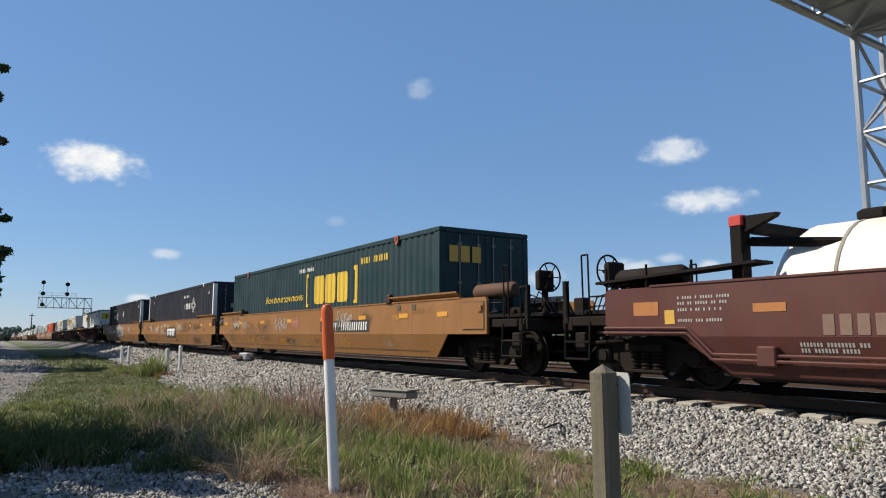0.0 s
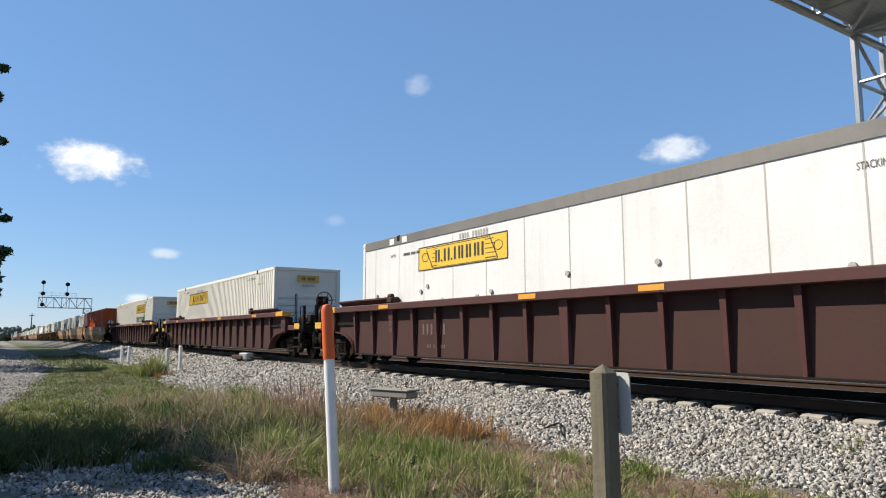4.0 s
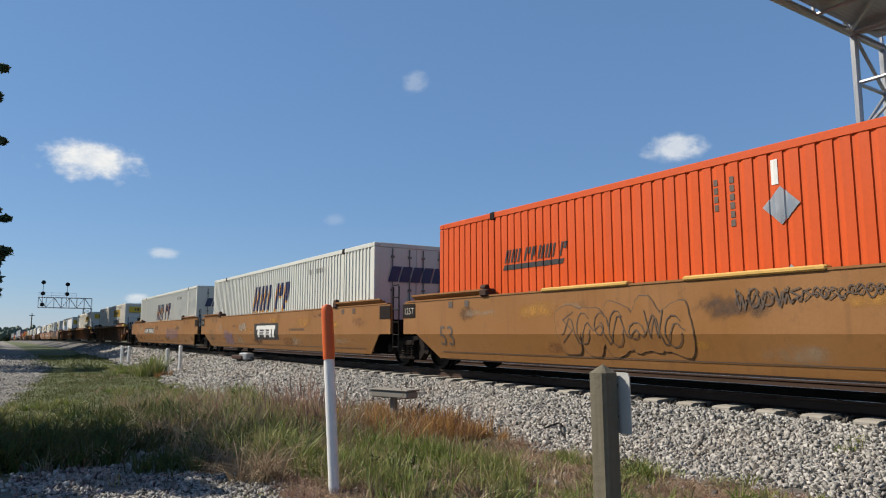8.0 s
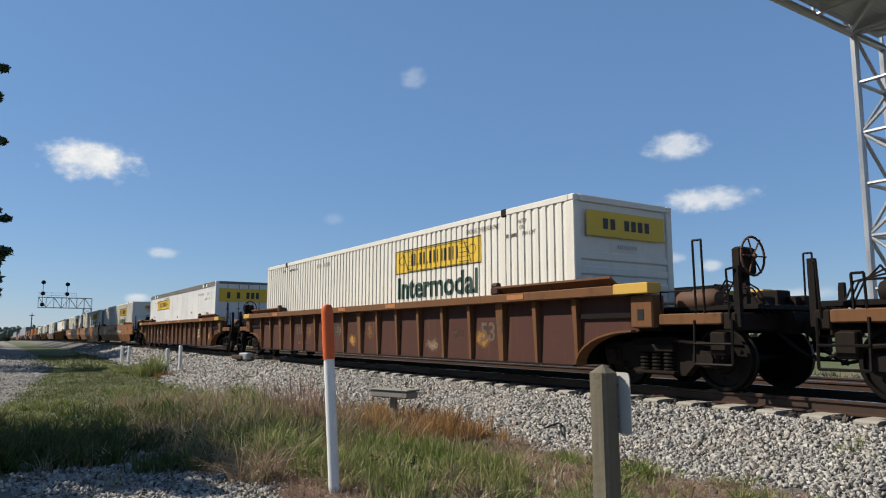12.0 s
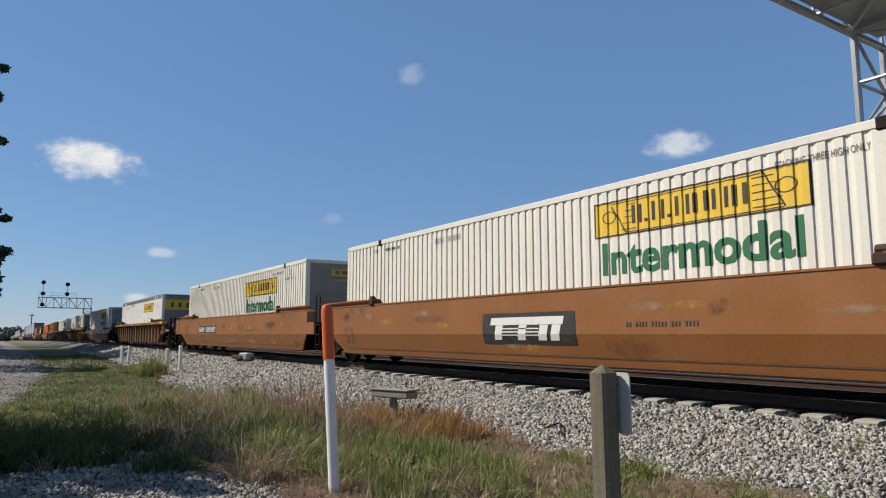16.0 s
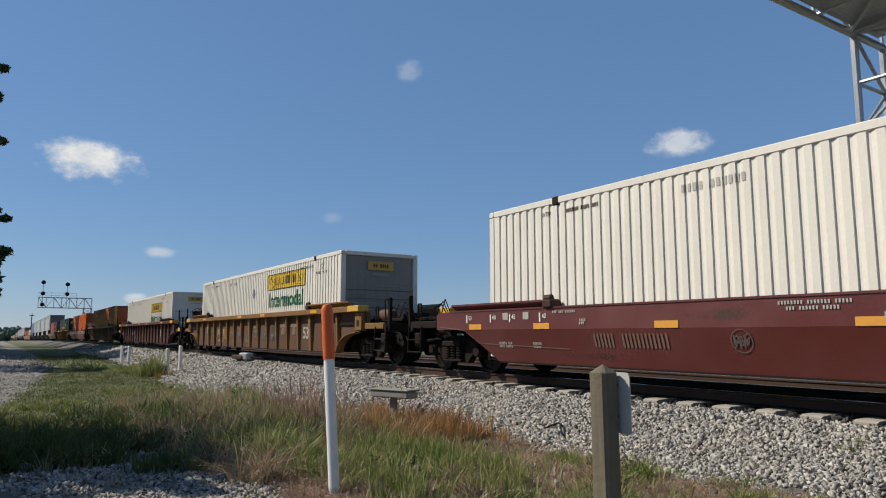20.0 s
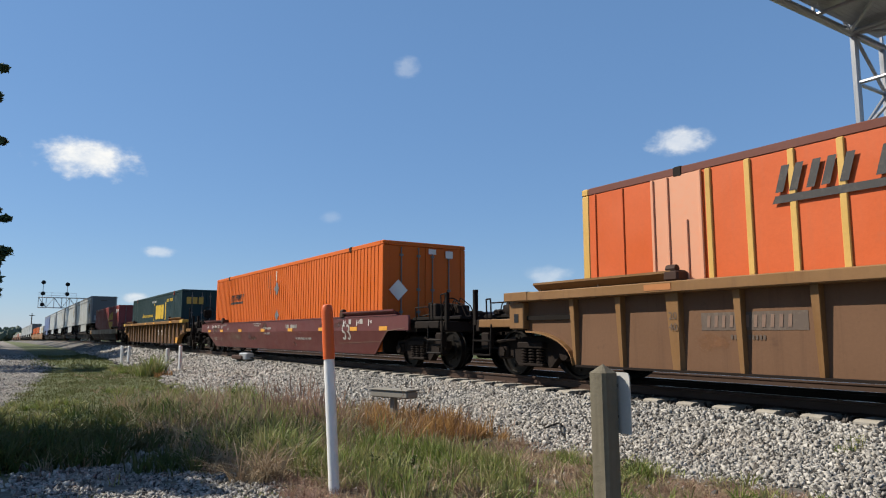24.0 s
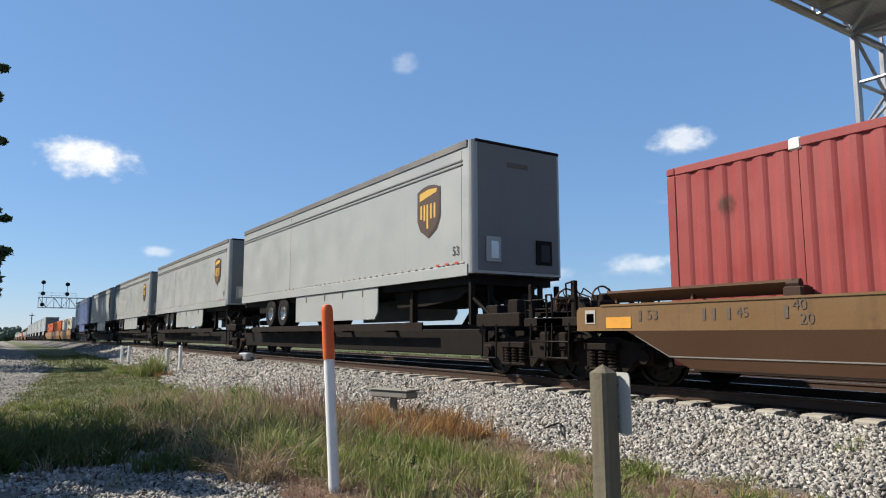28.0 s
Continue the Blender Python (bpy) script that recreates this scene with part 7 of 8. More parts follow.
def square_post():
    x, y = -2.883, 3.008
    z = ground_z(x, y)
    th = thing("square_post", "weathered grey square post with pointed top and plate behind", "post", (x, y, z))
    s = Shape()
    w = 0.0635
    h = 1.355
    c = 0.018
    ring = [(-w + c, -w), (w - c, -w), (w, -w + c), (w, w - c), (w - c, w), (-w + c, w), (-w, w - c), (-w, -w + c)]
    vs = [(a, b, -0.3) for a, b in ring] + [(a, b, h) for a, b in ring] + [(0, 0, h + 0.05)]
    fs = [(i, (i + 1) % 8, 8 + (i + 1) % 8, 8 + i) for i in range(8)] + [(8 + i, 8 + (i + 1) % 8, 16) for i in range(8)]
    s.add(vs, fs)
    part("post", s, "old_wood", th)
    s = Shape()
    pl = [(-0.06, 1.015), (0.128, 1.015), (0.128, 1.338), (0.120, 1.358), (0.100, 1.366), (-0.06, 1.366)]
    s.slab(pl, 0.0, 0.008)
    ob = part("plate", s, "plate", th, "pale rounded metal plate", (0.0, 0.078, -0.01))
    for z0 in (1.1, 1.28):
        s = Shape()
        s.rod((0.03, 0.0, z0), (0.03, 0.1, z0), 0.012, 8)
        part("bolt", s, "gear", th)
    th.rotation_euler = (0, radians(-0.6), radians(2))


square_post()


def trackside_box():
    x, y = -10.35, 5.72
    z = ground_z(x, y)
    th = thing("trackside_box", "small grey metal box on a short post in the ballast", "junction box", (x, y, z))
    s = Shape()
    s.soft_box(-0.42, 0.42, -0.15, 0.15, 0.50, 0.62, 0.02)
    part("box", s, "concrete", th, "flat grey box")
    s = Shape()
    s.soft_box(-0.44, 0.44, -0.17, 0.17, 0.62, 0.645, 0.008)
    part("lid", s, "concrete", th)
    s = Shape()
    s.soft_box(-0.05, 0.05, -0.05, 0.05, -0.15, 0.50, 0.01)
    part("post", s, "concrete", th)
    th.rotation_euler = (0, 0, radians(20))


trackside_box()


def white_post(x, y, h=0.98, lean=0.0):
    z = ground_z(x, y)
    th = thing("white_post", "white painted wooden post at the foot of the ballast", "post", (x, y, z), group="white posts beside the track")
    s = Shape()
    s.soft_box(-0.055, 0.055, -0.055, 0.055, -0.2, h, 0.012)
    part("post", s, "stake_white", th)
    s = Shape()
    s.soft_box(-0.058, 0.058, -0.058, 0.058, h * 0.93, h + 0.012, 0.015)
    part("post_top", s, "stake_white", th)
    th.rotation_euler = (radians(lean), radians(lean), radians(30))


for x, y, ln in ((-38.9, 5.40, 1), (-38.4, 5.66, -1), (-28.1, 5.52, 0.5), (-28.6, 6.10, -1)):
    white_post(x, y, lean=ln)


def switch_gear():
    """Low machine beside the far rails."""
    x, y = -26.5, 8.0
    z = RAIL_Z - 0.2
    th = thing("switch_machine", "low grey switch machine between rail and ballast", "track fixture", (x, y, z))
    s = Shape()
    s.soft_box(-0.9, 0.4, -0.22, 0.22, 0.0, 0.16, 0.03)
    part("housing", s, "lock_rust", th)
    s = Shape()
    s.soft_box(-0.1, 0.8, -0.16, 0.16, 0.0, 0.26, 0.04)
    part("cover", s, "galv", th)
    s = Shape()
    s.rod((0.7, 0, 0.08), (1.3, 0.3, 0.08), 0.03, 8)
    part("rod", s, "gear", th)


switch_gear()
s = Shape()
pts = []
for k in range(15):
    q = k / 14
    x, y = -7.9 + 0.55 * q, 6.95 + 0.1 * math.sin(q * 5)
    pts.append((x, y, ground_z(x, y) + 0.03 + 0.07 * math.sin(q * math.pi)))
s.tube(pts, 0.014, 6)
tagged(part("cable", s, "rubber"), "short black cable arching out of the ballast", "cable")


# ---- distance: treeline, mast ----
def leaf_material(name, a, b, c):
    m, nt, bsdf, add, link = nodes_of(name)
    geo = add("ShaderNodeNewGeometry")
    v = geo.outputs["Random Per Island"]
    col = mixed(nt, v, a, b)
    pos = geo.outputs["Position"]
    col = mixed(nt, ramp(nt, noise_tex(nt, pos, 1.2, 3), 0.45, 0.7), col, c)
    link(col, bsdf.inputs["Base Color"])
    bsdf.inputs["Roughness"].default_value = 0.7
    return m


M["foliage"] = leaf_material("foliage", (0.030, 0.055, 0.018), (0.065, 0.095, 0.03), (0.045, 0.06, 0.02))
# foliage greens lifted towards grey: distance haze put into the colour
M["hazed_foliage"] = leaf_material("hazed_foliage", (0.06, 0.085, 0.05), (0.10, 0.13, 0.075), (0.085, 0.10, 0.07))
M["bark"] = paint("bark", (0.09, 0.07, 0.05), (0.04, 0.03, 0.02), 0.6, 0.9, bump=0.6)


def far_woods():
    rng = np.random.default_rng(4)
    s = Shape()
    n = 5200
    for k in range(n):
        a = rng.uniform(math.radians(60), math.radians(185))
        d = rng.uniform(640, 800)
        x, y = d * math.cos(a), d * math.sin(a)
        h = rng.uniform(4, 10) * (1.25 if x < -600 else 0.8)
        base = ground_z(x, y)
        r = rng.uniform(1.5, 3.4)
        zc = base + h * rng.uniform(0.35, 0.8)
        vs, m = [], 7
        for ring, (zz, rr) in enumerate(((zc - h * 0.4, 0.6), (zc, 1.0), (zc + h * 0.28, 0.7))):
            for i in range(m):
                t = i * math.tau / m
                q = rr * r * rng.uniform(0.7, 1.25)
                vs.append((x + q * math.cos(t), y + q * math.sin(t), zz + rng.uniform(-0.8, 0.8)))
        vs.append((x, y, zc + h * 0.42))
        fs = [(g * m + i, g * m + (i + 1) % m, (g + 1) * m + (i + 1) % m, (g + 1) * m + i) for g in range(2) for i in range(m)]
        fs += [(2 * m + i, 2 * m + (i + 1) % m, 3 * m) for i in range(m)]
        s.add(vs, fs)
    me = bpy.data.meshes.new("far_woods")
    me.from_pydata(s.v, [], s.f)
    tagged(part("far_woods", me, "hazed_foliage"), "distant line of green woods on the horizon", "woods", kind="stuff")


far_woods()
s = Shape()
s.rod((-560, 18.5, -4), (-560, 18.5, 16), 0.5, 8, 0.25)
s.box(-560.3, -559.7, 16.8, 20.2, 14.2, 14.6)
tagged(part("utility_pole", s, "bark"), "distant wooden utility pole with a cross arm", "utility pole")


# ---- clouds: far puffs with ragged, see-through edges ----
def cloud_material():
    m, nt, bsdf, add, link = nodes_of("cloud")
    nt.nodes.remove(bsdf)
    tc = add("ShaderNodeTexCoord")
    mp = add("ShaderNodeMapping")
    mp.inputs["Location"].default_value = (-1, -1, 0)
    mp.inputs["Scale"].default_value = (2, 2, 0)
    link(tc.outputs["Generated"], mp.inputs["Vector"])
    ln = add("ShaderNodeVectorMath")
    ln.operation = "LENGTH"
    link(mp.outputs[0], ln.inputs[0])
    v = coords(nt, (0.011, 0.016, 0.0))
    n1 = noise_tex(nt, v, 1.0, 7, 0.58)
    inner = ramp(nt, ln.outputs["Value"], 1.0, 0.0)
    sm = add("ShaderNodeMath")
    sm.operation = "MULTIPLY_ADD"
    sm.inputs[1].default_value = 1.15
    link(n1, sm.inputs[0])
    link(inner, sm.inputs[2])
    a = add("ShaderNodeMapRange")
    a.interpolation_type = "SMOOTHSTEP"
    a.inputs["From Min"].default_value, a.inputs["From Max"].default_value = 0.78, 1.42
    link(sm.outputs[0], a.inputs["Value"])
    oc = add("ShaderNodeObjectInfo")
    k = add("ShaderNodeMath")
    k.operation = "MULTIPLY"
    link(a.outputs[0], k.inputs[0])
    link(oc.outputs["Alpha"], k.inputs[1])
    em = add("ShaderNodeEmission")
    shade = mixed(nt, ramp(nt, n1, 0.35, 0.65), (0.72, 0.78, 0.86), (0.97, 0.97, 0.95))
    link(shade, em.inputs["Color"])
    em.inputs["Strength"].default_value = 0.72
    tr = add("ShaderNodeBsdfTransparent")
    mx = add("ShaderNodeMixShader")
    link(k.outputs[0], mx.inputs[0])
    link(tr.outputs[0], mx.inputs[1])
    link(em.outputs[0], mx.inputs[2])
    link(mx.outputs[0], nt.nodes["Material Output"].inputs["Surface"])
    return m


M["cloud"] = cloud_material()
FWD = (aim - eye).normalized()
RGT = FWD.cross(Vector((0, 0, 1))).normalized()
UPW = RGT.cross(FWD)
CLOUD_D = 2600.0
CLOUDS = []


def cloud(right, up, wide, high, alpha, drift, label):
    """right, up: tangents of its bearing from the middle of the view; drift: change of them over the clip."""
    n, m = 16, 8
    s = Shape()
    for j in range(m + 1):
        for i in range(n + 1):
            a, b = i / n * 2 - 1, j / m * 2 - 1
            s.v.append((a * wide * CLOUD_D / 2, b * high * CLOUD_D / 2, 14 * (1 - a * a) * (1 - b * b)))
    s.f = [(j * (n + 1) + i, j * (n + 1) + i + 1, (j + 1) * (n + 1) + i + 1, (j + 1) * (n + 1) + i) for j in range(m) for i in range(n)]
    me = bpy.data.meshes.new("cloud")
    me.from_pydata(s.v, [], s.f)
    me.shade_smooth()
    ob = part("cloud", me, "cloud")
    ob.color = (1, 1, 1, alpha)
    ob.visible_shadow = False
    tagged(ob, label, "cloud", group="fair-weather clouds")

    def at(r, u):
        p = eye + (FWD + RGT * r + UPW * u) * CLOUD_D
        return look(p, p + (p - eye)) 
    CLOUDS.append((ob, at(right, up), at(right + drift[0], up + drift[1])))


PX = 1 / 1200.6
for cx, cy, w, h, al, dx, dy, lb in (
        (163, 286, 235, 105, 1.0, -9, -7, "small white fair-weather cloud"), (1190, 268, 165, 70, 0.75, 14, -20, "small thin white fair-weather cloud"),
        (1246, 354, 260, 62, 0.8, 8, -6, "flat white fair-weather cloud"), (296, 449, 95, 30, 0.5, -15, -4, "faint small white fair-weather cloud"),
        (742, 158, 70, 50, 0.25, -26, -45, "faint wisp of cloud"), (595, 392, 60, 30, 0.15, -10, -8, "faint wisp of cloud"),
        (1110, 478, 190, 55, 0.55, 20, -8, "low white cloud near the horizon"), (1190, 458, 90, 30, 0.45, 10, 0, "low white cloud near the horizon"),
        (960, 492, 120, 50, 0.4, 10, -4, "low white cloud near the horizon"), (245, 530, 70, 26, 0.6, -6, -2, "low white cloud near the horizon"),
        (1420, 520, 180, 40, 0.4, 10, 0, "low white cloud near the horizon"), (1250, 470, 60, 30, 0.5, 8, 0, "low white cloud near the horizon")):
    cloud((cx - 784) * PX, (441 - cy) * PX, w * PX, h * PX, al, (dx * PX, -dy * PX), lb)


# ---- trees beside the lane ----
def leaf_cloud(rng, centres, radii, count, size, flat=0.6):
    """Leaves as small bent quads scattered round twig ends."""
    idx = rng.integers(0, len(centres), count)
    c = np.array(centres)[idx]
    r = np.array(radii)[idx][:, None]
    d = rng.normal(size=(count, 3))
    d /= np.linalg.norm(d, axis=1)[:, None]
    p = c + d * r * rng.random((count, 1)) ** 0.5 * np.array([1, 1, flat])
    u = rng.normal(size=(count, 3))
    u /= np.linalg.norm(u, axis=1)[:, None]
    w = np.cross(u, rng.normal(size=(count, 3)))
    w /= np.linalg.norm(w, axis=1)[:, None]
    k = size * rng.uniform(0.6, 1.3, (count, 1))
    nrm = np.cross(u, w)
    v = np.stack([p - u * k, p + w * k * 0.45 + nrm * k * 0.15, p + u * k, p - w * k * 0.45 + nrm * k * 0.15], 1).reshape(-1, 3)
    f = np.arange(count * 4).reshape(-1, 4)
    return v, f


def tree(x, y, h, seed, leaves, label, reach=2.6, low=2.3, leaf=0.075, tips=()):
    rng = np.random.default_rng(seed)
    z = ground_z(x, y)
    th = thing("tree", label, "tree", (x, y, z))
    s = Shape()
    pts = [(0, 0, -0.2), (0.05, 0.03, h * 0.3), (-0.05, 0.08, h * 0.6), (0.0, 0.0, h * 0.95)]
    rad = [0.20, 0.15, 0.10, 0.03]
    for a, b, ra, rb in zip(pts, pts[1:], rad, rad[1:]):
        s.rod(a, b, ra, 10, rb, caps=False)
    part("trunk", s, "bark", th)
    cs, rs = [], []
    limbs = [(q, None) for q in range(22)] + [(0, t) for t in tips]
    lim = Shape()
    for k, (q, tip) in enumerate(limbs):
        if tip is None:
            zz = low + (h * 0.92 - low) * (k + rng.random()) / 22
            a = k * 2.4 + rng.uniform(-0.4, 0.4)
            ln = reach * (1 - 0.62 * (zz - low) / (h - low)) * rng.uniform(0.75, 1.1)
            end = np.array([math.cos(a) * ln, math.sin(a) * ln, zz + ln * rng.uniform(0.0, 0.25)])
        else:
            end = np.array([tip[0] - x, tip[1] - y, tip[2] - z])
            zz = end[2] - 0.2
        st = np.array([0.0, 0.05, zz])
        midp = (st + end) / 2 + np.array([0, 0, 0.12])
        wd = 1.0 if tip is None else 0.5
        lim.rod(st, midp, 0.045 * wd, 6, 0.028 * wd)
        lim.rod(midp, end, 0.028 * wd, 5, 0.010 * wd)
        for j in range(7):
            t = 0.35 + 0.65 * j / 6
            p = (st * (1 - t) + end * t) + rng.normal(size=3) * 0.16 * (1 if tip is None else 0.35)
            cs.append(p)
            rs.append((0.34 if tip is None else 0.13) * rng.uniform(0.5, 1.2))
            if j % 2:
                e2 = p + rng.normal(size=3) * (0.25 if tip is None else 0.12)
                lim.rod(midp * (1 - t) + end * t, e2, 0.010, 4, 0.004)
                cs.append(e2)
                rs.append(0.18 if tip is None else 0.09)
    part("limb", lim, "bark", th)
    v, f = leaf_cloud(rng, cs, rs, leaves, leaf)
    me = bpy.data.meshes.new("crown")
    me.from_pydata(v.tolist(), [], f.tolist())
    part("crown", me, "foliage", th, "dark green leaves in ragged clumps")
    return th


tree(-14.0, -3.3, 7.2, 3, 60000, "dark-leaved tree with drooping ragged boughs beside the gravel lane", reach=2.1, leaf=0.05,
     tips=[(-13.4, -0.29, 5.55), (-13.3, -0.19, 4.65), (-13.2, -0.29, 4.2), (-13.2, -0.07, 3.45), (-13.0, -0.19, 3.72), (-13.1, -0.01, 2.80), (-12.9, -0.11, 2.62), (-13.2, -0.25, 3.15), (-13.4, -0.31, 6.1)])
for tx, ty, hh, sd in ((-42, -5.0, 11, 18), (-59, -5.2, 14, 11), (-64, -5.2, 15, 12), (-70, -5.4, 15, 13), (-77, -5.4, 24, 17), (-85, -5.4, 26, 19), (-95, -5.6, 27, 14), (-112, -5.8, 25, 22), (-128, -6, 26, 23), (-150, -6, 26, 24), (-81.5, -8.6, 28, 34), (-90.5, -8.8, 29, 35), (-20, -9.5, 10, 15)):
    tree(tx, ty, hh, sd, 22000 if hh > 11 else 18000, "tall green tree standing back from the gravel lane", reach=5.2, low=3.0, leaf=0.72 if hh > 11 else 0.2)
tree(-13.6, -4.3, 7.2, 16, 18000, "small green tree beside the gravel lane", reach=2.3, low=2.6, leaf=0.12)


# ---- ballast stones ----
def stone_cloud(rng, p, size):
    """Angular stones: cubes with pulled corners, turned at random."""
    n = len(p)
    base = np.array([(a, b, c) for a in (-1, 1) for b in (-1, 1) for c in (-1, 1)], float)
    v = base[None] * rng.uniform(0.40, 1.25, (n, 8, 3))
    # shear one end of each stone and pinch a random corner, for sharp broken faces
    v[:, 4:, 1:] *= rng.uniform(0.35, 1.0, (n, 1, 1))
    v[:, :, 2] += v[:, :, 0] * rng.uniform(-0.5, 0.5, (n, 1))
    v[:, :, 1] += v[:, :, 0] * rng.uniform(-0.4, 0.4, (n, 1))
    v *= (size * rng.uniform(0.45, 1.25, n))[:, None, None] * np.stack([rng.uniform(0.9, 1.5, n), rng.uniform(0.7, 1.1, n), rng.uniform(0.4, 0.8, n)], 1)[:, None, :]
    q = rng.normal(size=(n, 4))
    q /= np.linalg.norm(q, axis=1)[:, None]
    w, x, y, z = q.T
    rot = np.stack([np.stack([1 - 2 * (y * y + z * z), 2 * (x * y - z * w), 2 * (x * z + y * w)], 1),
                    np.stack([2 * (x * y + z * w), 1 - 2 * (x * x + z * z), 2 * (y * z - x * w)], 1),
                    np.stack([2 * (x * z - y * w), 2 * (y * z + x * w), 1 - 2 * (x * x + y * y)], 1)], 1)
    v = np.einsum("nij,nkj->nki", rot, v) + p[:, None, :]
    quad = np.array([(0, 1, 3, 2), (4, 6, 7, 5), (0, 4, 5, 1), (2, 3, 7, 6), (0, 2, 6, 4), (1, 5, 7, 3)])
    f = (np.arange(n)[:, None, None] * 8 + quad[None]).reshape(-1, 4)
    return v.reshape(-1, 3), f


def stone_material(name, pale, mid_tone, dark):
    m, nt, bsdf, add, link = nodes_of(name)
    geo = add("ShaderNodeNewGeometry")
    oi = add("ShaderNodeObjectInfo")
    pos = geo.outputs["Position"]
    r = add("ShaderNodeMath")
    r.operation = "ADD"
    link(geo.outputs["Random Per Island"], r.inputs[0])
    link(oi.outputs["Random"], r.inputs[1])
    fr = add("ShaderNodeMath")
    fr.operation = "FRACT"
    link(r.outputs[0], fr.inputs[0])
    c = mixed(nt, ramp(nt, fr.outputs[0], 0.0, 0.7), mid_tone, pale)
    c = mixed(nt, ramp(nt, fr.outputs[0], 0.80, 0.86), c, dark)
    c = mixed(nt, scaled(nt, ramp(nt, noise_tex(nt, pos, 30, 4), 0.4, 0.7), 0.35), c, dark)
    c = mixed(nt, scaled(nt, ramp(nt, noise_tex(nt, pos, 0.7, 3), 0.5, 0.75), 0.3), c, (0.36, 0.29, 0.21))
    link(c, bsdf.inputs["Base Color"])
    bsdf.inputs["Roughness"].default_value = 0.85
    bumped(nt, bsdf, noise_tex(nt, pos, 60, 4), 0.4, 0.01)
    return m


M["ballast"] = stone_material("grey_ballast", (0.46, 0.435, 0.39), (0.155, 0.146, 0.13), (0.055, 0.05, 0.044))


# ballast colours darkened to hold the shade beneath the cars
M["shaded_stone"] = stone_material("fouled_ballast", (0.085, 0.072, 0.06), (0.035, 0.029, 0.024), (0.016, 0.013, 0.011))


def ground_of(xy):
    return np.array([ground_z(a, b) for a, b in xy])


def edge_noise(x, y):
    return 0.5 * lump(x, y, 0.9, 3) + 0.25 * lump(x, y, 2.7, 8)


def strewn(rng, x0, x1, y0, y1, per_m2, keep):
    n = int((x1 - x0) * (y1 - y0) * per_m2)
    xy = np.stack([rng.uniform(x0, x1, n), rng.uniform(y0, y1, n)], 1)
    return np.array([q for q in xy if keep(q[0], q[1])])


def ballast():
    rng = np.random.default_rng(11)
    bed = lambda x, y: y > toe(x) - 0.1 + edge_noise(x, y) and y < 8.25
    zones = [(-7, 1.5, 5.8, 8.2, 1700, 0.0235, bed), (-12, -7, 5.8, 8.2, 1500, 0.0245, bed), (-20, -12, 3.6, 8.2, 800, 0.028, bed), (-34, -20, 3.6, 8.2, 330, 0.040, bed), (-70, -34, 3.8, 8.2, 90, 0.07, bed),
             (-30, 1.5, 11.3, 12.3, 180, 0.036, lambda x, y: True), (-14, 1.5, 12.3, 17.4, 90, 0.042, lambda x, y: True),
             (-9.2, -4.6, 0.2, 2.6, 1100, 0.018, lambda x, y: lump(x, y, 0.8, 21) + 0.5 * lump(x, y, 2.5, 9) > 0.02 - 0.25 * (y < 2.1)),
             (-13, -8, 0.0, 2.2, 150, 0.03, lambda x, y: lump(x, y, 0.8, 21) > 0.05),
             (-34, -15, -0.5, 2.1, 130, 0.02, lambda x, y: y < road_edge(x) + edge_noise(x, y)),
             (-62, -34, -0.8, 2.3, 40, 0.035, lambda x, y: y < road_edge(x) + edge_noise(x, y)),
             (-9, -2.6, 3.0, 6.6, 14, 0.03, lambda x, y: True)]
    vs, fs, k = [], [], 0
    for x0, x1, y0, y1, dens, size, keep in zones:
        xy = strewn(rng, x0, x1, y0, y1, dens, keep)
        z = ground_of(xy) + rng.uniform(-0.3, 0.9, len(xy)) * size
        v, f = stone_cloud(rng, np.column_stack([xy, z]), np.full(len(xy), size))
        vs.append(v)
        fs.append(f + k)
        k += len(v)
    v, f = np.concatenate(vs), np.concatenate(fs)
    me = bpy.data.meshes.new("ballast")
    me.vertices.add(len(v))
    me.vertices.foreach_set("co", v.astype(np.float32).ravel())
    me.loops.add(f.size)
    me.loops.foreach_set("vertex_index", f.astype(np.int32).ravel())
    me.polygons.add(len(f))
    me.polygons.foreach_set("loop_start", np.arange(0, f.size, 4, dtype=np.int32))
    me.update(calc_edges=True)
    me.validate()
    ob = part("ballast", me, "ballast")
    tagged(ob, "pale grey crushed stone ballast sloping down from the track", "ballast", kind="stuff")
    # stones between the rails, coloured near black for the train's shade
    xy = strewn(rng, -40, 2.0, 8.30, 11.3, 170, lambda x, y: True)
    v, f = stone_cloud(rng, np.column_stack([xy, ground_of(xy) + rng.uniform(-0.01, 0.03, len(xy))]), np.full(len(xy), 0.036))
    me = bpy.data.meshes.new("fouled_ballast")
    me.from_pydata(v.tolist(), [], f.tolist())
    tagged(part("fouled_ballast", me, "shaded_stone"), "crushed stone between the rails, coloured dark for the train's shade", "ballast", kind="stuff")
    # the nearest stones one by one
    kinds = []
    for j in range(8):
        v, f = stone_cloud(rng, np.zeros((1, 3)), np.array([0.025]))
        me = bpy.data.meshes.new("stone")
        me.from_pydata(v.tolist(), [], f.tolist())
        kinds.append(me)
    for j in range(300):
        x, y = rng.uniform(-5.2, -2.4), rng.uniform(6.5, 8.0)
        o = part("stone", kinds[j % 8], "ballast", ground, "", (x, y, ground_z(x, y) + 0.012))
        o.rotation_euler = tuple(rng.uniform(0, 6.28, 3))


ballast()


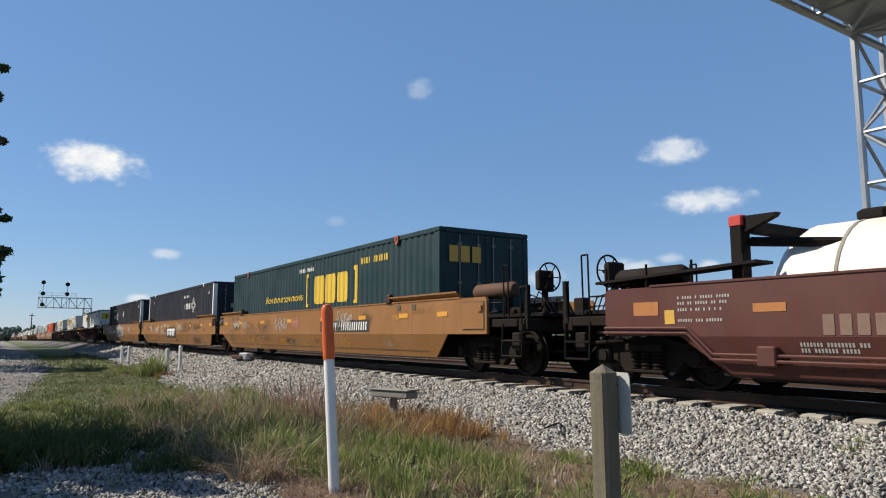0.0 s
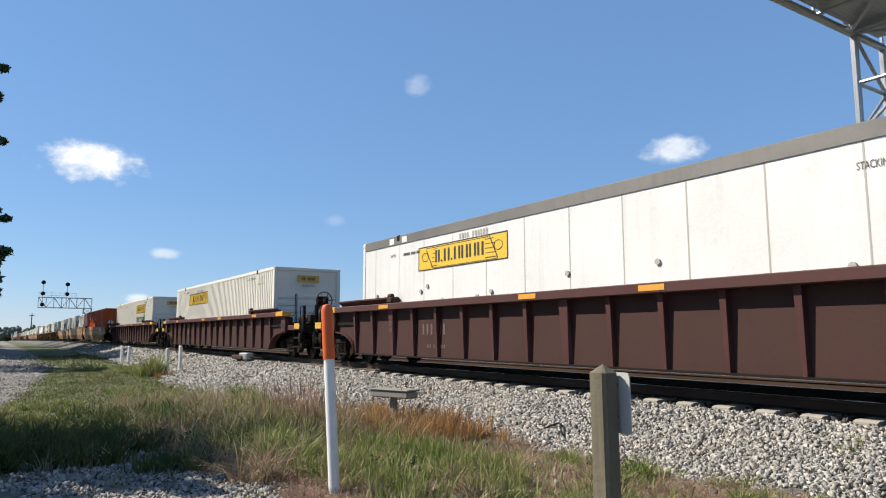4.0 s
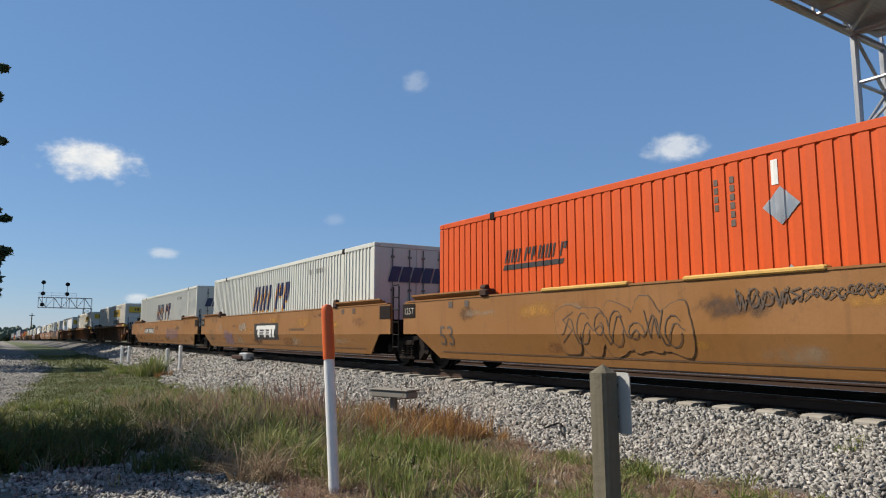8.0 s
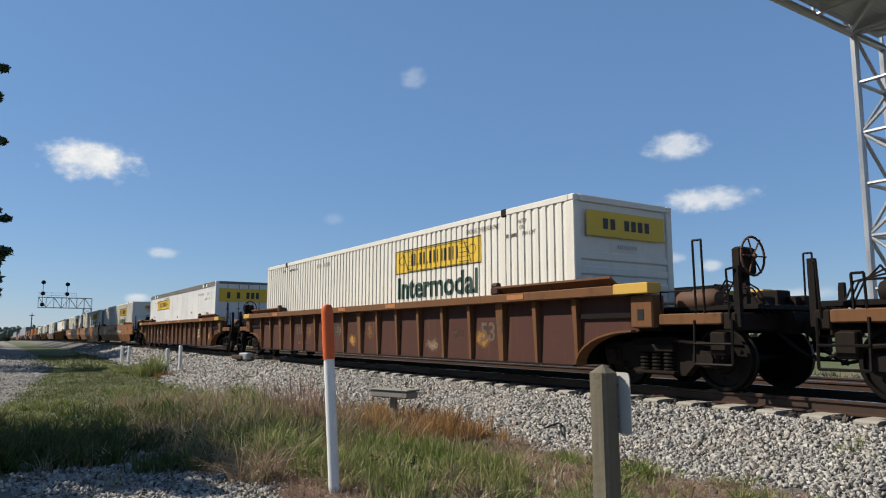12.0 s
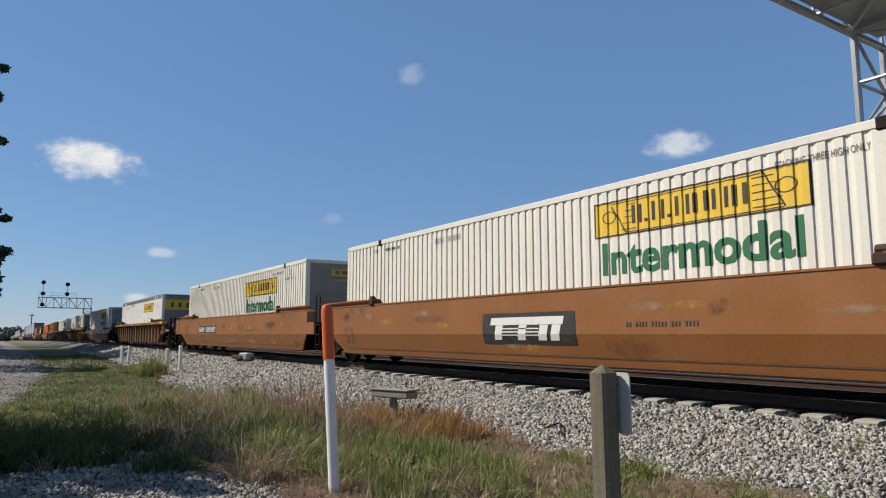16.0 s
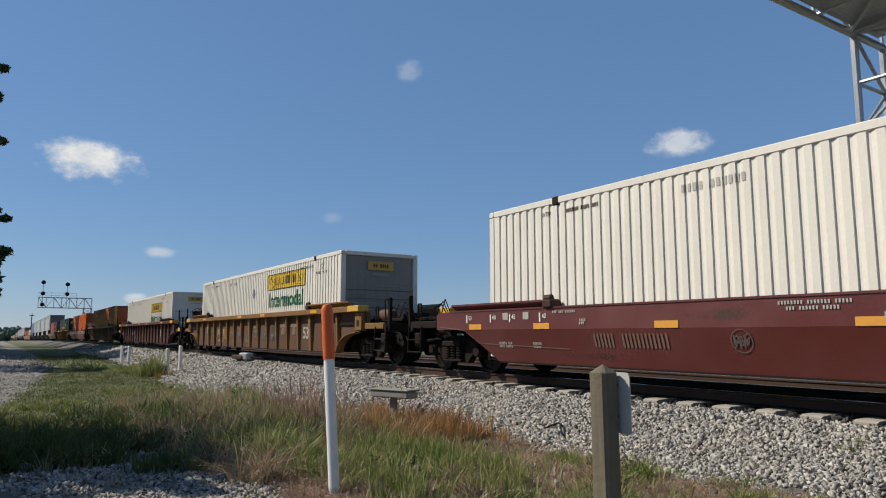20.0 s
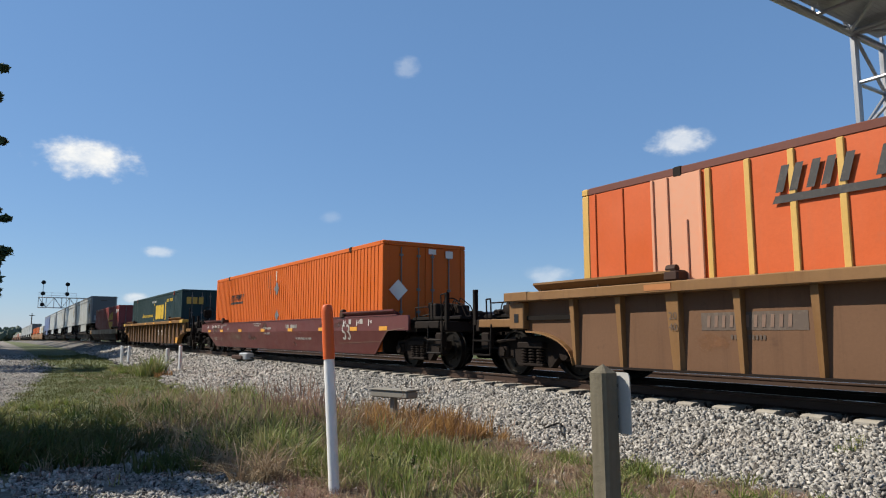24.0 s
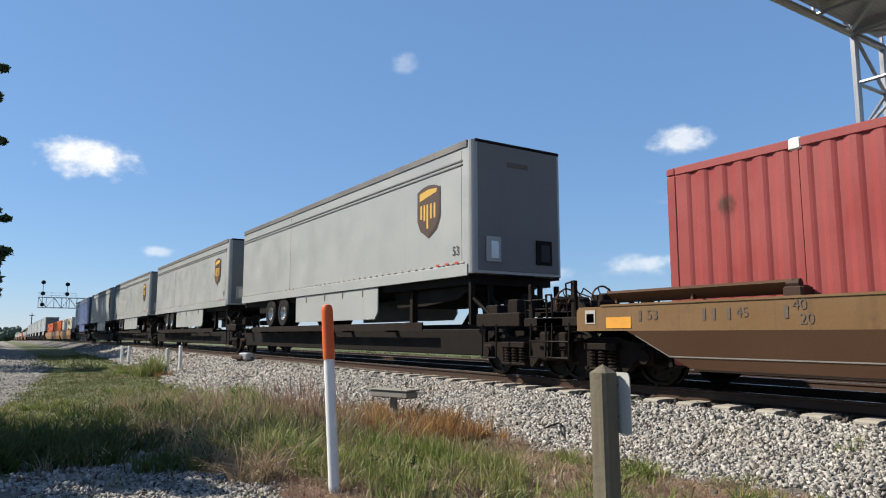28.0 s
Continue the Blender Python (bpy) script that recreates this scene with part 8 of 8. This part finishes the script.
# ---- ties ----
def ties():
    me = tie_shape().mesh("tie")
    rest = Shape()
    for th, yc, lo, hi, rail in ((near_track, TRACK_Y, -100, 15, RAIL_Z), (far_track, PAIR_Y, -40, 20, PAIR_Z)):
        top = rail - 0.172
        x = -420.0
        while x < 120:
            jig = random.uniform(-0.03, 0.03)
            if lo < x < hi:
                o = part("tie", me, "old_tie", th, "", (x, yc + jig, top - fall(x) - 0.006))
                o.rotation_euler = (0, 0, radians(random.uniform(-0.8, 0.8)))
            else:
                s = tie_shape()
                s.v = [(a + x, b + yc, c + top - fall(x) - 0.018) for a, b, c in s.v]
                rest.add(s.v, s.f)
            x += TIE_PITCH
    tagged(part("far_ties", rest, "old_tie", near_track), kind="stuff")


ties()


# ---- grass and weeds ----
def grass_material(name, a, b, c):
    """Thin blades that let some light through."""
    m, nt, bsdf, add, link = nodes_of(name)
    geo = add("ShaderNodeNewGeometry")
    col = mixed(nt, geo.outputs["Random Per Island"], a, b)
    col = mixed(nt, ramp(nt, noise_tex(nt, geo.outputs["Position"], 2.1, 4), 0.40, 0.66), col, c)
    link(col, bsdf.inputs["Base Color"])
    bsdf.inputs["Roughness"].default_value = 0.6
    bsdf.inputs["Specular IOR Level"].default_value = 0.25
    tl = add("ShaderNodeBsdfTranslucent")
    link(col, tl.inputs["Color"])
    mx = add("ShaderNodeMixShader")
    mx.inputs[0].default_value = 0.3
    link(bsdf.outputs[0], mx.inputs[1])
    link(tl.outputs[0], mx.inputs[2])
    link(mx.outputs[0], nt.nodes["Material Output"].inputs["Surface"])
    return m


M["g_green"] = grass_material("green_grass", (0.085, 0.130, 0.026), (0.25, 0.30, 0.075), (0.31, 0.28, 0.135))
# darker green for weeds below the tree, its shade in the colour
M["g_shaded"] = grass_material("deep_green_weeds", (0.035, 0.060, 0.014), (0.095, 0.130, 0.034), (0.11, 0.105, 0.042))
M["g_dry"] = grass_material("dry_grass", (0.27, 0.21, 0.13), (0.52, 0.42, 0.27), (0.22, 0.155, 0.10))
M["g_rust"] = grass_material("rusty_seed_grass", (0.27, 0.145, 0.055), (0.46, 0.285, 0.10), (0.22, 0.12, 0.06))
M["g_red"] = grass_material("red_brown_stalks", (0.22, 0.125, 0.095), (0.41, 0.28, 0.21), (0.20, 0.125, 0.09))
M["g_lawn"] = grass_material("mown_grass", (0.062, 0.082, 0.018), (0.12, 0.135, 0.038), (0.135, 0.122, 0.052))
M["weed_leaf"] = leaf_material("broad_weed_leaf", (0.040, 0.075, 0.016), (0.10, 0.145, 0.032), (0.075, 0.085, 0.026))

JOINTS = np.array([0.0, 0.35, 0.68, 0.88, 1.0])
BLADE = np.array([1.0, 0.92, 0.66, 0.36, 0.05])
STALK = np.array([0.6, 0.45, 0.5, 2.2, 0.2])


def arched(rng, p, out, height, width, lean, outline):
    """Blades in five joints that rise from p and bow over towards out."""
    n = len(p)
    b = rng.uniform(0, math.tau, n)
    side = np.stack([np.cos(b), np.sin(b), np.zeros(n)], 1)
    t = JOINTS[None, :, None]
    h, l = height[:, None, None], (lean * height)[:, None, None]
    droop = np.clip(lean, 0, 1.6)[:, None, None] * 0.32
    mid_line = p[:, None] + np.array([0, 0, 1.0]) * h * (t - droop * t ** 3) + out[:, None] * l * t ** 1.8
    mid_line = mid_line + side[:, None] * (rng.normal(size=(n, 1, 1)) * 0.05 * h * t ** 2)
    w = side[:, None] * (width[:, None] * outline[None])[:, :, None]
    v = np.stack([mid_line - w, mid_line + w], 2).reshape(-1, 3)
    k = np.arange(4)[:, None] * 2
    quad = np.concatenate([k, k + 1, k + 3, k + 2], 1)
    f = (np.arange(n)[:, None, None] * 10 + quad[None]).reshape(-1, 4)
    return v, f


def quick_mesh(name, v, f):
    me = bpy.data.meshes.new(name)
    me.vertices.add(len(v))
    me.vertices.foreach_set("co", v.astype(np.float32).ravel())
    me.loops.add(f.size)
    me.loops.foreach_set("vertex_index", f.astype(np.int32).ravel())
    me.polygons.add(len(f))
    me.polygons.foreach_set("loop_start", np.arange(0, f.size, f.shape[1], dtype=np.int32))
    me.update(calc_edges=True)
    return me


def sward(name, material, label, patches, seed, tuft_of=16, spread=0.055, outline=BLADE):
    """Tufts of blades: each has its own height and falls outwards from its heart."""
    rng = np.random.default_rng(seed)
    vs, fs, k = [], [], 0
    for x0, x1, y0, y1, dens, height, width, lean, keep in patches:
        hearts = strewn(rng, x0, x1, y0, y1, dens / tuft_of, keep)
        if not len(hearts):
            continue
        hz = ground_of(hearts)
        count = rng.poisson(tuft_of * rng.uniform(0.35, 1.7, len(hearts)))
        tall = np.repeat(rng.uniform(0.45, 1.25, len(hearts)), count)
        idx = np.repeat(np.arange(len(hearts)), count)
        n = len(idx)
        off = rng.normal(size=(n, 2)) * (spread * (0.5 + height))
        p = np.column_stack([hearts[idx] + off, hz[idx] - 0.02])
        a = np.arctan2(off[:, 1], off[:, 0]) + rng.normal(size=n) * 0.9
        out = np.stack([np.cos(a), np.sin(a), np.zeros(n)], 1)
        h = height * tall * rng.uniform(0.5, 1.15, n)
        v, f = arched(rng, p, out, h, width * rng.uniform(0.6, 1.3, n), lean * rng.uniform(0.1, 1.5, n), outline)
        vs.append(v)
        fs.append(f + k)
        k += len(v)
    tagged(part(name, quick_mesh(name, np.concatenate(vs), np.concatenate(fs)), material), label, "grass", kind="stuff")


def tuft(x, y, s=0.55, t=0.0, seed=31):
    return lump(x, y, s, seed) + 0.6 * lump(x, y, s * 3.1, seed + 4) > t


def spot(x, y, cx, cy, rx, ry):
    """Inside a ragged round patch."""
    return ((x - cx) / rx) ** 2 + ((y - cy) / ry) ** 2 < 1 + 1.3 * lump(x, y, 2.2, cx)


verge = lambda x, y: y < toe(x) + 0.05 + edge_noise(x, y)
off_road = lambda x, y: x > -15.5 or y > road_edge(x) + 0.6 * edge_noise(x, y)
sward("green_grass", "g_green", "tall green grass and weeds on the verge", [
    (-16, -8.8, 2.2, 5.4, 416, 0.46, 0.0090, 0.7, lambda x, y: verge(x, y) and tuft(x, y, 0.7, 0.0)),
    (-9.9, -6.2, 2.9, 5.2, 920, 0.33, 0.0075, 0.5, lambda x, y: tuft(x, y, 0.9, -0.05, 40)),
    (-9.0, -7.4, 2.4, 3.3, 1360, 0.50, 0.0084, 0.6, lambda x, y: spot(x, y, -8.3, 2.95, 0.7, 0.4)),
    (-8.6, -5.6, 3.1, 5.2, 1150, 0.31, 0.0067, 0.35, lambda x, y: tuft(x, y, 1.5, 0.1, 43)),
    (-12.5, -9.0, 2.4, 4.8, 880, 0.52, 0.0083, 0.8, lambda x, y: tuft(x, y, 1.2, 0.22, 45)),
    (-7.0, -2.0, 2.9, 6.6, 620, 0.20, 0.0062, 0.7, lambda x, y: verge(x, y) and tuft(x, y, 1.1, 0.02, 50)),
    (-3.1, -2.0, 3.1, 4.4, 640, 0.26, 0.0075, 0.6, lambda x, y: tuft(x, y, 1.3, -0.05, 55)),
    (-6.2, -4.8, 5.5, 6.5, 720, 0.22, 0.0090, 0.6, lambda x, y: spot(x, y, -5.5, 6.0, 0.35, 0.25)),
    (-4.3, -3.5, 7.3, 8.0, 900, 0.12, 0.006, 0.6, lambda x, y: spot(x, y, -3.9, 7.65, 0.16, 0.14)),
    (-22, -15, 2.4, 5.0, 200, 0.20, 0.008, 0.7, lambda x, y: verge(x, y) and tuft(x, y, 0.5, 0.05, 70)),
    (-17.6, -14.2, 3.9, 5.4, 400, 0.40, 0.0120, 0.7, lambda x, y: spot(x, y, -15.8, 4.6, 1.2, 0.55)),
    (-28.6, -27.4, 4.4, 5.3, 880, 0.80, 0.0180, 0.45, lambda x, y: spot(x, y, -28.0, 4.85, 0.5, 0.35)),
    (-18, -13.2, 0.0, 1.6, 416, 0.20, 0.0120, 0.7, lambda x, y: off_road(x, y) and tuft(x, y, 0.8, -0.2, 66)),
    (-36, -29, 3.6, 5.4, 160, 0.30, 0.012, 0.6, lambda x, y: tuft(x, y, 0.5, 0.1, 68)),
    (-5.0, -2.6, 6.3, 7.2, 25, 0.12, 0.006, 0.6, lambda x, y: tuft(x, y, 1.5, 0.25, 75)),
    (-8.2, -6.2, 0.3, 1.6, 160, 0.14, 0.006, 0.7, lambda x, y: tuft(x, y, 1.5, 0.25, 77)),
], 21)
# weeds where the tree's shadow falls, darkened by their material
sward("deep_green_weeds", "g_shaded", "dense green weeds under the tree, coloured darker for its shade", [
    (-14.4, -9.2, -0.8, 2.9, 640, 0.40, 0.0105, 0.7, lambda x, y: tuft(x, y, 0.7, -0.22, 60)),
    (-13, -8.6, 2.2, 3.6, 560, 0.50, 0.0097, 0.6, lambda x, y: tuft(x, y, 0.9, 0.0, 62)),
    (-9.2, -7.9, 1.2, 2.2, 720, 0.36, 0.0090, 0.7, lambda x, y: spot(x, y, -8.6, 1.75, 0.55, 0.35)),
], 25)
sward("dry_grass", "g_dry", "pale dry grass stalks among the weeds", [
    (-16, -8.6, 2.0, 5.6, 336, 0.50, 0.0063, 0.8, lambda x, y: verge(x, y) and tuft(x, y, 0.8, -0.05, 80)),
    (-13.5, -8.2, 2.4, 5.2, 260, 0.66, 0.0034, 0.5, lambda x, y: verge(x, y) and tuft(x, y, 1.1, 0.05, 83)),
    (-8.4, -2.0, 2.6, 6.6, 1900, 0.12, 0.0036, 1.5, lambda x, y: verge(x, y) and tuft(x, y, 0.9, -0.35, 90)),
    (-10.0, -7.6, 1.9, 3.0, 960, 0.40, 0.0060, 1.3, lambda x, y: spot(x, y, -8.9, 2.35, 0.65, 0.28)),
    (-8.1, -6.9, 2.1, 2.8, 1520, 0.50, 0.0054, 1.4, lambda x, y: spot(x, y, -7.55, 2.45, 0.28, 0.22)),
    (-10.5, -5.2, 2.4, 5.6, 384, 0.30, 0.0060, 1.1, lambda x, y: tuft(x, y, 1.2, -0.05, 95)),
    (-14, -9, 0.3, 2.2, 160, 0.30, 0.005, 0.9, lambda x, y: tuft(x, y, 0.8, 0.1, 98)),
    (-30, -15, 2.2, 5.4, 90, 0.12, 0.006, 0.8, lambda x, y: verge(x, y) and tuft(x, y, 0.4, 0.0, 99)),
], 22)
sward("rusty_weeds", "g_rust", "rust-coloured seeding grass at the foot of the ballast", [
    (-12.2, -8.4, 4.7, 6.4, 1200, 0.42, 0.0075, 0.5, lambda x, y: verge(x, y) and tuft(x, y, 1.0, -0.25, 110)),
    (-9.0, -7.8, 5.6, 6.6, 400, 0.28, 0.0075, 0.5, lambda x, y: tuft(x, y, 1.6, 0.0, 115)),
    (-29.5, -26, 4.9, 5.8, 90, 0.30, 0.009, 0.4, lambda x, y: True),
], 23)
sward("brown_mat", "g_red", "matted red-brown dead growth low over the soil", [
    (-8.0, -2.0, 2.5, 6.6, 1700, 0.10, 0.0042, 1.5, lambda x, y: verge(x, y) and tuft(x, y, 0.8, -0.45, 118)),
    (-7.6, -5.6, 2.2, 3.3, 1500, 0.16, 0.0040, 1.4, lambda x, y: spot(x, y, -6.7, 2.7, 0.8, 0.40)),
    (-9.4, -8.2, 2.0, 3.0, 560, 0.24, 0.0060, 1.1, lambda x, y: spot(x, y, -8.7, 2.25, 0.5, 0.3)),
], 26)
sward("seeding_stalks", "g_red", "thin red-brown seeding stalks standing above the weeds", [
    (-12.0, -9.4, 3.6, 5.0, 420, 0.74, 0.0040, 0.26, lambda x, y: spot(x, y, -10.7, 4.2, 1.0, 0.55)),
    (-11.0, -7.6, 4.2, 6.0, 26, 0.66, 0.0030, 0.25, lambda x, y: True),
    (-14.5, -9.5, 2.4, 4.6, 30, 0.66, 0.0030, 0.3, lambda x, y: True),
    (-6.8, -5.0, 4.6, 6.2, 10, 0.60, 0.0030, 0.3, lambda x, y: True),
], 27, tuft_of=5, spread=0.12, outline=STALK)
sward("mown_grass", "g_lawn", "short green grass beside the gravel lane", [
    (-36, -14.2, 0.0, 5.6, 380, 0.095, 0.008, 0.9, lambda x, y: verge(x, y) and off_road(x, y)),
    (-60, -36, 1.6, 6.0, 45, 0.14, 0.02, 0.6, lambda x, y: verge(x, y)),
    (-60, 2, 18.3, 27, 14, 0.30, 0.02, 0.6, lambda x, y: True),
], 24, tuft_of=4, spread=0.2)


def leafy_weeds():
    """Low broad-leaved plants: stems of leaves round a heart."""
    rng = np.random.default_rng(33)
    cs, rs = [], []
    for x, y, h, n in ((-8.1, 3.0, 0.34, 16), (-15.8, 4.7, 0.42, 18), (-2.35, 3.35, 0.26, 14), (-5.5, 5.9, 0.3, 12), (-9.6, 2.3, 0.32, 12), (-11.3, 2.6, 0.4, 14), (-6.9, 3.9, 0.22, 12),
                       (-12.6, 1.2, 0.4, 18), (-11.0, 0.6, 0.35, 16), (-3.6, 5.6, 0.16, 8), (-1.75, 6.4, 0.22, 8), (-10.4, 1.5, 0.36, 14)):
        for k in range(n):
            q = rng.random()
            cs.append((x + rng.normal() * 0.14, y + rng.normal() * 0.14, ground_z(x, y) + h * q))
            rs.append(0.05 + 0.06 * (1 - q))
    v, f = leaf_cloud(rng, cs, rs, 2600, 0.026, 0.8)
    tagged(part("leafy_weeds", quick_mesh("leafy_weeds", v, f), "weed_leaf"), "broad-leaved green weeds among the grass", "weeds", kind="stuff")


leafy_weeds()


# ---- what moves: train, wheels, clouds ----
def motions():
    times = [k * 1.0 for k in range(29)]
    for ob, x0, up in MOVERS:
        walk(ob, [(t, train_pose(x0, t, up)) for t in times])
    for w, dx, x0 in AXLES:
        rows = []
        near = [k for k in range(841) if -34 < x0 + run(k / 30) < 4]
        keys = sorted({0, 840, *near})
        for k in keys:
            rows.append((k / 30, k))
        out = []
        start = run(near[0] / 30) if near else 0
        end = run(near[-1] / 30) if near else 0
        for t, k in rows:
            g = min(max(run(t), start), end) - start
            out.append((t, pose(dx, 0, WHEEL_R, 0, math.degrees(g / WHEEL_R) % 360, 0)))
        walk(w, out)
    for ob, a, b in CLOUDS:
        walk(ob, [(0, a), (28, b)])


motions()
